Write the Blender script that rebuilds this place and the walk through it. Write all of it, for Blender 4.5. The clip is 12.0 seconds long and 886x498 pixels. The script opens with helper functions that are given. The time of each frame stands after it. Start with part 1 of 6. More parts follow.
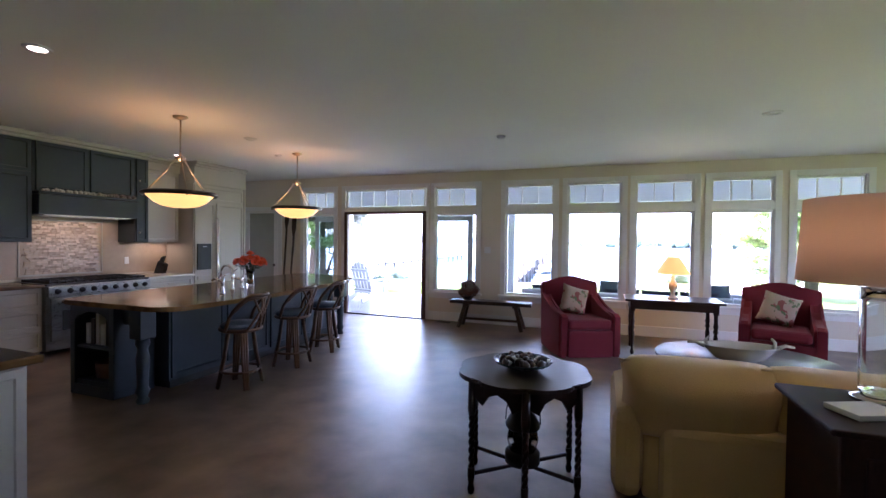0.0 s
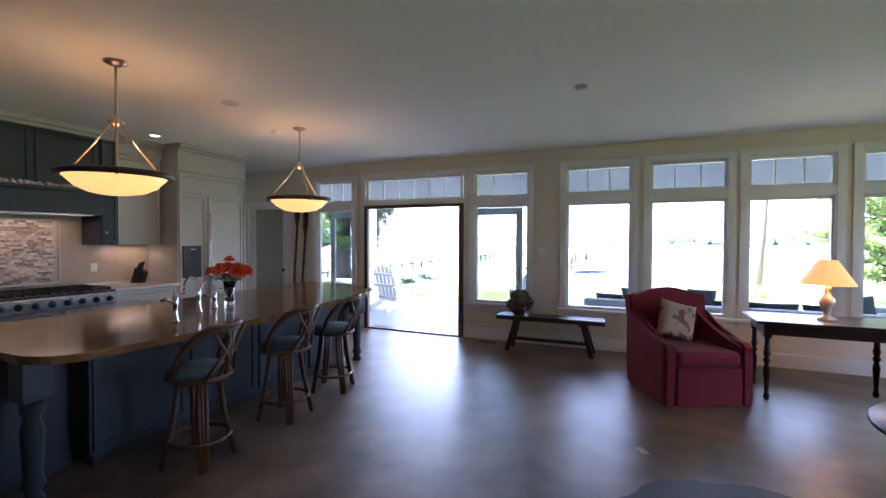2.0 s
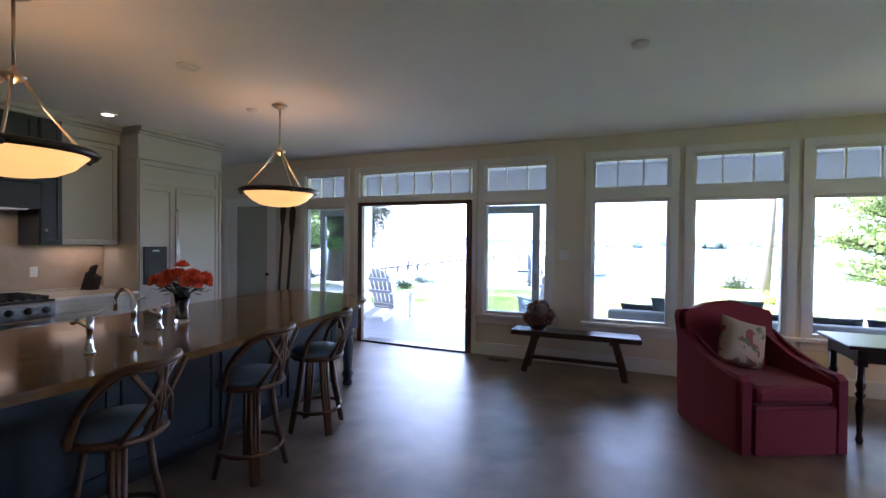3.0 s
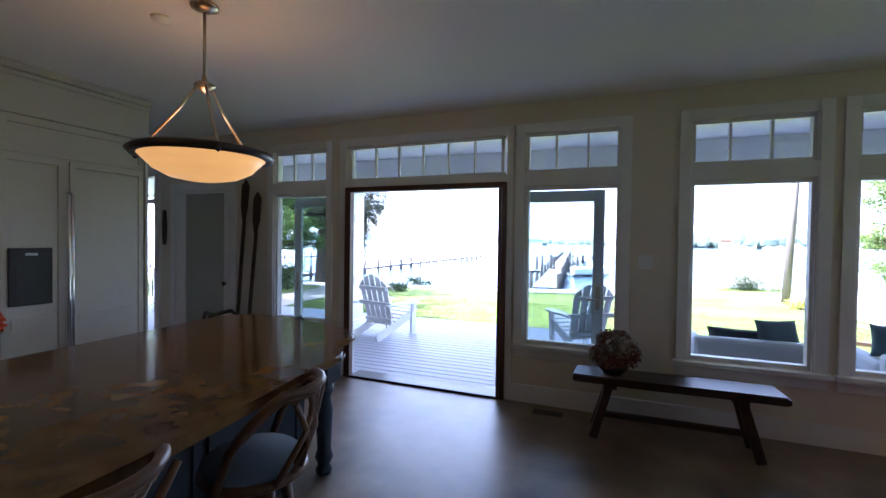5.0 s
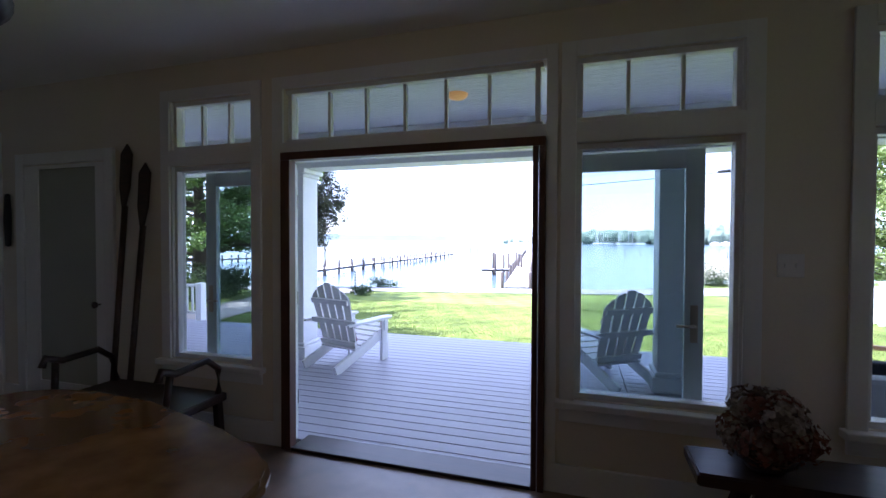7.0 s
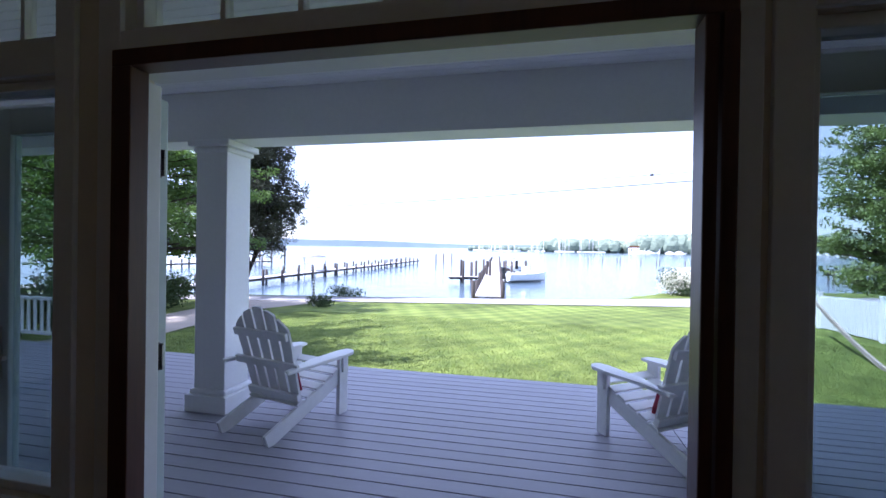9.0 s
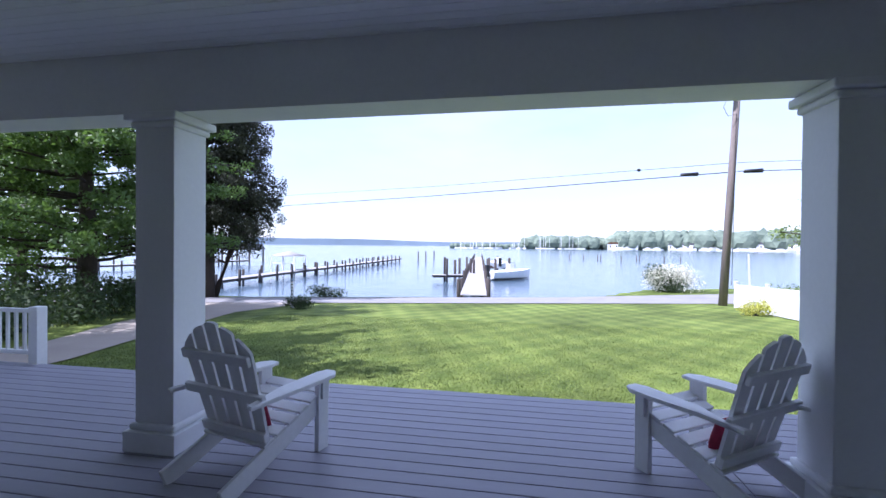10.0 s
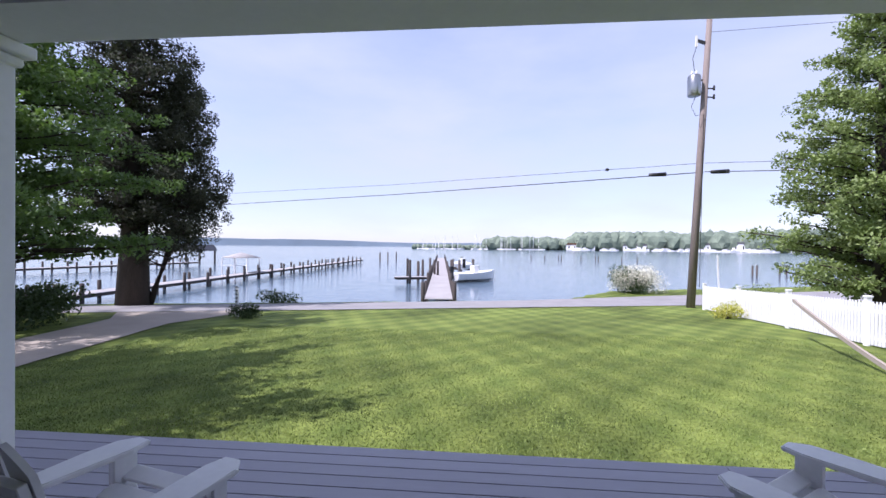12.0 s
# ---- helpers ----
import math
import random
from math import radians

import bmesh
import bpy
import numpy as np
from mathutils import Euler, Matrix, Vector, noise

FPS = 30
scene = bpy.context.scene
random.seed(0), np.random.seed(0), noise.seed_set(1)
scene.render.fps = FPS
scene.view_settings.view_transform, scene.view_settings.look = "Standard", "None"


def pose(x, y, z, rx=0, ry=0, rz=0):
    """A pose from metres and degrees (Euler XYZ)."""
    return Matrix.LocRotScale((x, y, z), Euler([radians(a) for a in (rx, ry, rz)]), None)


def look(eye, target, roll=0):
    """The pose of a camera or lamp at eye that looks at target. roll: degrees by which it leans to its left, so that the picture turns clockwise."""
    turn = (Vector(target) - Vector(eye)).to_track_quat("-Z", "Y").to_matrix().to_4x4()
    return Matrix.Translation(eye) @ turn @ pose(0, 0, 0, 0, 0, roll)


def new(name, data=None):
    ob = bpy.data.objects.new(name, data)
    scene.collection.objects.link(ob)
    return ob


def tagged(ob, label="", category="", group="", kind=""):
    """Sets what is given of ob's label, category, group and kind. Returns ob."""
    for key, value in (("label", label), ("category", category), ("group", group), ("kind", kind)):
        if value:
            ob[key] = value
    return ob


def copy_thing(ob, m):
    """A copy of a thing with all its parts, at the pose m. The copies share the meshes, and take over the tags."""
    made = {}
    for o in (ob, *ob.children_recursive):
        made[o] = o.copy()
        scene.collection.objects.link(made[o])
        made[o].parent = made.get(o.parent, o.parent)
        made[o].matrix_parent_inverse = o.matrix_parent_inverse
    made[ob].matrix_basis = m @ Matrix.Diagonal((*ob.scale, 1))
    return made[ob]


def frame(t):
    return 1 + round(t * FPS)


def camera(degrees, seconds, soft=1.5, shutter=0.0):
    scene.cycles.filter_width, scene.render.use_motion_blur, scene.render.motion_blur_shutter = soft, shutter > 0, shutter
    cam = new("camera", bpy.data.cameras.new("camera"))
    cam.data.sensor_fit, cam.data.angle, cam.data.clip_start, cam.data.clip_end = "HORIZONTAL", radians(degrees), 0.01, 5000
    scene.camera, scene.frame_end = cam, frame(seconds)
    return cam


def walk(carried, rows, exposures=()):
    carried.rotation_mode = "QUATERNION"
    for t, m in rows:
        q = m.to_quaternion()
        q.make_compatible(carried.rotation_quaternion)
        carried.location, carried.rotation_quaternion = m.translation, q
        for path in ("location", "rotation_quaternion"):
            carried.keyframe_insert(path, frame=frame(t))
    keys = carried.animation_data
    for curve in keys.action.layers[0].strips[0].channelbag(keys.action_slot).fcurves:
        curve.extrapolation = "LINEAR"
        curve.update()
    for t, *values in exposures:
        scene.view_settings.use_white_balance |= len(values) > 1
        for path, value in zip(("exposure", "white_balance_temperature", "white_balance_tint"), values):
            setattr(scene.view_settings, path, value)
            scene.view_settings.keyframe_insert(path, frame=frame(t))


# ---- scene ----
cam = camera(90.0, 12.0)
PATH = [
    (0, (1.112, 0.422, 1.523), (0.424, 2.299, 1.488), 0.7),
    (0.5, (0.927, 0.791, 1.531), (0.216, 2.66, 1.499), 1.2),
    (0.6, (0.885, 0.879, 1.53), (0.167, 2.745, 1.494), 0.9),
    (1, (0.746, 1.16, 1.536), (0.0, 3.015, 1.502), 0.7),
    (1.5, (0.535, 1.53, 1.537), (-0.25, 3.369, 1.498), 0.4),
    (2, (0.312, 1.907, 1.529), (-0.487, 3.74, 1.487), 0.2),
    (2.5, (0.078, 2.285, 1.526), (-0.72, 4.118, 1.493), 0.2),
    (3, (-0.166, 2.666, 1.523), (-0.946, 4.507, 1.491), 0.6),
    (3.5, (-0.411, 3.042, 1.504), (-1.181, 4.888, 1.484), 0.6),
    (3.7, (-0.509, 3.196, 1.512), (-1.279, 5.041, 1.491), 0.8),
    (5.5, (-1.366, 4.609, 1.534), (-2.09, 6.473, 1.489), 0.6),
    (6, (-1.586, 5.004, 1.508), (-2.272, 6.882, 1.462), 0.5),
    (6.5, (-1.797, 5.371, 1.502), (-2.436, 7.266, 1.455), 0.5),
    (7, (-1.981, 5.718, 1.497), (-2.567, 7.63, 1.455), 0.2),
    (7.2, (-2.062, 5.851, 1.481), (-2.617, 7.772, 1.456), 0.2),
    (8.8, (-2.550, 7.058, 1.483), (-2.998, 9.006, 1.468), 0.8),
    (9, (-2.622, 7.196, 1.482), (-3.054, 9.149, 1.471), 0.9),
    (9.5, (-2.795, 7.536, 1.484), (-3.179, 9.499, 1.468), 0.9),
    (10, (-2.923, 7.869, 1.477), (-3.273, 9.838, 1.457), 0.5),
    (10.5, (-3.017, 8.207, 1.482), (-3.317, 10.184, 1.460), 0.2),
    (11, (-3.115, 8.516, 1.496), (-3.370, 10.500, 1.467), 0.4),
    (11.5, (-3.178, 8.816, 1.492), (-3.403, 10.804, 1.470), 0.4),
    (12, (-3.214, 9.119, 1.492), (-3.395, 11.111, 1.477), 0.5),
]
EXPOSURES = [(0.0, 4.6, 5450, 31), (2.5, 4.3, 5350, 28), (3.7, 3.92, 5300, 24), (5.5, 3.35, 5250, 24), (7.0, 2.65, 5350, 26), (8.8, 1.75, 5350, 26), (9.5, 1.4, 5350, 25), (10.5, 0.82, 5450, 27), (12.0, 0.65, 5800, 27)]
walk(cam, [(t, look(eye, target, roll)) for t, eye, target, roll in PATH], EXPOSURES)

# ---- world and sun ----
SUN_TO = Vector((-0.80, -0.50, 0.0)).normalized()
SUN_EL = radians(54)
world = bpy.data.worlds.new("world")
scene.world = world
world.use_nodes = True
wn, wl = world.node_tree.nodes, world.node_tree.links
wn.clear()
w_out = wn.new("ShaderNodeOutputWorld")
w_bg = wn.new("ShaderNodeBackground")
w_sky = wn.new("ShaderNodeTexSky")
w_sky.sky_type = "NISHITA"
w_sky.sun_disc = False
w_sky.sun_elevation = SUN_EL
w_sky.sun_rotation = math.atan2(SUN_TO.x, SUN_TO.y)
w_sky.dust_density = 0.4
w_sky.air_density = 1.0
w_tc = wn.new("ShaderNodeTexCoord")
w_map = wn.new("ShaderNodeMapping")
w_map.inputs["Scale"].default_value = (1.0, 1.0, 3.2)
w_noise = wn.new("ShaderNodeTexNoise")
w_noise.inputs["Scale"].default_value = 1.6
w_noise.inputs["Detail"].default_value = 7.0
w_noise.inputs["Roughness"].default_value = 0.55
w_ramp = wn.new("ShaderNodeValToRGB")
w_ramp.color_ramp.elements[0].position = 0.40
w_ramp.color_ramp.elements[0].color = (0.50, 0.50, 0.50, 1)
w_ramp.color_ramp.elements[1].position = 0.72
w_ramp.color_ramp.elements[1].color = (0.92, 0.92, 0.92, 1)
w_mix = wn.new("ShaderNodeMixRGB")
w_mix.inputs["Color2"].default_value = (3.75, 4.1, 4.65, 1)
wl.new(w_tc.outputs["Generated"], w_map.inputs["Vector"])
wl.new(w_map.outputs["Vector"], w_noise.inputs["Vector"])
wl.new(w_noise.outputs["Fac"], w_ramp.inputs["Fac"])
wl.new(w_ramp.outputs["Color"], w_mix.inputs["Fac"])
wl.new(w_sky.outputs["Color"], w_mix.inputs["Color1"])
wl.new(w_mix.outputs["Color"], w_bg.inputs["Color"])
w_bg.inputs["Strength"].default_value = 0.13
wl.new(w_bg.outputs["Background"], w_out.inputs["Surface"])

sun_data = bpy.data.lights.new("sun", "SUN")
sun_data.energy = 4.2
sun_data.angle = radians(0.5)
sun_data.color = (1.0, 0.95, 0.87)
sun = new("sun", sun_data)
sun_dir = Vector((SUN_TO.x * math.cos(SUN_EL), SUN_TO.y * math.cos(SUN_EL), math.sin(SUN_EL)))
sun.rotation_euler = sun_dir.to_track_quat("Z", "Y").to_euler()


def point_lamp(name, at, watts, radius, colour):
    d = bpy.data.lights.new(name, "POINT")
    d.energy, d.shadow_soft_size, d.color = watts, radius, colour
    ob = new(name, d)
    ob.location = at
    return ob


WARM = (1.0, 0.73, 0.38)
PENDANTS = [(-3.24, 3.97), (-3.35, 6.05)]
for px, py in PENDANTS:
    point_lamp("pendant_bulb", (px, py, 2.07), 0.26, 0.10, WARM)
point_lamp("large_lamp_bulb", (2.30, 3.02, 1.58), 0.10, 0.05, WARM)
point_lamp("table_lamp_bulb", (2.0, 7.28, 1.20), 0.4, 0.05, WARM)
hood_lamp = bpy.data.lights.new("hood_lamp", "AREA")
hood_lamp.shape, hood_lamp.size, hood_lamp.size_y, hood_lamp.energy, hood_lamp.color = "RECTANGLE", 0.25, 1.0, 0.13, (1.0, 0.72, 0.45)
new("hood_lamp", hood_lamp).matrix_world = pose(-5.85, 4.55, 1.76)
cab_lamp = bpy.data.lights.new("cabinet_lamp", "AREA")
cab_lamp.shape, cab_lamp.size, cab_lamp.size_y, cab_lamp.energy, cab_lamp.color = "RECTANGLE", 0.1, 0.5, 0.06, (1.0, 0.72, 0.45)
new("cabinet_lamp", cab_lamp).matrix_world = pose(-5.95, 5.7, 1.43)


# Fill lamp in an added, unseen east opening, to brighten the room.
for y0, y1 in ((4.0, 6.0),):
    d = bpy.data.lights.new("window_skylight", "AREA")
    d.shape, d.size, d.size_y, d.energy, d.color = "RECTANGLE", y1 - y0 - 0.1, 1.75, 0.15, (0.90, 0.95, 1.0)
    new("window_skylight", d).matrix_world = look((6.7, (y0 + y1) / 2, 1.45), (0, (y0 + y1) / 2, 1.45)) @ pose(0, 0, 0)


# ---- materials ----
def mat(name, colour, rough=0.6, metal=0.0, scale=20.0, vary=0.12, bump=0.05, bump_scale=None, tint=None, stretch=(1, 1, 1), spec=0.5,
        coat=0.0, per_piece=0.0, sheen=0.0, big=1.2):
    """Principled material with two scales of variation, fine relief and, for pieces, a shift from piece to piece."""
    m = bpy.data.materials.new(name)
    m.use_nodes = True
    n, l = m.node_tree.nodes, m.node_tree.links
    p = n["Principled BSDF"]
    p.inputs["Metallic"].default_value = metal
    p.inputs["Specular IOR Level"].default_value = spec
    p.inputs["Coat Weight"].default_value = coat
    p.inputs["Sheen Weight"].default_value = sheen
    tc, mp = n.new("ShaderNodeTexCoord"), n.new("ShaderNodeMapping")
    mp.inputs["Scale"].default_value = stretch
    l.new(tc.outputs["Object"], mp.inputs["Vector"])
    fine, broad = n.new("ShaderNodeTexNoise"), n.new("ShaderNodeTexNoise")
    fine.inputs["Scale"].default_value, fine.inputs["Detail"].default_value = scale, 6
    broad.inputs["Scale"].default_value, broad.inputs["Detail"].default_value = big, 3
    l.new(mp.outputs["Vector"], fine.inputs["Vector"])
    l.new(mp.outputs["Vector"], broad.inputs["Vector"])
    add = n.new("ShaderNodeMath")
    add.operation = "ADD"
    l.new(fine.outputs["Fac"], add.inputs[0])
    l.new(broad.outputs["Fac"], add.inputs[1])
    last = add
    if per_piece:
        info, mul = n.new("ShaderNodeObjectInfo"), n.new("ShaderNodeMath")
        mul.operation = "MULTIPLY_ADD"
        l.new(info.outputs["Random"], mul.inputs[0])
        mul.inputs[1].default_value = per_piece
        l.new(add.outputs[0], mul.inputs[2])
        last = mul
    rng = n.new("ShaderNodeMapRange")
    rng.inputs["From Min"].default_value, rng.inputs["From Max"].default_value = 0.65, 1.35 + per_piece
    l.new(last.outputs[0], rng.inputs["Value"])
    mix = n.new("ShaderNodeMixRGB")
    c = Vector(colour)
    dark = c * (1 - vary)
    light = Vector(tint) if tint else c * (1 + vary)
    mix.inputs["Color1"].default_value = (*dark, 1)
    mix.inputs["Color2"].default_value = (*light, 1)
    l.new(rng.outputs["Result"], mix.inputs["Fac"])
    l.new(mix.outputs["Color"], p.inputs["Base Color"])
    rr = n.new("ShaderNodeMapRange")
    rr.inputs["To Min"].default_value, rr.inputs["To Max"].default_value = max(0.02, rough - 0.06), min(1, rough + 0.08)
    l.new(fine.outputs["Fac"], rr.inputs["Value"])
    l.new(rr.outputs["Result"], p.inputs["Roughness"])
    if bump:
        b = n.new("ShaderNodeBump")
        b.inputs["Strength"].default_value, b.inputs["Distance"].default_value = bump, 0.01
        src = fine
        if bump_scale:
            src = n.new("ShaderNodeTexNoise")
            src.inputs["Scale"].default_value, src.inputs["Detail"].default_value = bump_scale, 4
            l.new(mp.outputs["Vector"], src.inputs["Vector"])
        l.new(src.outputs["Fac"], b.inputs["Height"])
        l.new(b.outputs["Normal"], p.inputs["Normal"])
    return m


def glow(name, colour, strength):
    m = bpy.data.materials.new(name)
    m.use_nodes = True
    n, l = m.node_tree.nodes, m.node_tree.links
    p = n["Principled BSDF"]
    p.inputs["Base Color"].default_value = (*colour, 1)
    nz = n.new("ShaderNodeTexNoise")
    nz.inputs["Scale"].default_value = 6
    mix = n.new("ShaderNodeMixRGB")
    mix.inputs["Color1"].default_value = (*[k * 0.8 for k in colour], 1)
    mix.inputs["Color2"].default_value = (*colour, 1)
    l.new(nz.outputs["Fac"], mix.inputs["Fac"])
    l.new(mix.outputs["Color"], p.inputs["Emission Color"])
    p.inputs["Emission Strength"].default_value = strength
    p.inputs["Roughness"].default_value = 0.4
    return m


def pane_glass(name, tint=(1, 1, 1)):
    m = bpy.data.materials.new(name)
    m.use_nodes = True
    n, l = m.node_tree.nodes, m.node_tree.links
    n.remove(n["Principled BSDF"])
    tr, gl, mx, lw, pw, ma = (n.new("ShaderNode" + k) for k in ("BsdfTransparent", "BsdfGlossy", "MixShader", "LayerWeight", "Math", "Math"))
    tr.inputs["Color"].default_value = (*tint, 1)
    gl.inputs["Roughness"].default_value = 0.0
    lw.inputs["Blend"].default_value = 0.5
    pw.operation, ma.operation = "POWER", "MULTIPLY_ADD"
    pw.inputs[1].default_value = 5.0
    ma.inputs[1].default_value, ma.inputs[2].default_value = 0.9, 0.03
    l.new(lw.outputs["Facing"], pw.inputs[0])
    l.new(pw.outputs[0], ma.inputs[0])
    l.new(ma.outputs[0], mx.inputs[0])
    l.new(tr.outputs[0], mx.inputs[1])
    l.new(gl.outputs[0], mx.inputs[2])
    l.new(mx.outputs[0], n["Material Output"].inputs["Surface"])
    return m


def clear_glass(name, colour=(1, 1, 1), rough=0.0):
    m = bpy.data.materials.new(name)
    m.use_nodes = True
    p = m.node_tree.nodes["Principled BSDF"]
    p.inputs["Base Color"].default_value = (*colour, 1)
    p.inputs["Transmission Weight"].default_value = 1.0
    p.inputs["Roughness"].default_value = rough
    p.inputs["IOR"].default_value = 1.45
    return m


M_WALL = mat("wall_paint", (0.72, 0.66, 0.56), 0.75, scale=60, vary=0.03, bump=0.03)
M_CEIL = mat("ceiling_paint", (0.87, 0.86, 0.84), 0.85, scale=60, vary=0.02, bump=0.03)
M_TRIM = mat("white_trim", (0.78, 0.78, 0.77), 0.4, scale=40, vary=0.03, bump=0.02)
M_FLOOR = mat("stained_floor", (0.120, 0.070, 0.042), 0.37, scale=3.2, vary=0.55, bump=0.22, bump_scale=5.0, tint=(0.33, 0.225, 0.15), spec=0.9)
M_BLUE = mat("blue_cabinet_paint", (0.018, 0.028, 0.038), 0.45, scale=25, vary=0.16, bump=0.04)
M_CREAM = mat("cream_cabinet_paint", (0.47, 0.44, 0.39), 0.45, scale=30, vary=0.04, bump=0.02)
M_STONE = mat("granite_top", (0.11, 0.052, 0.017), 0.12, scale=9, vary=0.5, bump=0.015, tint=(0.24, 0.130, 0.046), spec=0.45, big=2.5)
M_DSTONE = mat("dark_stone_top", (0.13, 0.075, 0.045), 0.15, scale=14, vary=0.4, bump=0.01, tint=(0.22, 0.14, 0.09))
M_STEEL = mat("stainless_steel", (0.40, 0.40, 0.40), 0.28, metal=1.0, scale=12, vary=0.06, bump=0.01, stretch=(1, 1, 30))
M_CHROME = mat("chrome", (0.8, 0.8, 0.8), 0.08, metal=1.0, vary=0.02, bump=0)
M_NICKEL = mat("brushed_nickel", (0.50, 0.43, 0.34), 0.3, metal=1.0, vary=0.06, bump=0.01)
M_BLACK = mat("black_enamel", (0.012, 0.012, 0.013), 0.4, scale=30, vary=0.2, bump=0.02)
M_IRON = mat("cast_iron", (0.02, 0.02, 0.02), 0.6, scale=50, vary=0.2, bump=0.1)
M_BRONZE = mat("dark_bronze", (0.045, 0.035, 0.032), 0.35, metal=0.6, scale=20, vary=0.2, bump=0.02)
M_BOWL = glow("lit_alabaster", (1.0, 0.50, 0.13), 0.075)
M_SHADE = glow("lit_lampshade", (1.0, 0.52, 0.15), 0.05)
M_CAN = glow("lit_downlight", (1.0, 0.85, 0.65), 0.8)
M_RATTAN = mat("rattan", (0.10, 0.044, 0.016), 0.4, scale=30, vary=0.3, bump=0.06)
M_SEAT = mat("blue_seat_fabric", (0.09, 0.12, 0.16), 0.9, scale=120, vary=0.15, bump=0.15, sheen=0.2)
M_RED = mat("red_slipcover", (0.165, 0.010, 0.020), 0.9, scale=140, vary=0.14, bump=0.2, sheen=0.05)
M_YELLOW = mat("yellow_upholstery", (0.64, 0.43, 0.17), 0.9, scale=130, vary=0.08, bump=0.2, sheen=0.2)
M_CUSH = mat("floral_cushion", (0.40, 0.38, 0.26), 0.9, scale=14, vary=0.2, bump=0.1, tint=(0.46, 0.27, 0.22))
n_, l_ = M_CUSH.node_tree.nodes, M_CUSH.node_tree.links
base_ = n_["Principled BSDF"].inputs["Base Color"].links[0].from_socket
for scale_, petal_, limit_ in ((7.0, (0.24, 0.07, 0.06, 1), 0.36), (9.0, (0.12, 0.15, 0.07, 1), 0.30)):
    tc_, vo_, lt_, mx_ = (n_.new("ShaderNode" + k) for k in ("TexCoord", "TexVoronoi", "Math", "MixRGB"))
    vo_.inputs["Scale"].default_value = scale_
    lt_.operation = "LESS_THAN"
    lt_.inputs[1].default_value = limit_
    mx_.inputs["Color2"].default_value = petal_
    wp_, ad_ = n_.new("ShaderNodeTexNoise"), n_.new("ShaderNodeVectorMath")
    wp_.inputs["Scale"].default_value, wp_.inputs["Detail"].default_value = 14.0, 3
    ad_.operation = "MULTIPLY_ADD"
    ad_.inputs[1].default_value = (0.16, 0.16, 0.16)
    l_.new(tc_.outputs["Object"], wp_.inputs["Vector"])
    l_.new(wp_.outputs["Color"], ad_.inputs[0])
    l_.new(tc_.outputs["Object"], ad_.inputs[2])
    l_.new(ad_.outputs[0], vo_.inputs["Vector"])
    l_.new(vo_.outputs["Distance"], lt_.inputs[0])
    l_.new(lt_.outputs[0], mx_.inputs["Fac"])
    l_.new(base_, mx_.inputs["Color1"])
    base_ = mx_.outputs["Color"]
l_.new(base_, n_["Principled BSDF"].inputs["Base Color"])
M_DARKW = mat("dark_stained_wood", (0.016, 0.008, 0.006), 0.30, scale=10, vary=0.35, bump=0.03, stretch=(1, 8, 1), spec=0.35, tint=(0.036, 0.016, 0.011))
M_CHEST = mat("matt_dark_wood", (0.022, 0.010, 0.007), 0.6, scale=8, vary=0.4, bump=0.05, stretch=(8, 1, 2), spec=0.2, tint=(0.045, 0.020, 0.013))
M_BENCHW = mat("worn_brown_wood", (0.034, 0.017, 0.011), 0.4, scale=8, vary=0.4, bump=0.06, stretch=(2, 10, 2), tint=(0.068, 0.034, 0.021))
M_JAMB = mat("mahogany_jamb", (0.080, 0.030, 0.016), 0.4, scale=8, vary=0.3, bump=0.03, stretch=(8, 8, 0.8))
M_DOORF = mat("door_leaf_paint", (0.58, 0.66, 0.65), 0.4, scale=30, vary=0.05, bump=0.02)
M_FROST = mat("shaded_door_glass", (0.36, 0.37, 0.32), 0.35, scale=4, vary=0.06, bump=0.0)
M_TILE = mat("mosaic_tile", (0.16, 0.085, 0.05), 0.25, scale=30, vary=0.3, bump=0.02, tint=(0.72, 0.55, 0.40), per_piece=2.2)
M_GROUT = mat("backsplash_stone", (0.42, 0.33, 0.25), 0.45, scale=18, vary=0.08, bump=0.03)
M_CERAMIC = mat("cream_ceramic", (0.66, 0.63, 0.56), 0.2, scale=12, vary=0.05, bump=0.01, coat=0.3)
M_SHELL = mat("sea_shells", (0.20, 0.12, 0.08), 0.35, scale=30, vary=0.3, bump=0.05, tint=(0.80, 0.72, 0.62))
M_DGREEN = mat("dark_green_dish", (0.03, 0.05, 0.04), 0.25, vary=0.2)
M_ORANGE = mat("orange_petals", (0.72, 0.10, 0.025), 0.7, scale=40, vary=0.25, bump=0.1)
M_STEM = mat("flower_leaves", (0.025, 0.05, 0.02), 0.6, scale=30, vary=0.3)
M_DRIED = mat("dried_hydrangea", (0.075, 0.038, 0.028), 0.9, scale=30, vary=0.5, bump=0.2, tint=(0.30, 0.20, 0.145))
M_DRIED2 = mat("dried_petals_pale", (0.20, 0.15, 0.11), 0.9, scale=30, vary=0.4, bump=0.2, tint=(0.45, 0.36, 0.28))
M_DRIED3 = mat("dried_petals_rust", (0.12, 0.035, 0.022), 0.9, scale=30, vary=0.4, bump=0.2, tint=(0.26, 0.10, 0.06))
M_LINEN = mat("linen_shade", (0.66, 0.50, 0.42), 0.9, scale=150, vary=0.06, bump=0.1)
n_, l_ = M_LINEN.node_tree.nodes, M_LINEN.node_tree.links
tl, ms = n_.new("ShaderNodeBsdfTranslucent"), n_.new("ShaderNodeMixShader")
tl.inputs["Color"].default_value = (0.92, 0.74, 0.62, 1)
ms.inputs[0].default_value = 0.65
l_.new(n_["Principled BSDF"].outputs[0], ms.inputs[1])
l_.new(tl.outputs[0], ms.inputs[2])
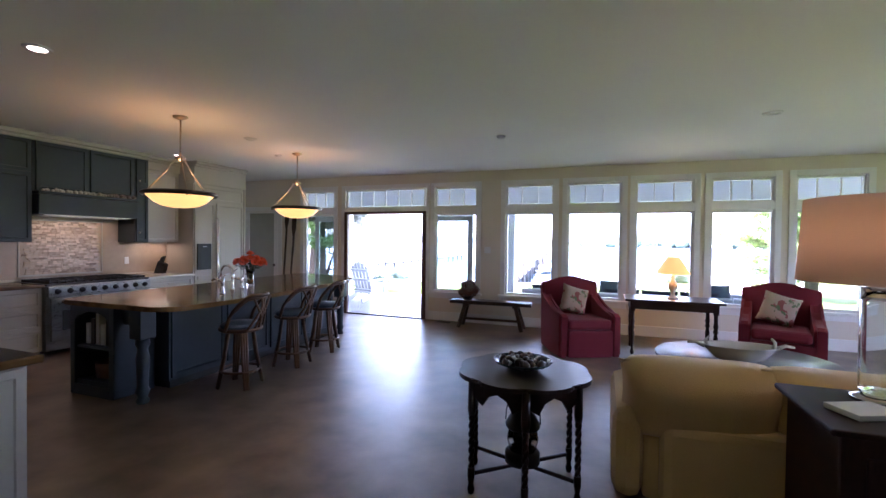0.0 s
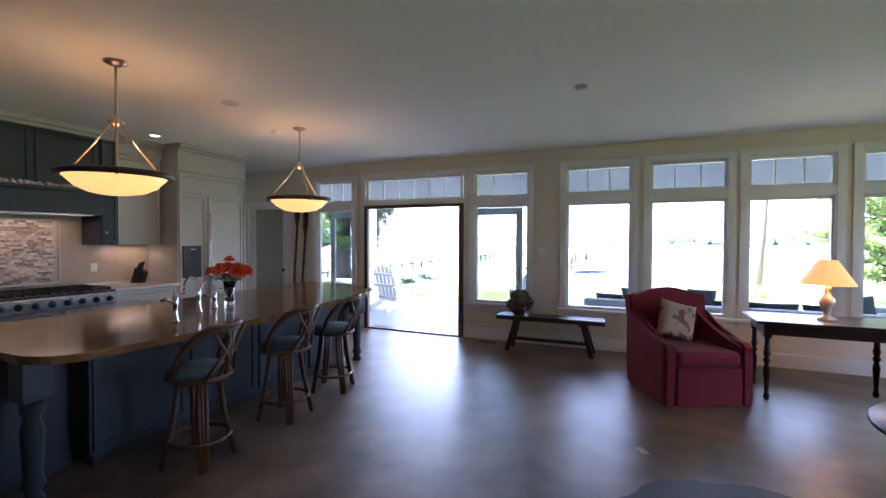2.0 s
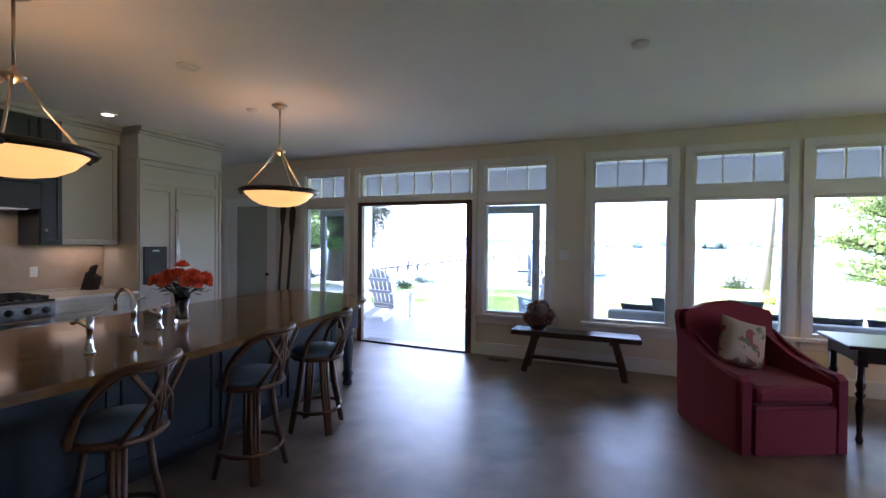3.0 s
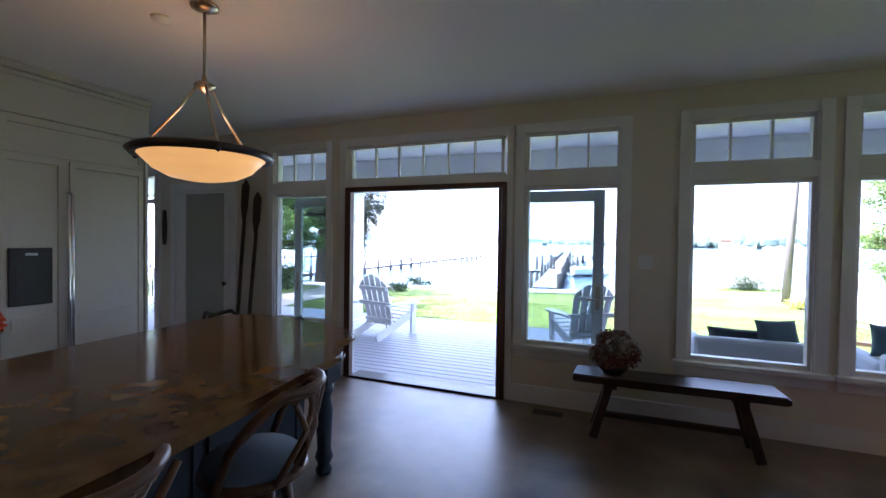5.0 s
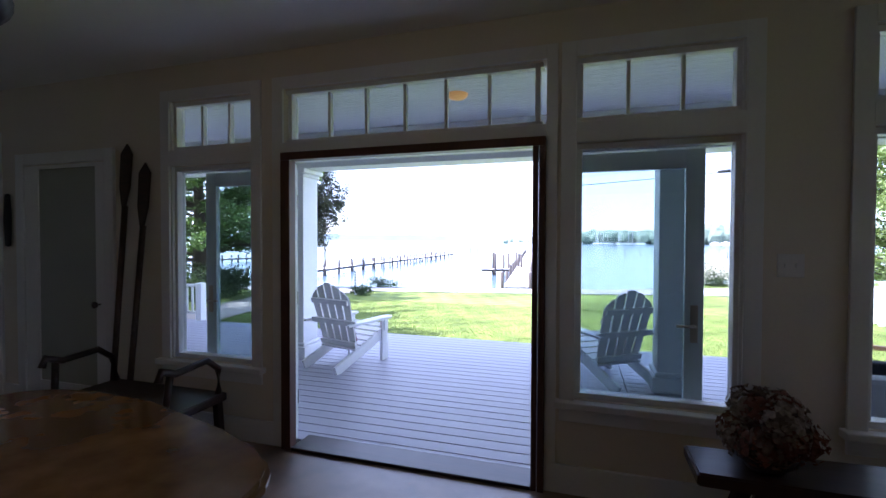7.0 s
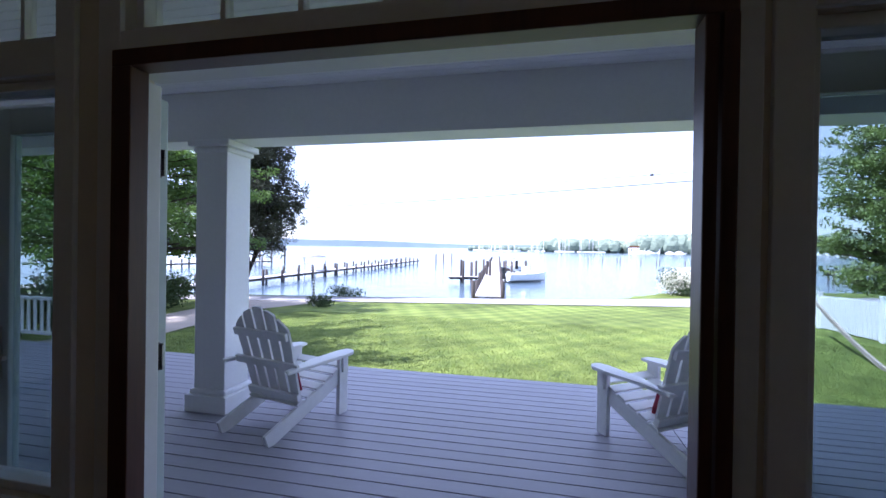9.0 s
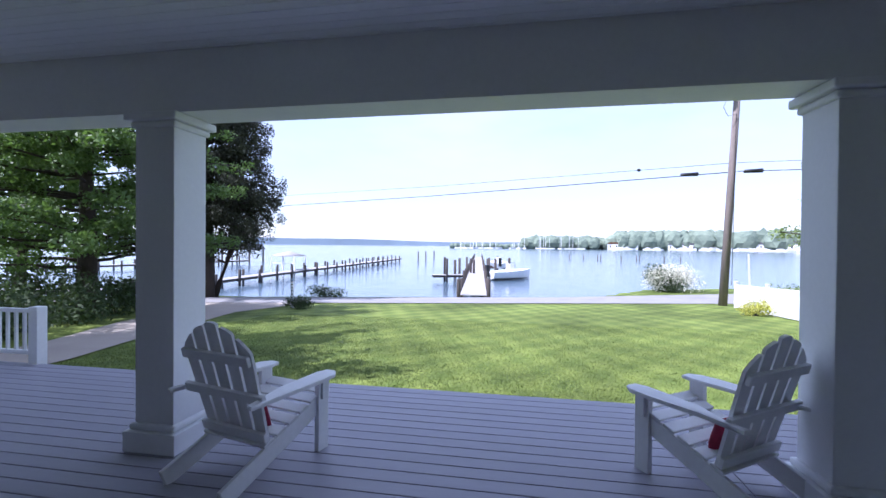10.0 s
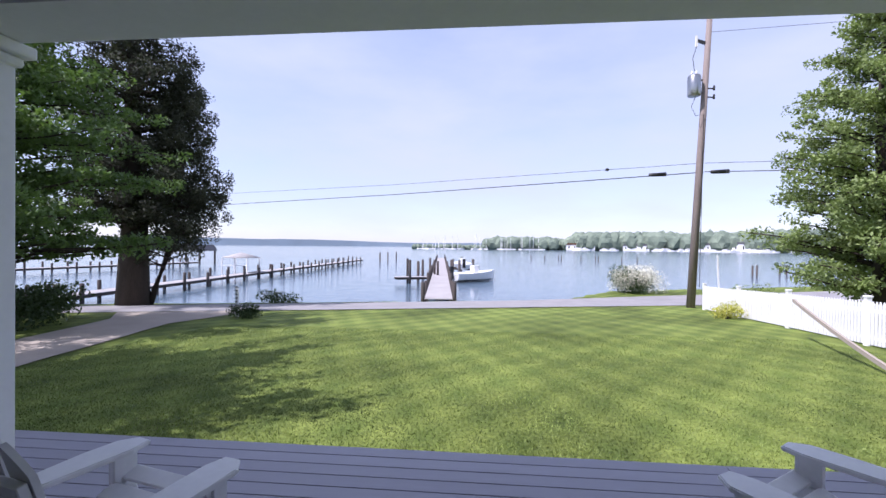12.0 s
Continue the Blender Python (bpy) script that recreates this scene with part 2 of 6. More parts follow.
l_.new(ms.outputs[0], n_["Material Output"].inputs["Surface"])
M_PAPER = mat("paper", (0.75, 0.73, 0.68), 0.8, vary=0.04)
M_GLASS = pane_glass("window_glass", (0.88, 0.89, 0.90))
M_LEAFGLASS = pane_glass("door_leaf_glass", (0.68, 0.75, 0.76))
M_CLEAR = clear_glass("clear_glass", (0.97, 0.98, 0.97))
M_DECK = mat("deck_board_paint", (0.325, 0.318, 0.37), 0.5, scale=14, vary=0.10, bump=0.06, stretch=(0.4, 6, 6), per_piece=0.5)
M_PORCH = mat("porch_white_paint", (0.84, 0.85, 0.87), 0.5, scale=30, vary=0.03, bump=0.02)
M_PORCHC = mat("porch_ceiling_paint", (0.90, 0.91, 0.92), 0.6, scale=30, vary=0.03, bump=0.02)
M_ADIR = mat("white_chair_paint", (0.82, 0.82, 0.83), 0.45, scale=25, vary=0.05, bump=0.04)
M_WICKER = mat("grey_wicker", (0.52, 0.55, 0.60), 0.7, scale=90, vary=0.25, bump=0.4)
M_NAVY = mat("navy_cushion", (0.020, 0.028, 0.045), 0.9, scale=120, vary=0.15, bump=0.1)
M_TEAL = mat("teal_cushion", (0.07, 0.11, 0.13), 0.9, scale=120, vary=0.15, bump=0.1)
M_REDC = mat("red_stripe_cushion", (0.26, 0.02, 0.05), 0.9, scale=14, vary=0.4, bump=0.1)
M_SIDING = mat("house_siding", (0.50, 0.53, 0.55), 0.7, scale=20, vary=0.05, bump=0.05)
M_SHINGLE = mat("weathered_shingle_siding", (0.10, 0.088, 0.075), 0.85, scale=16, vary=0.3, bump=0.2, stretch=(3, 3, 0.8))
M_ROOF = mat("roof_shingle", (0.10, 0.10, 0.11), 0.9, scale=30, vary=0.3, bump=0.3)
M_ROAD = mat("road_asphalt", (0.26, 0.25, 0.25), 0.9, scale=60, vary=0.18, bump=0.2)
M_WALK = mat("concrete_walk", (0.36, 0.31, 0.26), 0.85, scale=30, vary=0.12, bump=0.15)
M_WOODG = mat("weathered_pole_wood", (0.22, 0.18, 0.16), 0.8, scale=12, vary=0.3, bump=0.2, stretch=(6, 6, 0.6))
M_PILE = mat("dark_piling_wood", (0.075, 0.062, 0.055), 0.8, scale=14, vary=0.35, bump=0.2, stretch=(4, 4, 0.7))
M_PIERD = mat("pier_planks", (0.36, 0.34, 0.33), 0.8, scale=20, vary=0.15, bump=0.1)
M_FENCE = mat("white_fence_paint", (0.80, 0.80, 0.80), 0.5, scale=20, vary=0.05, bump=0.03)
M_BOAT = mat("white_gelcoat", (0.78, 0.78, 0.78), 0.25, vary=0.04, bump=0)
M_BARK = mat("bark", (0.045, 0.034, 0.026), 0.95, scale=18, vary=0.4, bump=0.6, stretch=(3, 3, 0.5))
M_CEDAR = mat("cedar_foliage", (0.024, 0.032, 0.020), 0.8, scale=6, vary=0.5, bump=0.1, tint=(0.080, 0.086, 0.050))
M_LEAF = mat("tree_leaves", (0.035, 0.075, 0.020), 0.55, scale=5, vary=0.5, bump=0.1, tint=(0.15, 0.24, 0.06))
M_PINE = mat("pine_foliage", (0.085, 0.135, 0.045), 0.6, scale=5, vary=0.5, bump=0.1, tint=(0.32, 0.41, 0.13))
M_SHRUB = mat("shrub_leaves", (0.022, 0.045, 0.018), 0.7, scale=7, vary=0.5, bump=0.1, tint=(0.06, 0.10, 0.03))
M_FLOWER = mat("white_blossom", (0.66, 0.65, 0.52), 0.8, scale=20, vary=0.08)
M_YBUSH = mat("yellow_shrub", (0.42, 0.42, 0.06), 0.7, scale=9, vary=0.3, bump=0.1)
# Foliage green is paled here to stand in for haze over the bay.
M_FAR = mat("hazed_far_trees", (0.13, 0.18, 0.14), 0.9, scale=0.25, vary=0.3, bump=0.2, tint=(0.24, 0.29, 0.21), big=0.05)
# The blue-grey of the hills is distance haze painted into the base colour.
M_FARL = mat("hazed_far_hills", (0.15, 0.20, 0.25), 0.9, scale=0.02, vary=0.15, bump=0.0, big=0.004)


def translucent(m, colour, share):
    """Leaves pass part of the light that falls on their far side."""
    n, l = m.node_tree.nodes, m.node_tree.links
    t, x = n.new("ShaderNodeBsdfTranslucent"), n.new("ShaderNodeMixShader")
    t.inputs["Color"].default_value = (*colour, 1)
    x.inputs[0].default_value = share
    l.new(n["Principled BSDF"].outputs[0], x.inputs[1])
    l.new(t.outputs[0], x.inputs[2])
    l.new(x.outputs[0], n["Material Output"].inputs["Surface"])


translucent(M_LEAF, (0.17, 0.30, 0.05), 0.28)
translucent(M_PINE, (0.30, 0.40, 0.10), 0.3)
translucent(M_SHRUB, (0.08, 0.13, 0.03), 0.25)
translucent(M_CEDAR, (0.05, 0.065, 0.025), 0.2)


def lawn_material():
    m = mat("mown_lawn", (0.064, 0.094, 0.014), 0.85, scale=22, vary=0.36, bump=0.6, tint=(0.205, 0.268, 0.055), spec=0.2, bump_scale=70, big=0.5)
    n, l = m.node_tree.nodes, m.node_tree.links
    p = n["Principled BSDF"]
    old = p.inputs["Base Color"].links[0].from_socket
    tc = n.new("ShaderNodeTexCoord")
    mp = n.new("ShaderNodeMapping")
    mp.inputs["Rotation"].default_value = (0, 0, radians(38))
    w = n.new("ShaderNodeTexWave")
    w.inputs["Scale"].default_value, w.inputs["Distortion"].default_value, w.inputs["Detail"].default_value = 0.42, 0.6, 2
    l.new(tc.outputs["Object"], mp.inputs["Vector"])
    l.new(mp.outputs["Vector"], w.inputs["Vector"])
    mp2, w2, avg = n.new("ShaderNodeMapping"), n.new("ShaderNodeTexWave"), n.new("ShaderNodeMixRGB")
    mp2.inputs["Rotation"].default_value = (0, 0, radians(-22))
    w2.inputs["Scale"].default_value, w2.inputs["Distortion"].default_value, w2.inputs["Detail"].default_value = 0.40, 0.6, 2
    l.new(tc.outputs["Object"], mp2.inputs["Vector"])
    l.new(mp2.outputs["Vector"], w2.inputs["Vector"])
    avg.inputs["Fac"].default_value = 0.5
    l.new(w.outputs["Fac"], avg.inputs["Color1"])
    l.new(w2.outputs["Fac"], avg.inputs["Color2"])
    mul = n.new("ShaderNodeMixRGB")
    mul.blend_type = "MULTIPLY"
    ramp = n.new("ShaderNodeValToRGB")
    ramp.color_ramp.elements[0].color = (0.66, 0.72, 0.68, 1)
    ramp.color_ramp.elements[1].color = (1.30, 1.22, 1.30, 1)
    l.new(avg.outputs["Color"], ramp.inputs["Fac"])
    mul.inputs["Fac"].default_value = 1.0
    l.new(old, mul.inputs["Color1"])
    l.new(ramp.outputs["Color"], mul.inputs["Color2"])
    l.new(mul.outputs["Color"], p.inputs["Base Color"])
    return m


M_LAWN = lawn_material()
M_BLADE = mat("grass_blades", (0.095, 0.145, 0.026), 0.7, scale=6, vary=0.45, bump=0, tint=(0.265, 0.345, 0.080))


def water_material():
    m = bpy.data.materials.new("bay_water")
    m.use_nodes = True
    n, l = m.node_tree.nodes, m.node_tree.links
    p = n["Principled BSDF"]
    p.inputs["Base Color"].default_value = (0.10, 0.15, 0.20, 1)
    p.inputs["Roughness"].default_value = 0.12
    p.inputs["IOR"].default_value = 1.33
    tc, mp, nz, b = (n.new("ShaderNode" + k) for k in ("TexCoord", "Mapping", "TexNoise", "Bump"))
    mp.inputs["Scale"].default_value = (0.5, 1.6, 1)
    nz.inputs["Scale"].default_value, nz.inputs["Detail"].default_value = 1.2, 5
    b.inputs["Strength"].default_value, b.inputs["Distance"].default_value = 0.35, 0.08
    l.new(tc.outputs["Object"], mp.inputs["Vector"])
    l.new(mp.outputs["Vector"], nz.inputs["Vector"])
    l.new(nz.outputs["Fac"], b.inputs["Height"])
    l.new(b.outputs["Normal"], p.inputs["Normal"])
    return m


M_WATER = water_material()


# ---- mesh helpers ----
def box(bm, x0, x1, y0, y1, z0, z1, bevel=0.0):
    r = bmesh.ops.create_cube(bm, size=1.0)
    for v in r["verts"]:
        v.co = Vector((x0 + (v.co.x + 0.5) * (x1 - x0), y0 + (v.co.y + 0.5) * (y1 - y0), z0 + (v.co.z + 0.5) * (z1 - z0)))
    if bevel:
        edges = list({e for v in r["verts"] for e in v.link_edges})
        bmesh.ops.bevel(bm, geom=edges, offset=bevel, segments=2, affect="EDGES", profile=0.5)
    return bm


def bar(bm, a, b, w, h, bevel=0.0, up=(0, 0, 1)):
    """A squared bar from a to b, w across and h along up."""
    a, b, up = Vector(a), Vector(b), Vector(up)
    d = (b - a).normalized()
    s = d.cross(up).normalized()
    u = s.cross(d)
    vs = []
    for p in (a, b):
        for i, j in ((-1, -1), (1, -1), (1, 1), (-1, 1)):
            vs.append(bm.verts.new(p + s * (w / 2 * i) + u * (h / 2 * j)))
    fs = [bm.faces.new([vs[k] for k in q]) for q in ((3, 2, 1, 0), (4, 5, 6, 7), (0, 1, 5, 4), (1, 2, 6, 5), (2, 3, 7, 6), (3, 0, 4, 7))]
    if bevel:
        bmesh.ops.bevel(bm, geom=list({e for f in fs for e in f.edges}), offset=bevel, segments=1, affect="EDGES")
    return bm


def lathe(bm, profile, seg=20, at=(0, 0, 0), squash=1.0):
    """Turns (radius, height) pairs round the z axis."""
    rings = []
    for r, z in profile:
        rings.append([bm.verts.new((at[0] + r * math.cos(2 * math.pi * k / seg), at[1] + squash * r * math.sin(2 * math.pi * k / seg), at[2] + z)) for k in range(seg)])
    for a, b in zip(rings, rings[1:]):
        for k in range(seg):
            f = bm.faces.new((a[k], a[(k + 1) % seg], b[(k + 1) % seg], b[k]))
            f.smooth = True
    closed = profile[0] == profile[-1]
    for ring, flip in ((rings[0], True), (rings[-1], False)):
        if not closed and (ring[0].co - ring[seg // 2].co).length > 1e-4:
            bm.faces.new(ring[::-1] if flip else ring)
    return bm


def tube(bm, pts, r, seg=8, taper=1.0):
    """A round bar along a line of points."""
    pts = [Vector(p) for p in pts]
    rings = []
    for i, p in enumerate(pts):
        d = (pts[min(i + 1, len(pts) - 1)] - pts[max(i - 1, 0)]).normalized()
        s = d.orthogonal().normalized() if abs(d.z) > 0.95 else d.cross(Vector((0, 0, 1))).normalized()
        u = s.cross(d)
        rr = r * (1 + (taper - 1) * i / max(1, len(pts) - 1))
        rings.append([bm.verts.new(p + rr * (s * math.cos(2 * math.pi * k / seg) + u * math.sin(2 * math.pi * k / seg))) for k in range(seg)])
    for a, b in zip(rings, rings[1:]):
        for k in range(seg):
            f = bm.faces.new((a[k], a[(k + 1) % seg], b[(k + 1) % seg], b[k]))
            f.smooth = True
    bm.faces.new(rings[0][::-1])
    bm.faces.new(rings[-1])
    return bm


def prism(bm, outline, z0, z1, bevel=0.0):
    """A slab with the given outline."""
    lo = [bm.verts.new((x, y, z0)) for x, y in outline]
    hi = [bm.verts.new((x, y, z1)) for x, y in outline]
    k = len(outline)
    fs = [bm.faces.new(lo[::-1]), bm.faces.new(hi)]
    for i in range(k):
        fs.append(bm.faces.new((lo[i], lo[(i + 1) % k], hi[(i + 1) % k], hi[i])))
    if bevel:
        bmesh.ops.bevel(bm, geom=list({e for f in fs[:2] for e in f.edges}), offset=bevel, segments=2, affect="EDGES")
    return bm


def pillow(bm, w, h, t, m, n=12):
    """A stuffed square cushion, w by h, t thick, standing in its own xz plane."""
    grid = {}
    for side in (1, -1):
        for i in range(n + 1):
            for j in range(n + 1):
                u, v = i / n * 2 - 1, j / n * 2 - 1
                if side == -1 and (i in (0, n) or j in (0, n)):
                    grid[side, i, j] = grid[1, i, j]
                    continue
                d = t / 2 * ((1 - u ** 4) * (1 - v ** 4)) ** 0.5
                pinch = 1 - 0.07 * (1 - u * u) * v * v, 1 - 0.07 * (1 - v * v) * u * u
                grid[side, i, j] = bm.verts.new(m @ Vector((u * w / 2 * pinch[1], side * d, v * h / 2 * pinch[0])))
        for i in range(n):
            for j in range(n):
                q = [grid[side, i, j], grid[side, i + 1, j], grid[side, i + 1, j + 1], grid[side, i, j + 1]]
                f = bm.faces.new(q[::-1] if side == 1 else q)
                f.smooth = True
    return bm


def mesh_of(name, bm, material):
    me = bpy.data.meshes.new(name)
    bmesh.ops.recalc_face_normals(bm, faces=bm.faces)
    bm.to_mesh(me)
    bm.free()
    me.materials.append(material)
    return me


def part(name, bm, material, parent=None, label=""):
    ob = new(name, mesh_of(name, bm, material))
    if parent:
        ob.parent = parent
    return tagged(ob, label=label)


def thing(name, label, category, at=(0, 0, 0), rz=0.0, group="", kind=""):
    ob = new(name)
    ob.empty_display_size = 0.1
    ob.matrix_basis = pose(*at, 0, 0, rz)
    return tagged(ob, label, category, group, kind)


def solo(name, bm, material, label, category, at=(0, 0, 0), rz=0.0, group="", kind=""):
    ob = part(name, bm, material)
    ob.matrix_basis = pose(*at, 0, 0, rz)
    return tagged(ob, label, category, group, kind)


def B():
    return bmesh.new()


def setting(name, bm, material, label="", category=""):
    return tagged(part(name, bm, material), label, category, kind="structure")


# ---- house shell ----
WY, WO, CEIL = 8.42, 8.54, 2.84
ZS, ZH, ZT0, ZT1 = 0.56, 2.06, 2.18, 2.56
ROW = [(-0.61, 0.25), (0.48, 1.36), (1.57, 2.43), (2.66, 3.50), (3.76, 4.60)]
WINDOWS = [(-5.04, -4.27), (-2.00, -1.15)] + ROW
DOOR = (-3.92, -2.245)
TRANSOM = (-4.00, -2.19)
PORCH_OPEN = (-7.75, -7.12)

columns = sorted([(a, b, ZS, ZH, True) for a, b in WINDOWS] + [(DOOR[0] - 0.08, DOOR[1] + 0.08, -0.2, 2.12, True), (*PORCH_OPEN, 0.0, 2.36, False)])
bm = B()
edge = -9.2
for x0, x1, z0, z1, transom in columns:
    box(bm, edge, x0, WY, WO, -0.2, CEIL + 0.1)
    if z0 > 0:
        box(bm, x0, x1, WY, WO, -0.2, z0)
    if transom:
        box(bm, x0, x1, WY, WO, z1, ZT0)
        box(bm, x0, x1, WY, WO, ZT1, CEIL + 0.1)
    else:
        box(bm, x0, x1, WY, WO, z1, CEIL + 0.1)
    edge = x1
box(bm, edge, 6.6, WY, WO, -0.2, CEIL + 0.1)
wall_n = setting("wall_north", bm, M_WALL, "cream painted wall with a row of windows", "wall")
wall_n.data.materials.append(M_SHINGLE)
for poly in wall_n.data.polygons:
    if poly.normal.y > 0.9:
        poly.material_index = 1
setting("wall_kitchen", box(B(), -6.28, -6.10, -2.5, 7.16, -0.2, CEIL + 0.1), M_WALL, "cream painted kitchen wall", "wall")
setting("wall_west", box(B(), -9.38, -9.20, 6.0, WO, -0.2, CEIL + 0.1), M_WALL, "cream painted end wall", "wall")
setting("wall_passage", box(B(), -9.2, -6.28, 6.0, 6.18, -0.2, CEIL + 0.1), M_WALL, "cream painted passage wall", "wall")
bm = B()
# Opening out of view, added only to let more light indoors.
EAST = [(4.0, 6.0)]
edge = -2.68
for a, c in EAST:
    box(bm, 6.6, 6.78, edge, a, -0.2, CEIL + 0.1)
    box(bm, 6.6, 6.78, a, c, -0.2, 0.5)
    box(bm, 6.6, 6.78, a, c, 2.4, CEIL + 0.1)
    edge = c
box(bm, 6.6, 6.78, edge, WO, -0.2, CEIL + 0.1)
setting("wall_east", bm, M_WALL, "cream painted end wall, unseen, with an added opening for fill light", "wall")
setting("wall_south", box(B(), -6.28, 6.6, -2.68, -2.5, -0.2, CEIL + 0.1), M_WALL, "cream painted rear wall", "wall")
setting("floor", box(B(), -9.2, 6.6, -2.5, WY, -0.2, 0.0), M_FLOOR, "mottled brown stained floor with a soft sheen", "floor")
setting("ceiling", box(B(), -9.38, 6.78, -2.68, WO, CEIL, CEIL + 0.12), M_CEIL, "smooth off-white ceiling", "ceiling")

# baseboard and panel rail under the windows
bm = B()
for a, b in ((-9.2, -7.75), (-7.12, -6.80), (-5.62, -3.99), (-2.16, 6.6)):
    box(bm, a, b, WY - 0.022, WY - 0.002, 0.0, 0.17, 0.004)
setting("baseboard", bm, M_TRIM, "white painted baseboard", "baseboard")


def window(n, x0, x1, lights=3):
    """A fixed window with its divided transom, casing and sill."""
    w = thing("window_%d" % n, "white framed window with a divided transom above", "window", kind="structure")
    yg = WY + 0.075
    for z0, z1, name in ((ZS, ZH, "window_frame"), (ZT0, ZT1, "transom_frame")):
        b = B()
        t = 0.035
        for q in ((x0, x1, z0, z0 + t), (x0, x1, z1 - t, z1), (x0, x0 + t, z0 + t, z1 - t), (x1 - t, x1, z0 + t, z1 - t)):
            box(b, q[0], q[1], yg - 0.05, yg + 0.03, q[2], q[3], 0.004)
        part(name, b, M_TRIM, w)
    b = B()
    c = 0.085
    for q in ((x0 - c, x0, ZS - 0.02, ZT1 + c), (x1, x1 + c, ZS - 0.02, ZT1 + c), (x0, x1, ZT1, ZT1 + c), (x0, x1, ZH, ZT0)):
        box(b, q[0], q[1], WY - 0.020, WY - 0.001, q[2], q[3], 0.003)
    part("casing", b, M_TRIM, w)
    b = B()
    for q in ((x0 + 0.001, x0 + 0.012, ZS, ZH), (x1 - 0.012, x1 - 0.001, ZS, ZH), (x0 + 0.001, x0 + 0.012, ZT0, ZT1), (x1 - 0.012, x1 - 0.001, ZT0, ZT1)):
        box(b, q[0], q[1], WY, yg - 0.052, q[2] + 0.001, q[3] - 0.001)
    part("reveal_lining", b, M_TRIM, w)
    part("window_sill", box(B(), x0 - 0.11, x1 + 0.11, WY - 0.065, yg - 0.05, ZS - 0.045, ZS - 0.002, 0.008), M_TRIM, w)
    part("apron", box(B(), x0 - 0.085, x1 + 0.085, WY - 0.018, WY - 0.001, ZS - 0.13, ZS - 0.046, 0.004), M_TRIM, w)
    for k in range(1, lights):
        xm = x0 + (x1 - x0) * k / lights
        part("glazing_bar", box(B(), xm - 0.010, xm + 0.010, yg - 0.022, yg + 0.022, ZT0 + 0.035, ZT1 - 0.035, 0.003), M_TRIM, w)
    for z0, z1 in ((ZS, ZH), (ZT0, ZT1)):
        p = part("pane", box(B(), x0 + 0.035, x1 - 0.035, yg - 0.003, yg + 0.003, z0 + 0.035, z1 - 0.035), M_GLASS, w)
        p.visible_shadow = False
    return w


for k, (a, b) in enumerate(WINDOWS):
    window(k + 1, a, b)

# door opening: jamb, head, threshold, divided transom, casing, two leaves folded back outside
door = thing("door_1", "open glazed double door with a mahogany jamb", "door", kind="structure")
dj = B()
box(dj, DOOR[0] - 0.075, DOOR[0], WY - 0.05, WY + 0.022, 0.0, 2.05, 0.004)
part("door_jamb", dj, M_JAMB, door, "reddish mahogany jamb")
dj = B()
box(dj, DOOR[1], DOOR[1] + 0.032, WY - 0.05, WY + 0.03, 0.0, 2.05, 0.004)
box(dj, DOOR[1] + 0.038, DOOR[1] + 0.075, WY - 0.055, WY + 0.03, 0.0, 2.05, 0.004)
part("door_jamb", dj, M_JAMB, door)
part("door_head", box(B(), DOOR[0] - 0.075, DOOR[1] + 0.075, WY - 0.05, WY + 0.03, 2.051, 2.105, 0.004), M_JAMB, door)
part("threshold", box(B(), DOOR[0], DOOR[1], WY - 0.05, WO + 0.06, 0.0, 0.022, 0.006), M_DARKW, door)
b = B()
box(b, DOOR[0] - 0.078, DOOR[0] - 0.068, WY + 0.032, WO + 0.02, 0.0, 2.05, 0.004)
box(b, DOOR[1] + 0.068, DOOR[1] + 0.078, WY + 0.032, WO + 0.02, 0.0, 2.05, 0.004)
box(b, DOOR[0] - 0.078, DOOR[1] + 0.078, WY + 0.032, WO + 0.02, 2.06, 2.115, 0.004)
part("outer_frame", b, M_TRIM, door, "white painted outer frame")
b = B()
yg = WY + 0.075
x0, x1 = TRANSOM
for q in ((x0, x1, ZT0, ZT0 + 0.03), (x0, x1, ZT1 - 0.03, ZT1), (x0 + 0.02, x0 + 0.05, ZT0, ZT1), (x1 - 0.05, x1 - 0.02, ZT0, ZT1)):
    box(b, q[0], q[1], yg - 0.05, yg + 0.03, q[2], q[3], 0.003)
part("transom_frame", b, M_TRIM, door)
for k in range(1, 6):
    xm = x0 + 0.05 + (x1 - x0 - 0.10) * k / 6
    part("glazing_bar", box(B(), xm - 0.010, xm + 0.010, yg - 0.022, yg + 0.022, ZT0 + 0.03, ZT1 - 0.03, 0.003), M_TRIM, door)
part("pane", box(B(), x0 + 0.05, x1 - 0.05, yg - 0.003, yg + 0.003, ZT0 + 0.03, ZT1 - 0.03), M_GLASS, door).visible_shadow = False
b = B()
for q in ((x0 - 0.085, DOOR[0] - 0.076, 0.0, ZT1 + 0.085), (DOOR[1] + 0.076, x1 + 0.085, 0.0, ZT1 + 0.085), (DOOR[0] - 0.076, DOOR[1] + 0.076, ZT1, ZT1 + 0.085), (DOOR[0] - 0.076, DOOR[1] + 0.076, 2.106, ZT0)):
    box(b, q[0], q[1], WY - 0.020, WY - 0.001, q[2], q[3], 0.003)
part("casing", b, M_TRIM, door)


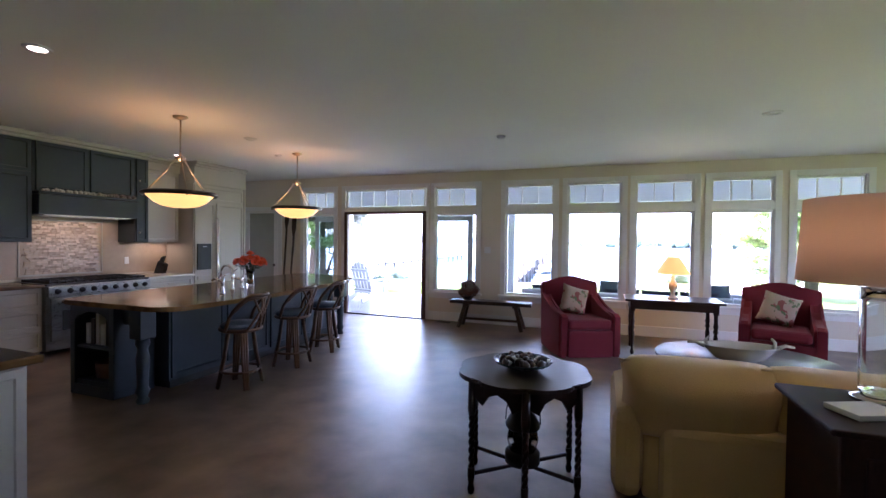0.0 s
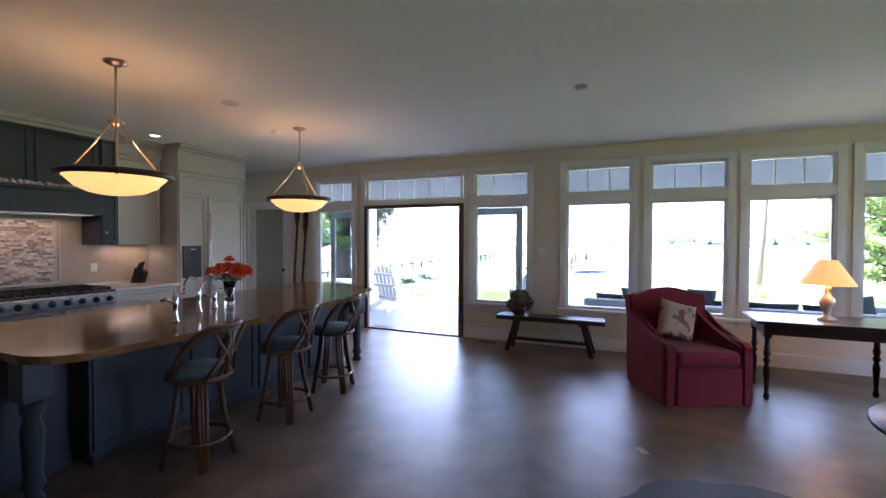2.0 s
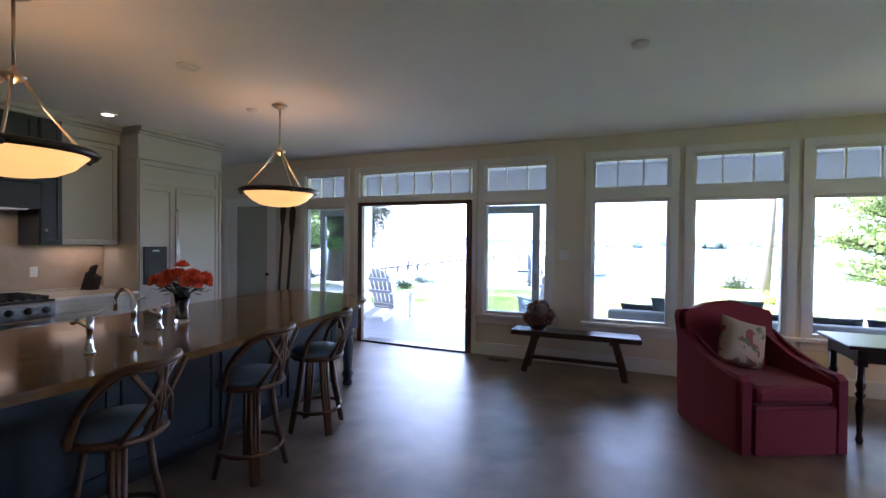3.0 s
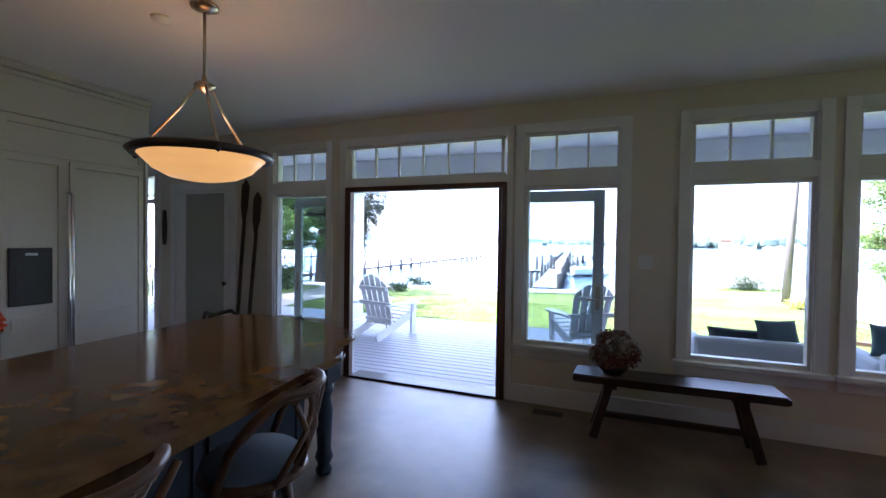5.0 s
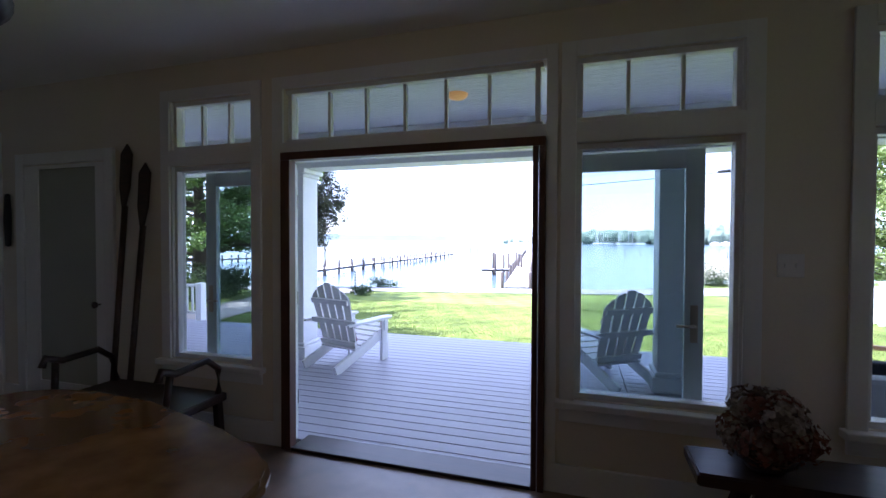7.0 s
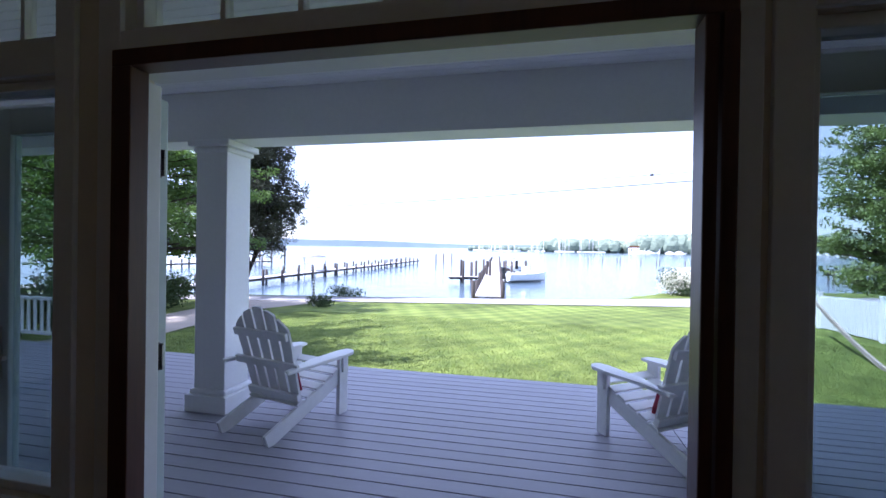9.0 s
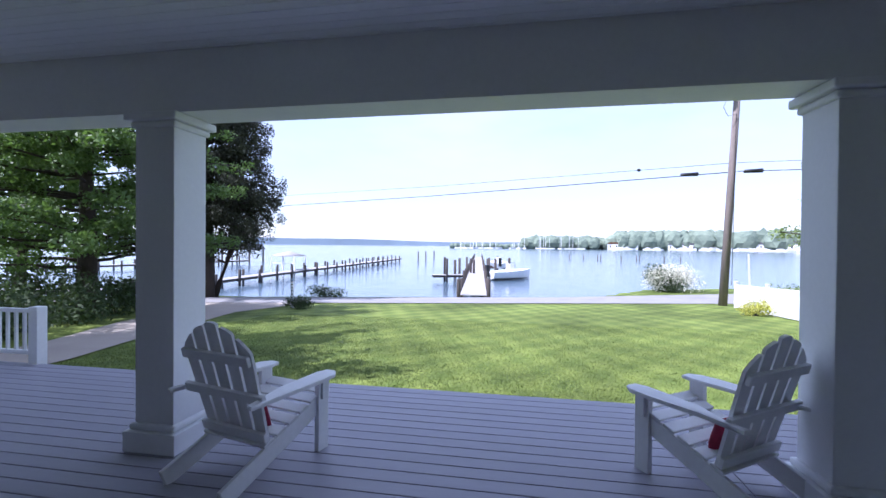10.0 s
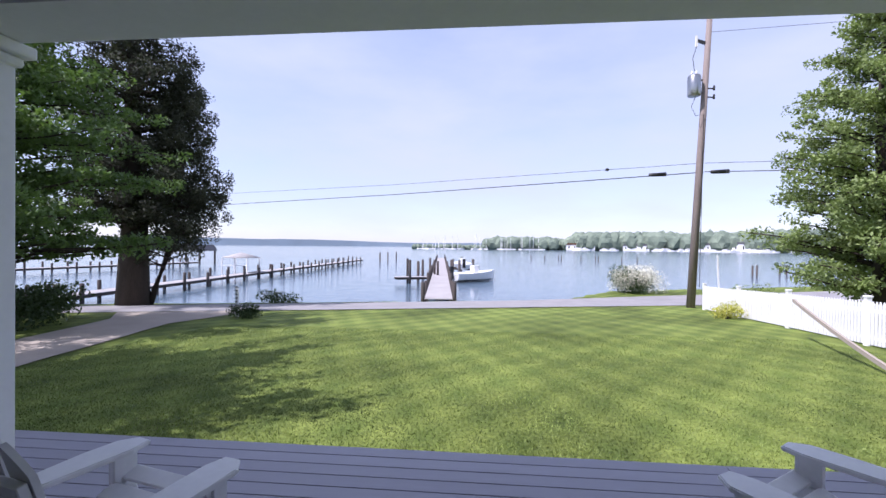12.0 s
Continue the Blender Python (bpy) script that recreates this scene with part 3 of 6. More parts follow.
def door_leaf(x0, x1, handle_x):
    y0, y1 = WO + 0.07, WO + 0.115
    leaf = B()
    for q in ((x0, x0 + 0.10, 0.03, 2.03), (x1 - 0.10, x1, 0.03, 2.03), (x0 + 0.10, x1 - 0.10, 0.03, 0.26), (x0 + 0.10, x1 - 0.10, 1.92, 2.03)):
        box(leaf, q[0], q[1], y0, y1, q[2], q[3], 0.004)
    lf = part("door_leaf", leaf, M_DOORF, door, "grey-green painted door leaf")
    g = part("leaf_pane", box(B(), x0 + 0.10, x1 - 0.10, y0 + 0.018, y0 + 0.026, 0.26, 1.92), M_LEAFGLASS, lf)
    g.visible_shadow = False
    hb = B()
    box(hb, handle_x - 0.02, handle_x + 0.02, y0 - 0.008, y0, 0.90, 1.12, 0.003)
    tube(hb, [(handle_x, y0 - 0.01, 1.0), (handle_x, y0 - 0.045, 1.0), (handle_x + 0.1 * (1 if handle_x < -3 else -1), y0 - 0.045, 1.0)], 0.009)
    part("door_handle", hb, M_NICKEL, lf, "brushed metal lever handle")
    hx = x1 + 0.01 if x1 < -3 else x0 + 0.03
    for z in (0.3, 1.05, 1.78):
        hg = B()
        lathe(hg, [(0.012, -0.055), (0.012, 0.055)], 10, (hx, y0 - 0.01, z))
        box(hg, hx - 0.03, hx + 0.03, y0 - 0.012, y0 - 0.006, z - 0.05, z + 0.05)
        part("hinge", hg, M_STEEL, lf)


door_leaf(DOOR[0] - 0.97, DOOR[0] - 0.13, DOOR[0] - 0.92)
door_leaf(DOOR[1] + 0.12, DOOR[1] + 0.96, DOOR[1] + 0.91)

# glazed closet door, passage opening and its porch light beyond
gd = thing("door_2", "white door with a tall shaded glass panel", "door", kind="structure")
b = B()
for q in ((-6.80, -6.70, 0.0, 2.24), (-5.72, -5.62, 0.0, 2.24), (-6.70, -5.72, 2.14, 2.24)):
    box(b, q[0], q[1], WY - 0.03, WY - 0.001, q[2], q[3], 0.004)
part("casing", b, M_TRIM, gd)
b = B()
for q in ((-6.69, -6.52, 0.0, 2.13), (-5.83, -5.73, 0.0, 2.13), (-6.52, -5.83, 2.10, 2.13), (-6.52, -5.83, 0.0, 0.25)):
    box(b, q[0], q[1], WY - 0.022, WY - 0.002, q[2], q[3], 0.003)
part("door_leaf", b, M_TRIM, gd)
part("pane", box(B(), -6.52, -5.83, WY - 0.010, WY - 0.004, 0.25, 2.10), M_FROST, gd, "shaded glass panel")
part("knob", lathe(B(), [(0.008, 0), (0.008, 0.03), (0.028, 0.04), (0.028, 0.06), (0.0, 0.07)], 12), M_BRONZE, gd).matrix_basis = pose(-5.78, WY - 0.022, 0.95, 90)
b = B()
for q in ((-7.85, -7.75, 0.0, 2.46), (-7.12, -7.02, 0.0, 2.46), (-7.75, -7.12, 2.36, 2.46)):
    box(b, q[0], q[1], WY - 0.025, WY - 0.001, q[2], q[3], 0.004)
box(b, -7.75, -7.12, WY + 0.05, WY + 0.11, 2.0, 2.06)
box(b, -7.46, -7.42, WY + 0.06, WY + 0.10, 2.06, 2.36)
setting("trim", b, M_TRIM, "white casing of the passage opening", "trim")
b = B()
lathe(b, [(0.0, 0.0), (0.035, 0.01), (0.05, 0.24), (0.035, 0.47), (0.0, 0.48)], 14, squash=0.4)
solo("wall_ornament", b, M_BLACK, "black oval wooden half-hull ornament on the wall", "ornament", (-6.92, WY - 0.022, 1.42))


def oar(x, top, lean):
    t = thing("oar", "long dark wooden oar leaning on the wall", "oar", (x, 0, 0), group="oars on the wall")
    b = B()
    tube(b, [(0, WY - 0.16 - lean, 0.0), (0, WY - 0.05, top - 0.5)], 0.022)
    part("shaft", b, M_BENCHW, t)
    b = B()
    prism(b, [(-0.022, 0), (0.022, 0), (0.055, 0.15), (0.06, 0.42), (0.0, 0.5), (-0.06, 0.42), (-0.055, 0.15)], 0, 0.018, 0.004)
    p = part("blade", b, M_BENCHW, t)
    p.matrix_basis = pose(0, WY - 0.05, top - 0.5, 90 - 4)
    return t


oar(-5.46, 2.26, 0.03)
oar(-5.27, 2.10, 0.05)


# ---- kitchen wall run ----
def panel_front(bm, face, a0, a1, z0, z1, out, axis="y"):
    """A framed panel front on a plane x = face, running a0..a1 along y; out: the sign to the room."""
    t, f = 0.02, 0.06
    box(bm, min(face, face + out * t), max(face, face + out * t), a0, a1, z0, z1)
    bm.faces.ensure_lookup_table()
    front = [q for q in bm.faces if abs(q.calc_center_median().x - (face + out * t)) < 1e-5]
    bmesh.ops.inset_region(bm, faces=front, thickness=min(f, (a1 - a0) * 0.3), depth=0.0)
    bmesh.ops.inset_region(bm, faces=front, thickness=0.008, depth=-0.012)
    return bm


def knob_on(parent, x, y, z):
    k = part("knob", lathe(B(), [(0.006, 0), (0.006, 0.015), (0.015, 0.02), (0.015, 0.03), (0.0, 0.035)], 12), M_NICKEL, parent)
    k.matrix_basis = pose(x, y, z, 0, 90, 0)


FX = -5.70
uppers = thing("hood_cabinet", "blue painted range hood with cabinets and a shell shelf", "range hood")
b = B()
box(b, -6.10, FX, 3.90, 5.20, 2.10, 2.76)
part("body", b, M_BLUE, uppers)
b = B()
box(b, -6.10, FX + 0.10, 3.92, 5.18, 1.81, 2.06, 0.006)
part("hood", b, M_BLUE, uppers)
part("shelf", box(B(), -6.10, FX + 0.13, 3.90, 5.20, 2.061, 2.099, 0.004), M_BLUE, uppers)
part("hood_liner", box(B(), -6.05, FX + 0.05, 4.0, 5.1, 1.795, 1.812), M_STEEL, uppers)
for a0, a1 in ((3.93, 4.53), (4.57, 5.17)):
    part("cabinet_door", panel_front(B(), FX, a0, a1, 2.12, 2.74, 1), M_BLUE, uppers)
for a0, a1, nm in ((2.2, 3.895, "tall"), (5.205, 5.41, "narrow")):
    u = thing("wall_cabinet", "blue painted wall cabinet beside the range hood", "cabinet", group="blue wall cabinets")
    part("body", box(B(), -6.10, FX, a0, a1, 1.45, 2.76, 0.004), M_BLUE, u)
    n = 2 if a1 - a0 > 1 else 1
    for k in range(n):
        c0, c1 = a0 + 0.012 + (a1 - a0) * k / n, a0 - 0.012 + (a1 - a0) * (k + 1) / n
        d = part("cabinet_door", panel_front(B(), FX, c0, c1, 1.46, 2.32, 1), M_BLUE, u)
        knob_on(d, FX + 0.02, c0 + 0.03, 1.6)
        d = part("cabinet_door", panel_front(B(), FX, c0, c1, 2.335, 2.745, 1), M_BLUE, u)
        knob_on(d, FX + 0.02, c0 + 0.03, 2.40)
u = thing("wall_cabinet", "cream painted wall cabinet beside the refrigerator", "cabinet")
part("body", box(B(), -6.10, -5.78, 5.415, 6.005, 1.45, 2.62, 0.004), M_CREAM, u)
part("cabinet_door", panel_front(B(), -5.78, 5.43, 5.99, 1.46, 2.60, 1), M_CREAM, u)

rng = random.Random(3)
b = B()
y = 3.98
while y < 5.14:
    r = rng.uniform(0.018, 0.034)
    lathe(b, [(0.0, 0.0), (r, 0.008), (r * 0.9, r * 0.9), (r * 0.4, r * 1.5), (0.0, r * 1.7)], 7, (FX + 0.07 + rng.uniform(-0.03, 0.03), y, 2.10))
    y += r * 1.25
solo("shell_garland", b, M_SHELL, "row of pale sea shells along the hood shelf", "shells", kind="stuff")

crown = B()
for a0, a1, x in ((2.2, 5.41, FX), (5.41, 6.02, -5.78), (6.02, 7.16, -5.45)):
    top = 2.76 if x == FX else 2.621 if x == -5.78 else 2.461
    box(crown, -6.10, x + 0.02, a0, a1, top, CEIL - 0.06)
    box(crown, -6.10, x + 0.075, a0, a1, CEIL - 0.06, CEIL - 0.002, 0.012)
    box(crown, -6.10, x + 0.045, a0, a1, CEIL - 0.10, CEIL - 0.061, 0.012)
setting("trim_crown", crown, M_CREAM, "cream crown moulding above the cabinets", "trim")

# backsplash
splash = setting("backsplash", box(B(), -6.10, -6.085, 2.2, 6.02, 0.955, 1.45), M_GROUT, "beige stone backsplash with a framed mosaic panel", "backsplash")
part("upper_splash", box(B(), -6.10, -6.086, 3.895, 5.205, 1.451, 1.81), M_GROUT, splash)
b = B()
for q in ((3.93, 4.97, 0.985, 1.005), (3.93, 4.97, 1.735, 1.755), (3.93, 3.95, 1.005, 1.735), (4.95, 4.97, 1.005, 1.735)):
    box(b, -6.085, -6.068, q[0], q[1], q[2], q[3], 0.003)
part("mosaic_border", b, M_CREAM, splash)
part("outlet", box(B(), -6.085, -6.078, 5.30, 5.37, 1.10, 1.21, 0.003), M_TRIM, splash)

# range
rg = thing("kitchen_range", "wide stainless steel gas range with black knobs", "range", (0, 0, 0))
RX = -5.40
part("body", box(B(), -6.08, RX, 3.88, 5.19, 0.08, 0.90, 0.006), M_STEEL, rg)
part("cooktop", box(B(), -6.08, RX + 0.02, 3.88, 5.19, 0.901, 0.925, 0.004), M_BLACK, rg)
part("control_panel", box(B(), RX, RX + 0.05, 3.88, 5.19, 0.76, 0.90, 0.012), M_STEEL, rg)
for a0, a1 in ((3.92, 4.62), (4.66, 5.16)):
    od = part("oven_door", box(B(), RX, RX + 0.035, a0, a1, 0.20, 0.74, 0.01), M_STEEL, rg)
    part("oven_window", box(B(), RX + 0.0351, RX + 0.04, a0 + 0.12, a1 - 0.12, 0.33, 0.58, 0.003), M_BLACK, od)
    hb = B()
    tube(hb, [(RX + 0.08, a0 + 0.05, 0.69), (RX + 0.08, a1 - 0.05, 0.69)], 0.013)
    for yy in (a0 + 0.08, a1 - 0.08):
        tube(hb, [(RX + 0.03, yy, 0.69), (RX + 0.08, yy, 0.69)], 0.008)
    part("oven_handle", hb, M_STEEL, od)
for k in range(9):
    kk = part("knob", lathe(B(), [(0.034, 0), (0.034, 0.008), (0.024, 0.012), (0.021, 0.04), (0.0, 0.042)], 14), M_BLACK, rg)
    kk.matrix_basis = pose(RX + 0.05, 3.98 + k * 0.14, 0.83, 0, 90, 0)
for k in range(4):
    g = B()
    y0 = 3.92 + k * 0.315
    for yy in (0.01, 0.10, 0.19, 0.28):
        box(g, -6.0, RX - 0.02, y0 + yy, y0 + yy + 0.012, 0.926, 0.958)
    for xx in (-5.98, -5.70, -5.45):
        box(g, xx, xx + 0.012, y0 + 0.01, y0 + 0.29, 0.94, 0.96)
    part("grate", g, M_IRON, rg)


def base_unit(a0, a1, drawers, label):
    u = thing("base_cabinet", label, "cabinet", group="kitchen base cabinets")
    part("body", box(B(), -6.08, -5.46, a0, a1, 0.09, 0.885), M_CREAM, u)
    part("toe_kick", box(B(), -6.08, -5.52, a0, a1, 0.0, 0.089), M_BLACK, u)
    zs = [0.10, 0.36, 0.62, 0.88] if drawers else [0.10, 0.70, 0.88]
    for z0, z1 in zip(zs, zs[1:]):
        d = part("drawer", panel_front(B(), -5.46, a0 + 0.01, a1 - 0.01, z0 + 0.008, z1 - 0.008, 1), M_CREAM, u)
        hb = B()
        tube(hb, [(-5.44, (a0 + a1) / 2 - 0.06, (z0 + z1) / 2), (-5.41, (a0 + a1) / 2 - 0.05, (z0 + z1) / 2), (-5.41, (a0 + a1) / 2 + 0.05, (z0 + z1) / 2), (-5.44, (a0 + a1) / 2 + 0.06, (z0 + z1) / 2)], 0.005)
        part("handle", hb, M_NICKEL, d)


base_unit(2.90, 3.87, True, "cream painted drawer cabinet beside the range")
base_unit(2.2, 2.89, True, "cream painted drawer cabinet beside the range")
base_unit(5.20, 6.01, False, "cream painted base cabinet beside the refrigerator")
solo("countertop", box(B(), -6.09, -5.40, 5.195, 6.015, 0.886, 0.925, 0.008), M_CERAMIC, "pale stone countertop beside the range", "countertop")
solo("countertop", box(B(), -6.09, -5.40, 2.2, 3.875, 0.886, 0.925, 0.008), M_DSTONE, "brown stone countertop on the drawers", "countertop")
kb = thing("knife_block", "black wooden knife block with knives", "knife block", (-5.93, 5.80, 0.926), 20)
b = B()
prism(b, [(-0.09, 0.0), (0.06, 0.0), (0.10, 0.15), (-0.02, 0.21)], -0.05, 0.05, 0.006)
part("block", b, M_BLACK, kb).matrix_basis = pose(0, 0, 0, 90, 0, 0)
for k in range(6):
    hb = B()
    bar(hb, (0.0 + 0.02 * (k % 3), -0.035 + 0.035 * (k // 3), 0.17 + 0.006 * (k % 2)), (0.04 + 0.02 * (k % 3), -0.035 + 0.035 * (k // 3), 0.27 + 0.01 * (k % 3)), 0.016, 0.022, 0.003, up=(0, 1, 0))
    part("knife_handle", hb, M_BLACK, kb)

# refrigerator
fr = thing("refrigerator", "built-in refrigerator with cream panels and chrome handles", "refrigerator")
part("body", box(B(), -6.09, -5.47, 6.03, 7.13, 0.08, 2.46), M_CREAM, fr)
part("kick_plate", box(B(), -6.05, -5.52, 6.05, 7.11, 0.0, 0.079), M_BLACK, fr)
for a0, a1 in ((6.05, 6.465), (6.505, 7.12)):
    d = part("refrigerator_door", panel_front(B(), -5.47, a0, a1, 0.10, 2.15, 1), M_CREAM, fr)
    part("rail", box(B(), -5.462, -5.449, a0 + 0.061, a1 - 0.061, 0.80, 0.87), M_CREAM, d)
for yy in (6.472, 6.498):
    hb = B()
    tube(hb, [(-5.43, yy, 0.50), (-5.40, yy, 0.53), (-5.40, yy, 1.86), (-5.43, yy, 1.89)], 0.011)
    part("handle", hb, M_CHROME, fr, "long chrome bar handle")
part("grille_panel", panel_front(B(), -5.47, 6.05, 7.12, 2.17, 2.44, 1), M_CREAM, fr)
dp = part("water_dispenser", box(B(), -5.46, -5.43, 6.09, 6.37, 0.98, 1.43, 0.006), M_IRON, fr, "black water and ice dispenser")
part("dispenser_recess", box(B(), -5.4295, -5.427, 6.13, 6.33, 1.0, 1.26), M_IRON, dp)
part("dispenser_buttons", box(B(), -5.4295, -5.426, 6.19, 6.27, 1.37, 1.39, 0.002), M_STEEL, dp)
solo("refrigerator_surround", box(B(), -6.09, -5.44, 7.132, 7.16, 0.0, 2.56), M_CREAM, "cream painted end panel beside the refrigerator", "cabinet panel")

# near cabinet with a stone top
nc = thing("base_cabinet", "white painted cabinet with panelled end", "cabinet")
part("body", box(B(), -3.1, -1.64, 1.22, 1.80, 0.08, 0.875, 0.004), M_CREAM, nc)
part("toe_kick", box(B(), -3.08, -1.68, 1.26, 1.76, 0.0, 0.079), M_BLACK, nc)
part("end_panel", panel_front(B(), -1.64, 1.23, 1.79, 0.10, 0.86, 1), M_CREAM, nc)
solo("countertop", box(B(), -3.15, -1.58, 1.18, 1.85, 0.876, 0.92, 0.012), M_STONE, "polished tan granite countertop", "countertop")

# ---- island ----
isl = thing("kitchen_island", "blue painted island with an open arched shelf end", "island")
IX0, IX1, IY0, IY1 = -3.78, -2.96, 3.62, 6.45
part("body", box(B(), IX0, IX1, IY0, IY1, 0.09, 0.885), M_BLUE, isl)
part("toe_kick", box(B(), IX0 + 0.05, IX1 - 0.05, IY0 + 0.05, IY1 - 0.05, 0.0, 0.089), M_BLACK, isl)
shelf = B()
sx0, sx1 = IX0, IX0 + 0.62
box(shelf, sx0, sx0 + 0.07, 3.22, IY0, 0.0, 0.885, 0.004)
box(shelf, sx1 - 0.07, sx1, 3.22, IY0, 0.0, 0.885, 0.004)
box(shelf, sx0 + 0.07, sx1 - 0.07, 3.24, IY0, 0.10, 0.14)
box(shelf, sx0 + 0.07, sx1 - 0.07, 3.24, IY0, 0.45, 0.475)
box(shelf, sx0 + 0.07, sx1 - 0.07, 3.22, 3.25, 0.0, 0.10)
part("bookshelf", shelf, M_BLUE, isl)
arch = B()
xa, xb = sx0 + 0.07, sx1 - 0.07
pts = [(xa, 0.885), (xa, 0.70)] + [(xa + (xb - xa) * (0.5 - 0.5 * math.cos(math.pi * k / 10)), 0.70 + 0.11 * math.sin(math.pi * k / 10)) for k in range(1, 10)] + [(xb, 0.70), (xb, 0.885)]
prism(arch, [(x, -z) for x, z in pts], 0, 0.03)
part("arch", arch, M_BLUE, isl).matrix_basis = pose(0, 3.22, 0, -90, 0, 0)
b = B()
lathe(b, [(0.05, 0.0), (0.055, 0.03), (0.038, 0.06), (0.06, 0.11), (0.045, 0.16), (0.052, 0.30), (0.058, 0.42), (0.040, 0.50), (0.062, 0.55), (0.052, 0.60)], 16)
box(b, -0.075, 0.075, -0.075, 0.075, 0.60, 0.884, 0.006)
post = part("turned_post", b, M_BLUE, isl)
post.matrix_basis = pose(-2.86, 3.28, 0)
p2 = part("turned_post", B(), M_BLUE, isl)
p2.data = post.data
p2.matrix_basis = pose(-2.92, 6.60, 0)
for k in range(4):
    part("side_panel", panel_front(B(), IX1, IY0 + 0.02 + k * 0.70, IY0 + 0.68 + k * 0.70, 0.12, 0.87, 1), M_BLUE, isl)
part("end_panel", box(B(), sx1 + 0.01, -2.94, 3.30, 3.33, 0.70, 0.884, 0.004), M_BLUE, isl)
for k in range(5):
    bk = B()
    h = 0.20 + 0.05 * ((k * 7) % 3)
    box(bk, 0, 0.045 + 0.01 * (k % 2), 0, 0.2, 0, h, 0.003)
    solo("book", bk, (M_PAPER, M_DARKW, M_CREAM)[k % 3], ("pale bound book", "dark bound book", "cream bound book")[k % 3] + " in the island shelf", "book", (sx0 + 0.10 + k * 0.072, 3.30, 0.476), group="books in the island")
solo("basket", lathe(B(), [(0.10, 0.0), (0.14, 0.02), (0.15, 0.15), (0.135, 0.16), (0.12, 0.03)], 18), M_RATTAN, "woven basket in the island shelf", "basket", (sx0 + 0.32, 3.42, 0.141))


def arc(cx, cy, r, a0, a1, n):
    return [(cx + r * math.cos(radians(a0 + (a1 - a0) * k / n)), cy + r * math.sin(radians(a0 + (a1 - a0) * k / n))) for k in range(n + 1)]


top = []
top += arc(-3.62, 3.24, 0.16, 180, 270, 5)
top += [(-3.2, 3.10), (-2.85, 3.10)]
top += arc(-2.55, 3.34, 0.24, 270, 350, 6)
top += [(-2.285, 3.8), (-2.30, 4.4), (-2.34, 5.0), (-2.41, 5.6), (-2.49, 6.0)]
top += arc(-2.66, 6.13, 0.18, -10, 55, 4)
top += arc(-2.57, 6.40, 0.12, -90, -190, 4)[1:]
top += arc(-2.86, 6.52, 0.19, 0, 75, 4)
top += [(-3.0, 6.78), (-3.4, 6.90), (-3.7, 6.90)]
top += arc(-3.84, 6.72, 0.16, 90, 180, 4)
top += [(-3.86, 5.0), (-3.80, 4.0)]
solo("island_countertop", prism(B(), top, 0.886, 0.93, 0.014), M_STONE, "polished golden-brown granite island top with ogee corners", "countertop")


def faucet(x, y, h, gooseneck):
    f = thing("faucet", "chrome kitchen faucet on the island", "faucet", (x, y, 0.93), group="island faucets")
    part("base", lathe(B(), [(0.026, 0), (0.026, 0.010), (0.016, 0.022), (0.013, h * 0.6), (0.017, h * 0.7), (0.017, h + 0.02), (0.0, h + 0.03)], 14), M_CHROME, f)
    b = B()
    if gooseneck:
        tube(b, [(0, 0, h - 0.02)] + [(-0.09 + 0.09 * math.cos(radians(a)), 0, h + 0.09 * math.sin(radians(a))) for a in range(0, 181, 20)] + [(-0.18, 0, h - 0.05)], 0.011)
    else:
        tube(b, [(0, 0, h * 0.8), (-0.10, 0, h * 0.95), (-0.15, 0, h * 0.85)], 0.012)
    part("spout", b, M_CHROME, f)
    part("lever", tube(B(), [(0, 0, h + 0.02), (0.02, 0.06, h + 0.05)], 0.006), M_CHROME, f)


faucet(-2.72, 4.05, 0.17, False)
faucet(-2.96, 4.42, 0.19, True)
faucet(-3.02, 4.62, 0.12, False)

fl = thing("flower_vase", "glass vase of orange flowers on the island", "vase", (-3.10, 4.84, 0.93))
part("vase", lathe(B(), [(0.0, 0.0), (0.045, 0.0), (0.045, 0.02), (0.038, 0.10), (0.055, 0.21), (0.051, 0.21), (0.034, 0.10), (0.040, 0.03), (0.0, 0.025)], 20), M_CLEAR, fl, "clear glass vase")
rng = random.Random(8)
b, c = B(), B()
HEADS = [(0.0, 0.0)] + [(0.085, 60 * k + 15) for k in range(6)] + [(0.155, 36 * k) for k in range(10)]
for r, a in HEADS:
    a = radians(a + rng.uniform(-10, 10))
    x, y, z = r * math.cos(a), r * math.sin(a), 0.375 - r * 0.55 + rng.uniform(-0.015, 0.02)
    tube(c, [(0.0, 0.0, 0.05), (x * 0.25, y * 0.25, 0.20), (x, y, z)], 0.0035, 5)
    o, lean = Vector((x, y, z)), Vector((x, y, 0.16)).normalized()
    side = lean.orthogonal().normalized()
    for ring, n, up in ((0.050, 7, 0.018), (0.040, 6, 0.034), (0.026, 5, 0.046), (0.012, 4, 0.054)):
        for j in range(n):
            u = Matrix.Rotation(6.283 * j / n + ring * 40, 3, lean) @ side
            w = lean.cross(u)
            q = (o + u * ring * 0.25, o + u * ring * 0.75 + w * ring * 0.62 + lean * up * 0.5, o + u * ring * 1.05 + w * ring * 0.3 + lean * up, o + u * ring * 1.05 - w * ring * 0.3 + lean * up, o + u * ring * 0.75 - w * ring * 0.62 + lean * up * 0.5)
            b.faces.new([b.verts.new(p) for p in q])
part("petals", b, M_ORANGE, fl, "bright orange petals")
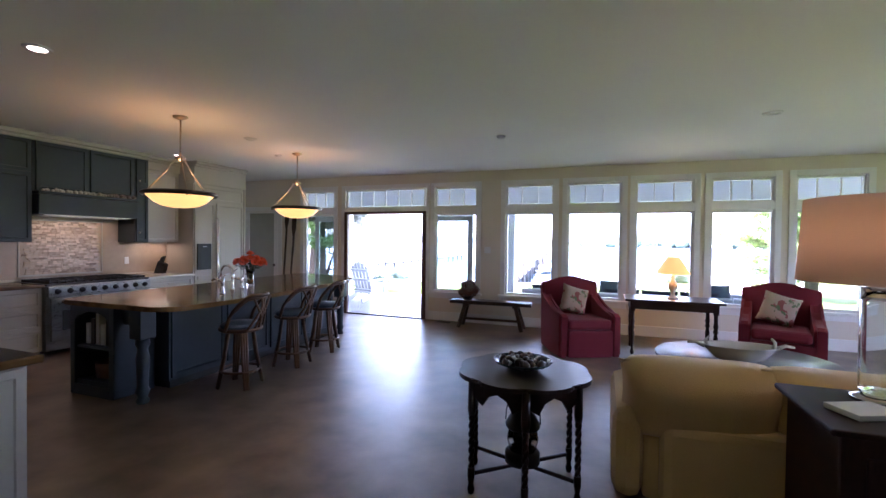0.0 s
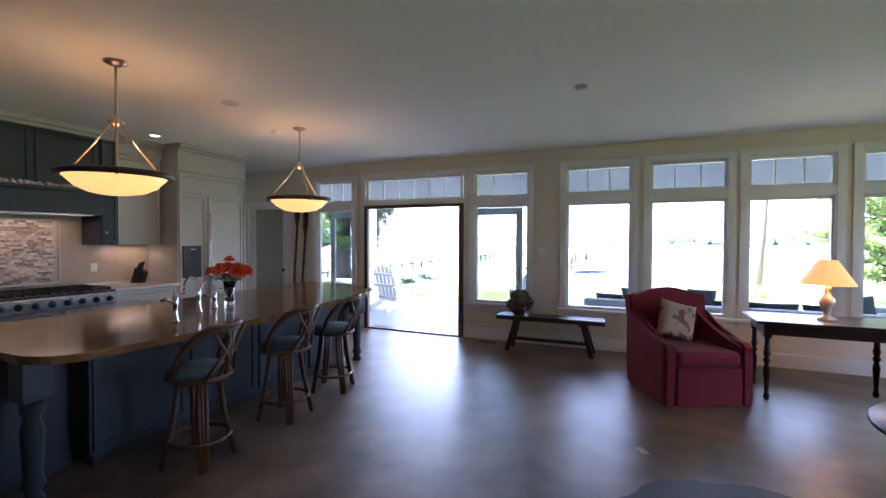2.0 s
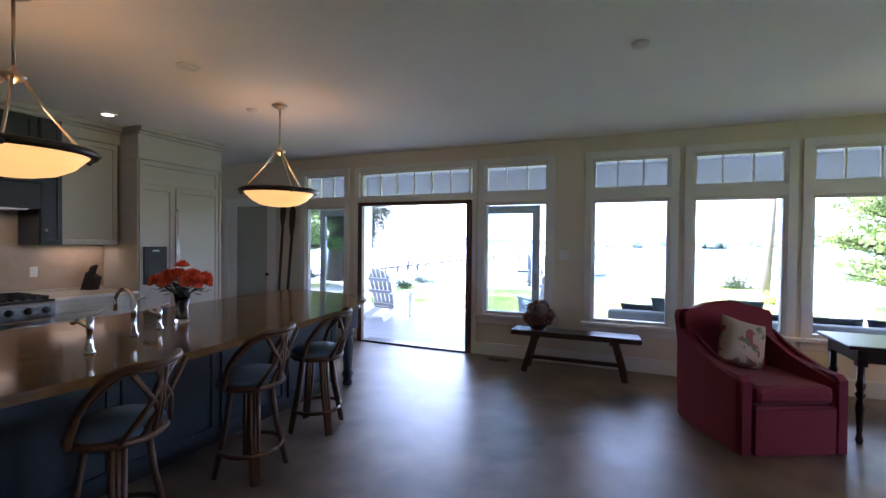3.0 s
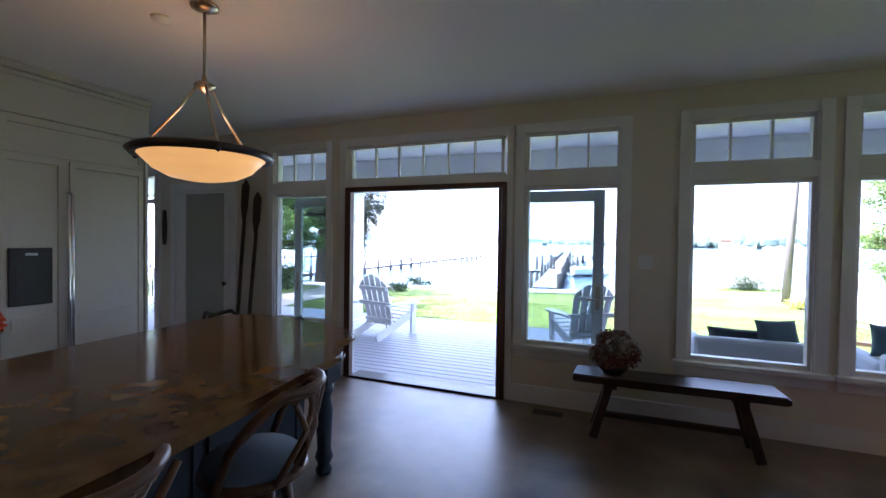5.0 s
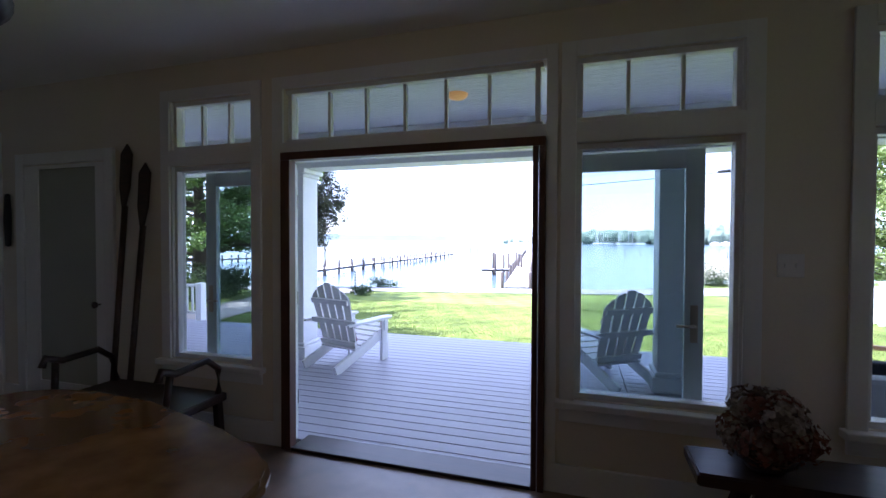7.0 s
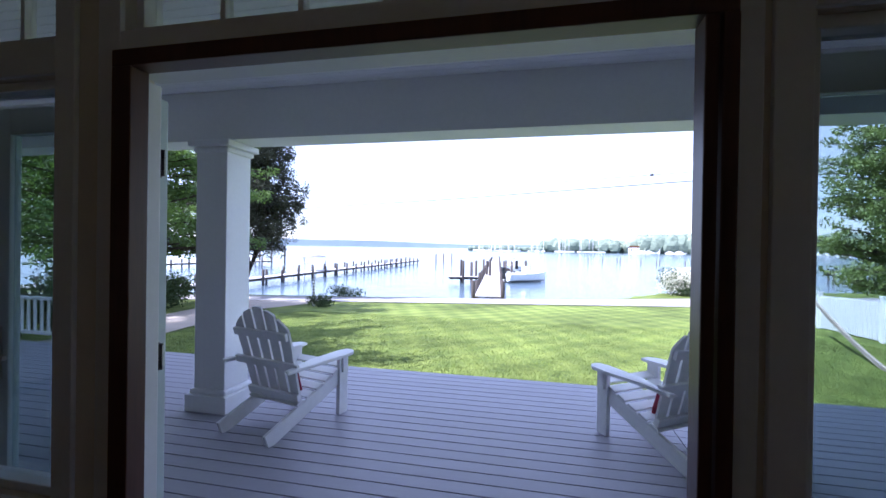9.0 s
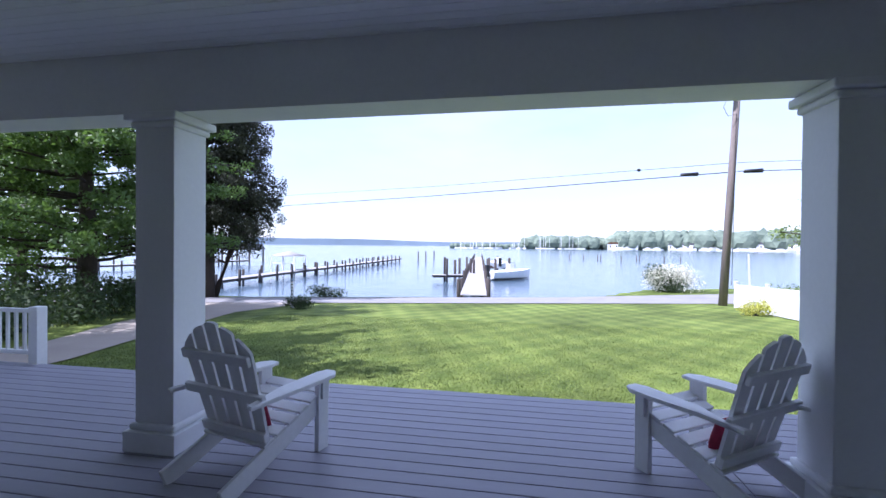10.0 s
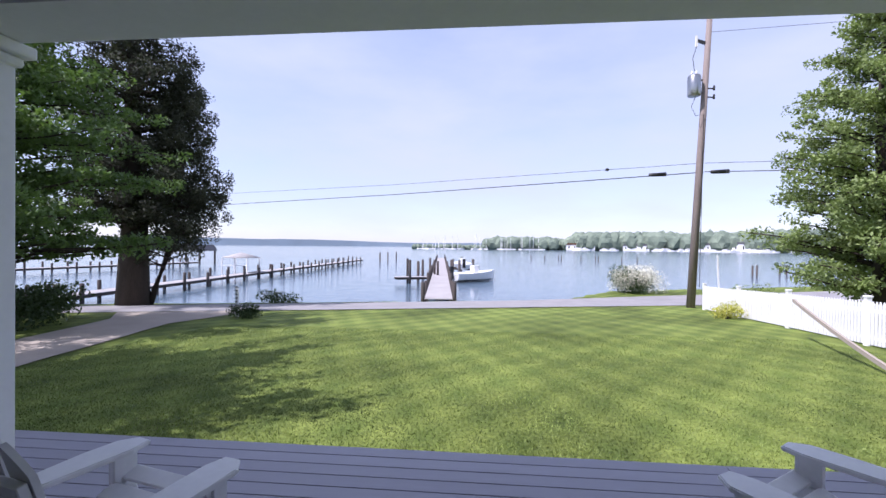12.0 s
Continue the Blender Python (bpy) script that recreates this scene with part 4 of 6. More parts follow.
for k in range(110):
    a, r = rng.uniform(0, 6.28), rng.uniform(0.03, 0.15)
    o = Vector((r * math.cos(a), r * math.sin(a), rng.uniform(0.20, 0.31)))
    d = Vector((math.cos(a), math.sin(a), rng.uniform(-0.4, 0.5))) * 0.06
    s = Vector((-d.y, d.x, 0)) * 0.35
    c.faces.new([c.verts.new(p) for p in (o, o + d * 0.5 + s, o + d, o + d * 0.5 - s)])
part("stems", c, M_STEM, fl, "dark green stems and leaves")


# ---- stools ----
def stool(at, rz):
    s = thing("bar_stool", "rattan bar stool with a blue seat pad", "bar stool", at, rz, group="stools at the island")
    part("seat_frame", lathe(B(), [(0.0, 0.575), (0.20, 0.575), (0.215, 0.59), (0.21, 0.61), (0.0, 0.61)], 24), M_RATTAN, s)
    part("seat_pad", lathe(B(), [(0.0, 0.612), (0.19, 0.612), (0.20, 0.635), (0.17, 0.66), (0.0, 0.668)], 24), M_SEAT, s)
    for a in (45, 135, 225, 315):
        b = B()
        ca, sa = math.cos(radians(a)), math.sin(radians(a))
        for off in (-0.022, 0.0, 0.022):
            ox, oy = -sa * off, ca * off
            tube(b, [(0.12 * ca + ox, 0.12 * sa + oy, 0.575), (0.155 * ca + ox, 0.155 * sa + oy, 0.32), (0.22 * ca + ox * 0.6, 0.22 * sa + oy * 0.6, 0.0)], 0.016, 7)
        part("leg", b, M_RATTAN, s)
    b = B()
    ring = [(0.192 * math.cos(radians(a)), 0.192 * math.sin(radians(a)), 0.17) for a in range(0, 361, 15)]
    tube(b, ring, 0.014, 7)
    part("foot_ring", b, M_RATTAN, s)
    b = B()
    hoop = []
    for k in range(19):
        a = -100 + 200 * k / 18
        rise = max(0.0, math.cos(radians(a * 0.9)))
        hoop.append((0.20 * math.cos(radians(a)) + 0.07 * rise, 0.225 * math.sin(radians(a)), 0.60 + 0.35 * min(1.0, rise * 1.35) ** 0.6))
    tube(b, hoop, 0.018, 8)
    tube(b, [(p[0] - 0.012, p[1] * 0.94, p[2] - 0.03) for p in hoop[2:-2]], 0.013, 8)
    part("back_hoop", b, M_RATTAN, s)
    for j, (y0, y1) in enumerate(((-0.15, 0.04), (-0.06, 0.12), (0.06, -0.12), (0.15, -0.04), (0.0, -0.02), (0.02, 0.0))):
        b = B()
        tube(b, [(0.195 - abs(y0) * 0.25, y0, 0.60), (0.235, (y0 + y1) / 2 * 1.1, 0.76), (0.262 - abs(y1) * 0.2, y1 * 1.35, 0.925)], 0.0125, 7)
        part("back_cane", b, M_RATTAN, s)
    return s


st = stool((-2.44, 4.02, 0), 14)
copy_thing(st, pose(-2.46, 4.86, 0, 0, 0, 8))
copy_thing(st, pose(-2.52, 5.60, 0, 0, 0, 18))


# ---- ceiling fittings ----
def pendant(x, y):
    p = thing("pendant_lamp", "lit alabaster bowl pendant with a dark rim", "pendant lamp", (x, y, 0), group="pendants over the island")
    part("canopy", lathe(B(), [(0.0, CEIL), (0.075, CEIL), (0.075, CEIL - 0.012), (0.03, CEIL - 0.035), (0.0, CEIL - 0.04)][::-1], 20), M_NICKEL, p)
    part("stem", lathe(B(), [(0.009, 2.40), (0.009, CEIL - 0.03)], 10), M_NICKEL, p)
    part("hub", lathe(B(), [(0.0, 2.35), (0.02, 2.36), (0.055, 2.385), (0.055, 2.40), (0.015, 2.42), (0.012, 2.45), (0.0, 2.455)], 16), M_NICKEL, p)
    for a in (90, 210, 330):
        ca, sa = math.cos(radians(a)), math.sin(radians(a))
        part("arm", tube(B(), [(0.045 * ca, 0.045 * sa, 2.385), (0.14 * ca, 0.14 * sa, 2.25), (0.345 * ca, 0.345 * sa, 2.02)], 0.008, 7), M_NICKEL, p)
        part("finial", lathe(B(), [(0.0, -0.02), (0.014, -0.01), (0.014, 0.03), (0.0, 0.035)], 8, (0.362 * ca, 0.362 * sa, 1.985)), M_BRONZE, p)
    part("rim", lathe(B(), [(0.315, 1.985), (0.355, 1.975), (0.378, 2.0), (0.355, 2.022), (0.318, 2.018), (0.315, 1.985)], 44), M_BRONZE, p, "dark bronze rim")
    part("bowl", lathe(B(), [(0.0, 1.85), (0.09, 1.854), (0.18, 1.872), (0.255, 1.912), (0.325, 1.984), (0.318, 1.992), (0.248, 1.924), (0.175, 1.884), (0.09, 1.866), (0.0, 1.862)], 44), M_BOWL, p, "glowing cream alabaster bowl")
    return p


for px, py in PENDANTS:
    pendant(px, py)


def downlight(x, y, lit):
    d = thing("downlight", "lit recessed ceiling light" if lit else "unlit recessed ceiling light", "ceiling light", (x, y, CEIL), group="recessed lights")
    part("trim_ring", lathe(B(), [(0.055, -0.012), (0.08, -0.010), (0.085, -0.002), (0.055, -0.002), (0.055, -0.012)], 24), M_TRIM, d)
    part("lens", lathe(B(), [(0.0, -0.006), (0.054, -0.006), (0.054, -0.003), (0.0, -0.003)], 24), M_CAN if lit else M_CEIL, d)


for x, y, lit in ((-2.64, 2.37, True), (-3.29, 5.03, False), (2.65, 5.70, False), (-5.28, 5.61, True), (-5.0, 2.4, True)):
    downlight(x, y, lit)
for x, y in ((-0.13, 5.86), (-3.71, 6.05)):
    b = B()
    lathe(b, [(0.0, -0.035), (0.03, -0.033), (0.05, -0.02), (0.055, -0.001), (0.0, -0.001)], 20, (0, 0, 0))
    solo("smoke_detector", b, M_TRIM, "small white ceiling sensor", "smoke detector", (x, y, CEIL), group="ceiling sensors")

# ---- sitting area ----
def armchair(at, rz, name_label):
    c = thing("armchair", name_label, "armchair", at, rz, group="red armchairs")
    part("skirted_base", prism(B(), [(-0.304, -0.395), (0.304, -0.395), (0.304, 0.33), (-0.304, 0.33)], 0.0, 0.36, 0.015), M_RED, c)
    b = B()
    box(b, -0.30, 0.30, -0.39, 0.26, 0.362, 0.50, 0.045)
    part("seat_cushion", b, M_RED, c)
    for s in (-1, 1):
        b = B()
        prism(b, [(-0.385, -0.335), (-0.05, -0.335), (0.385, -0.335), (0.385, 0.0), (0.42, 0.50), (0.33, 0.44), (0.22, 0.345), (0.06, 0.275), (-0.14, 0.245), (-0.34, 0.235), (-0.38, 0.20)], 0, 0.125, 0.028)
        a = part("arm", b, M_RED, c)
        a.matrix_basis = Matrix(((0, 0, 1, 0.305 if s > 0 else -0.425), (1, 0, 0, 0), (0, 1, 0, 0.34), (0, 0, 0, 1)))
    part("back_skirt", box(B(), -0.302, 0.302, 0.331, 0.40, 0.0, 0.42, 0.012), M_RED, c)
    b = B()
    out = [(-0.40, 0.0), (0.40, 0.0), (0.425, 0.53), (0.41, 0.575), (0.33, 0.585), (0.24, 0.61), (0.13, 0.645), (0.0, 0.66), (-0.13, 0.645), (-0.24, 0.61), (-0.33, 0.585), (-0.41, 0.575), (-0.425, 0.53)]
    prism(b, out, 0, 0.15, 0.035)
    bk = part("backrest", b, M_RED, c)
    bk.matrix_basis = pose(0, 0.40, 0.36, 82, 0, 0)
    return c


ch = armchair((0.78, 6.94, 0), 26, "red slipcovered armchair with a curved back and cushion")
copy_thing(ch, pose(3.20, 7.12, 0, 0, 0, -16))
for at, rz in (((0.70, 7.04, 0.70), 26), ((3.21, 7.22, 0.70), -16)):
    b = B()
    pillow(b, 0.40, 0.40, 0.16, pose(0, 0, 0, -14, 16, 0))
    solo("cushion", b, M_CUSH, "cream floral cushion on the red armchair", "cushion", at, rz, group="floral cushions")


def turned_leg(h, r=0.03):
    return lathe(B(), [(r * 0.6, 0), (r * 0.9, 0.03), (r * 0.55, 0.07), (r * 0.8, 0.2), (r, h * 0.45), (r * 0.6, h * 0.55), (r * 1.15, h * 0.60), (r * 0.7, h * 0.64), (r * 1.1, h * 0.72), (r * 0.8, h * 0.76), (r * 0.8, h)], 14)


dk = thing("console_table", "dark wooden console table with turned legs", "table", (1.98, 7.30, 0))
part("tabletop", box(B(), -0.60, 0.60, -0.33, 0.33, 0.735, 0.765, 0.008), M_DARKW, dk)
b = B()
for q in ((-0.52, 0.52, -0.28, -0.26), (-0.52, 0.52, 0.26, 0.28), (-0.53, -0.51, -0.26, 0.26), (0.51, 0.53, -0.26, 0.26)):
    box(b, *q, 0.63, 0.734)
part("apron", b, M_DARKW, dk)
for x in (-0.50, 0.50):
    for y in (-0.25, 0.25):
        lg = turned_leg(0.63)
        box(lg, -0.032, 0.032, -0.032, 0.032, 0.60, 0.73, 0.003)
        part("leg", lg, M_DARKW, dk).matrix_basis = pose(x, y, 0)
tl = thing("table_lamp", "lit table lamp with a cone shade and ceramic base", "table lamp", (2.00, 7.28, 0.766))
part("base", lathe(B(), [(0.0, 0), (0.07, 0), (0.07, 0.02), (0.03, 0.04), (0.025, 0.08), (0.06, 0.15), (0.065, 0.19), (0.03, 0.25), (0.018, 0.28), (0.035, 0.31), (0.012, 0.34), (0.01, 0.40), (0.0, 0.40)], 20), M_CERAMIC, tl, "cream ceramic baluster base")
part("shade", lathe(B(), [(0.22, 0.345), (0.075, 0.58), (0.070, 0.58), (0.214, 0.345), (0.22, 0.345)], 32), M_SHADE, tl, "glowing cream cone shade")

bn = thing("bench", "low worn brown wooden bench under the window", "bench", (-0.76, 8.02, 0), 1)
b = B()
prism(b, [(-0.72, -0.14), (-0.2, -0.155), (0.3, -0.14), (0.72, -0.15), (0.70, 0.15), (0.1, 0.155), (-0.4, 0.145), (-0.71, 0.15)], 0.425, 0.485, 0.01)
part("seat", b, M_BENCHW, bn)
for x in (-1, 1):
    for y in (-1, 1):
        part("leg", bar(B(), (x * 0.44, y * 0.08, 0.435), (x * 0.56, y * 0.14, 0.0), 0.065, 0.05, 0.006, up=(0, 1, 0)), M_BENCHW, bn)
    part("cleat", box(B(), x * 0.44 - 0.05, x * 0.44 + 0.05, -0.11, 0.11, 0.385, 0.424, 0.004), M_BENCHW, bn)
part("stretcher", box(B(), -0.50, 0.50, -0.025, 0.025, 0.13, 0.17, 0.004), M_BENCHW, bn)
hy = thing("dried_bouquet", "ball of brown dried hydrangea in a dark bowl", "dried flowers", (-1.18, 8.00, 0.486))
part("bowl", lathe(B(), [(0.0, 0.0), (0.07, 0.0), (0.12, 0.07), (0.11, 0.08), (0.0, 0.05)], 18), M_DARKW, hy)
rng = random.Random(4)
heads = []
for k in range(22):
    v = Vector((rng.gauss(0, 1), rng.gauss(0, 1), rng.gauss(0.25, 0.9))).normalized()
    heads.append((Vector((v.x * 0.135, v.y * 0.115, 0.185 + v.z * 0.10)), rng.uniform(0.055, 0.085)))
for k, (centre, size) in enumerate(heads):
    b = B()
    for q in range(130):
        v = Vector((rng.gauss(0, 1), rng.gauss(0, 1), rng.gauss(0, 1))).normalized()
        o = centre + v * size * rng.uniform(0.75, 1.12)
        w = v.orthogonal().normalized()
        w.rotate(Matrix.Rotation(rng.uniform(0, 6.28), 3, v))
        u = v.cross(w)
        k1 = rng.uniform(0.010, 0.019)
        tip = v * rng.uniform(-0.012, 0.014)
        b.faces.new([b.verts.new(p) for p in (o + w * k1 + tip, o + u * k1, o - w * k1 + tip, o - u * k1)])
    part("flower_head", b, (M_DRIED, M_DRIED2, M_DRIED3)[k % 3], hy)

solo("floor_vent", box(B(), -0.13, 0.13, -0.05, 0.05, 0.001, 0.008, 0.002), M_BLACK, "black metal floor vent by the wall", "floor vent", (-1.72, 8.22, 0))
solo("floor_outlet", box(B(), -0.03, 0.03, -0.055, 0.055, 0.001, 0.006, 0.002), M_PAPER, "pale floor outlet plate", "floor outlet", (0.37, 5.40, 0), 30)
ws = thing("wall_switch", "white light switch plate beside the door", "light switch", (-0.94, WY - 0.001, 1.37))
part("plate", box(B(), -0.06, 0.06, -0.008, 0, -0.06, 0.06, 0.003), M_TRIM, ws)
for x in (-0.025, 0.025):
    part("toggle", box(B(), x - 0.006, x + 0.006, -0.02, -0.008, -0.012, 0.012, 0.002), M_TRIM, ws)

# scalloped side table with six twisted legs
oc = thing("side_table", "dark carved side table with scalloped top and twisted legs", "table", (0.64, 3.22, 0), 12)
out = []
for k in range(96):
    a = 2 * math.pi * k / 96
    out.append(((0.385 + 0.030 * abs(math.sin(4 * a)) ** 0.7) * math.cos(a), (0.385 + 0.030 * abs(math.sin(4 * a)) ** 0.7) * math.sin(a)))
part("tabletop", prism(B(), out, 0.695, 0.722, 0.006), M_DARKW, oc)
for k in range(6):
    a = radians(60 * k + 30)
    ca, sa = math.cos(a), math.sin(a)
    b = B()
    for h in range(2):
        tube(b, [(0.36 * ca + 0.008 * math.cos(q * 0.75 + h * math.pi), 0.36 * sa + 0.008 * math.sin(q * 0.75 + h * math.pi), 0.16 + q * 0.012) for q in range(28)], 0.013, 6)
    lathe(b, [(0.016, 0.0), (0.022, 0.03), (0.014, 0.06), (0.022, 0.10), (0.022, 0.16)], 10, (0.36 * ca, 0.36 * sa, 0))
    lathe(b, [(0.022, 0.48), (0.026, 0.52), (0.022, 0.694)], 10, (0.36 * ca, 0.36 * sa, 0))
    part("leg", b, M_DARKW, oc)
    b = B()
    pts = [(-0.18, 0), (-0.16, -0.10), (-0.10, -0.14), (-0.06, -0.08), (0.0, -0.055), (0.06, -0.08), (0.10, -0.14), (0.16, -0.10), (0.18, 0)]
    prism(b, pts, -0.009, 0.009)
    ap = part("carved_apron", b, M_DARKW, oc)
    mid = radians(60 * k + 60)
    ap.matrix_basis = pose(0.312 * math.cos(mid), 0.312 * math.sin(mid), 0.694) @ Matrix.Rotation(mid + math.pi / 2, 4, "Z") @ Matrix.Rotation(math.pi / 2, 4, "X")
    part("stretcher", tube(B(), [(0.0, 0.0, 0.12), (0.34 * ca, 0.34 * sa, 0.12)], 0.013, 8), M_DARKW, oc)
ln = thing("glass_lantern", "metal and glass lantern on the stretcher", "lantern", (0.64, 3.22, 0.135))
part("base", lathe(B(), [(0.0, 0.0), (0.11, 0.0), (0.11, 0.06), (0.095, 0.08), (0.0, 0.08)], 20), M_IRON, ln)
part("glass", lathe(B(), [(0.085, 0.081), (0.10, 0.15), (0.085, 0.22), (0.080, 0.22), (0.094, 0.15), (0.08, 0.081)], 24), M_CLEAR, ln)
part("hood", lathe(B(), [(0.105, 0.22), (0.11, 0.24), (0.06, 0.33), (0.03, 0.36), (0.03, 0.40), (0.0, 0.41)], 20), M_IRON, ln)
part("bail", tube(B(), [(0.11 * math.cos(radians(a)), 0, 0.25 + 0.24 * math.sin(radians(a))) for a in range(0, 181, 15)], 0.004, 6), M_IRON, ln)
tr = solo("dish", lathe(B(), [(0.0, 0.0), (0.09, 0.0), (0.175, 0.035), (0.185, 0.05), (0.17, 0.045), (0.085, 0.012), (0.0, 0.012)], 28), M_DGREEN, "dark green dish on the side table", "dish", (0.63, 3.25, 0.723))
rng = random.Random(6)
sh = []
for k in range(4):
    r = 0.018 + 0.005 * k
    b = B()
    prof = [(0.0, 0.0), (r * 0.8, 0.004), (r, r * 0.5), (r * 0.75, r * 0.95), (r * 0.35, r * 1.35), (0.0, r * 1.6)]
    lathe(b, prof, 9, squash=0.8)
    sh.append(mesh_of("shell", b, (M_SHELL, M_CERAMIC, M_DRIED, M_BENCHW)[k]))
for k in range(58):
    a, r = rng.uniform(0, 6.28), 0.15 * math.sqrt(rng.random())
    ob = new("shell", sh[k % 4])
    ob.matrix_basis = pose(0.63 + r * math.cos(a), 3.25 + r * math.sin(a), 0.745 + 0.05 * (1 - r / 0.15) * rng.random() + 0.01, rng.uniform(-70, 70), rng.uniform(-70, 70), rng.uniform(0, 360))
    tagged(ob, ("brown striped sea shell in the dish", "cream sea shell in the dish", "dark brown sea shell in the dish", "glossy dark sea shell in the dish")[k % 4], "shell", "shells in the dish")

# coffee table and its boat-shaped bowl
ct = thing("coffee_table", "low round dark wooden coffee table", "table", (2.32, 5.20, 0))
part("tabletop", lathe(B(), [(0.0, 0.44), (0.70, 0.44), (0.735, 0.455), (0.735, 0.47), (0.72, 0.485), (0.0, 0.485)], 56, squash=0.95), M_DARKW, ct)
for a in (35, 145, 215, 325):
    ca, sa = math.cos(radians(a)), math.sin(radians(a))
    part("leg", bar(B(), (0.42 * ca, 0.40 * sa, 0.439), (0.56 * ca, 0.53 * sa, 0.0), 0.10, 0.10, 0.012, up=(-sa, ca, 0)), M_DARKW, ct)
part("stretcher", bar(B(), (-0.36, -0.26, 0.36), (0.36, 0.26, 0.36), 0.06, 0.06), M_DARKW, ct)
part("stretcher", bar(B(), (-0.36, 0.26, 0.30), (0.36, -0.26, 0.30), 0.06, 0.06), M_DARKW, ct)
bw = thing("serving_bowl", "long cream ceramic bowl with shell-shaped ends", "bowl", (2.26, 5.06, 0.486), 8)
b = B()
lathe(b, [(0.0, 0.0), (0.16, 0.0), (0.20, 0.02), (0.26, 0.08), (0.31, 0.135), (0.325, 0.14), (0.30, 0.125), (0.25, 0.08), (0.18, 0.03), (0.0, 0.02)], 36, squash=0.5)
part("bowl", b, M_CERAMIC, bw)
for s in (-1, 1):
    b = B()
    tube(b, [(s * 0.29, 0, 0.12), (s * 0.36, 0, 0.15), (s * 0.43, 0, 0.14)], 0.022, 8, 0.4)
    tube(b, [(s * 0.27, 0, 0.12), (s * 0.28, 0, 0.17), (s * 0.25, 0, 0.21)], 0.020, 8, 0.5)
    part("handle", b, M_CERAMIC, bw)

# sofa
sf = thing("sofa", "yellow upholstered sofa with loose back cushions", "sofa")
part("base", box(B(), 1.34, 3.5, 3.30, 4.20, 0.0, 0.40, 0.03), M_YELLOW, sf)
part("backrest", box(B(), 1.43, 3.5, 3.20, 3.40, 0.0, 0.50, 0.06), M_YELLOW, sf)
b = B()
box(b, 1.17, 1.345, 3.24, 4.22, 0.0, 0.54, 0.075)
part("arm", b, M_YELLOW, sf)
part("arm", box(B(), 3.50, 3.68, 3.22, 4.22, 0.0, 0.56, 0.055), M_YELLOW, sf)
for k in range(3):
    part("seat_cushion", box(B(), 1.36 + k * 0.71, 2.06 + k * 0.71, 3.52, 4.22, 0.401, 0.50, 0.035), M_YELLOW, sf)
    b = B()
    pillow(b, 0.90, 0.46, 0.46, pose((1.645, 2.40, 3.10)[k], 3.43, 0.60, 14, 0, (5, -2, 1)[k]))
    part("back_cushion", b, M_YELLOW, sf)
b = B()
pillow(b, 0.74, 0.34, 0.16, pose(1.70, 3.66, 0.585, 20, 0, 0))
part("pillow", b, M_YELLOW, sf)

# chest behind the sofa with a large lamp
cs = thing("sofa_chest", "dark brown wooden chest behind the sofa", "chest")
part("body", box(B(), 2.00, 3.55, 2.60, 3.16, 0.0, 0.78, 0.012), M_CHEST, cs)
part("top", box(B(), 1.95, 3.60, 2.55, 3.18, 0.781, 0.81, 0.01), M_CHEST, cs)
for k in range(2):
    part("front_panel", box(B(), 2.08 + k * 0.76, 2.76 + k * 0.76, 2.585, 2.60, 0.10, 0.70, 0.005), M_CHEST, cs)
lp = thing("large_lamp", "tall clear glass table lamp with a linen drum shade", "table lamp", (2.30, 3.02, 0.811))
part("base", lathe(B(), [(0.0, 0.0), (0.095, 0.0), (0.095, 0.018), (0.06, 0.03), (0.0, 0.035)], 28), M_CHROME, lp)
part("glass_column", lathe(B(), [(0.062, 0.036), (0.07, 0.06), (0.07, 0.46), (0.05, 0.50), (0.046, 0.494), (0.062, 0.456), (0.062, 0.064), (0.055, 0.042), (0.062, 0.036)], 28), M_CLEAR, lp)
part("collar", lathe(B(), [(0.055, 0.501), (0.06, 0.52), (0.06, 0.55), (0.02, 0.56), (0.02, 0.62), (0.0, 0.62)], 20), M_CHROME, lp)
part("shade", lathe(B(), [(0.31, 0.545), (0.285, 0.935), (0.282, 0.935), (0.306, 0.545), (0.31, 0.545)], 48), M_LINEN, lp, "beige linen drum shade")
solo("book", box(B(), -0.11, 0.11, -0.08, 0.08, 0, 0.025, 0.003), M_PAPER, "pale book on the chest", "book", (2.16, 2.80, 0.811), 24)

# dark settee under the side window
se = thing("settee", "dark wooden settee with scrolled arms under the window", "settee", (-4.86, 7.98, 0), 0)
part("seat", box(B(), -0.52, 0.52, -0.26, 0.26, 0.36, 0.42, 0.012), M_DARKW, se)
for x in (-0.5, 0.5):
    for y in (-0.22, 0.22):
        part("leg", bar(B(), (x * 0.94, y, 0.36), (x, y, 0.0), 0.05, 0.05, 0.005, up=(0, 1, 0)), M_DARKW, se)
    b = B()
    tube(b, [(x * 0.96, 0.22, 0.42), (x, 0.20, 0.60), (x, 0.10, 0.68), (x, -0.14, 0.66), (x, -0.24, 0.70), (x, -0.26, 0.64)], 0.024, 8)
    tube(b, [(x * 0.96, -0.20, 0.42), (x, -0.18, 0.66)], 0.022, 8)
    part("arm", b, M_DARKW, se)

# ---- porch ----
DZ, BY0, BY1, BZ, PC = -0.05, 10.68, 11.00, 2.415, 2.86
COLS = [-10.20, -5.555, -1.04, 6.2, 9.3]


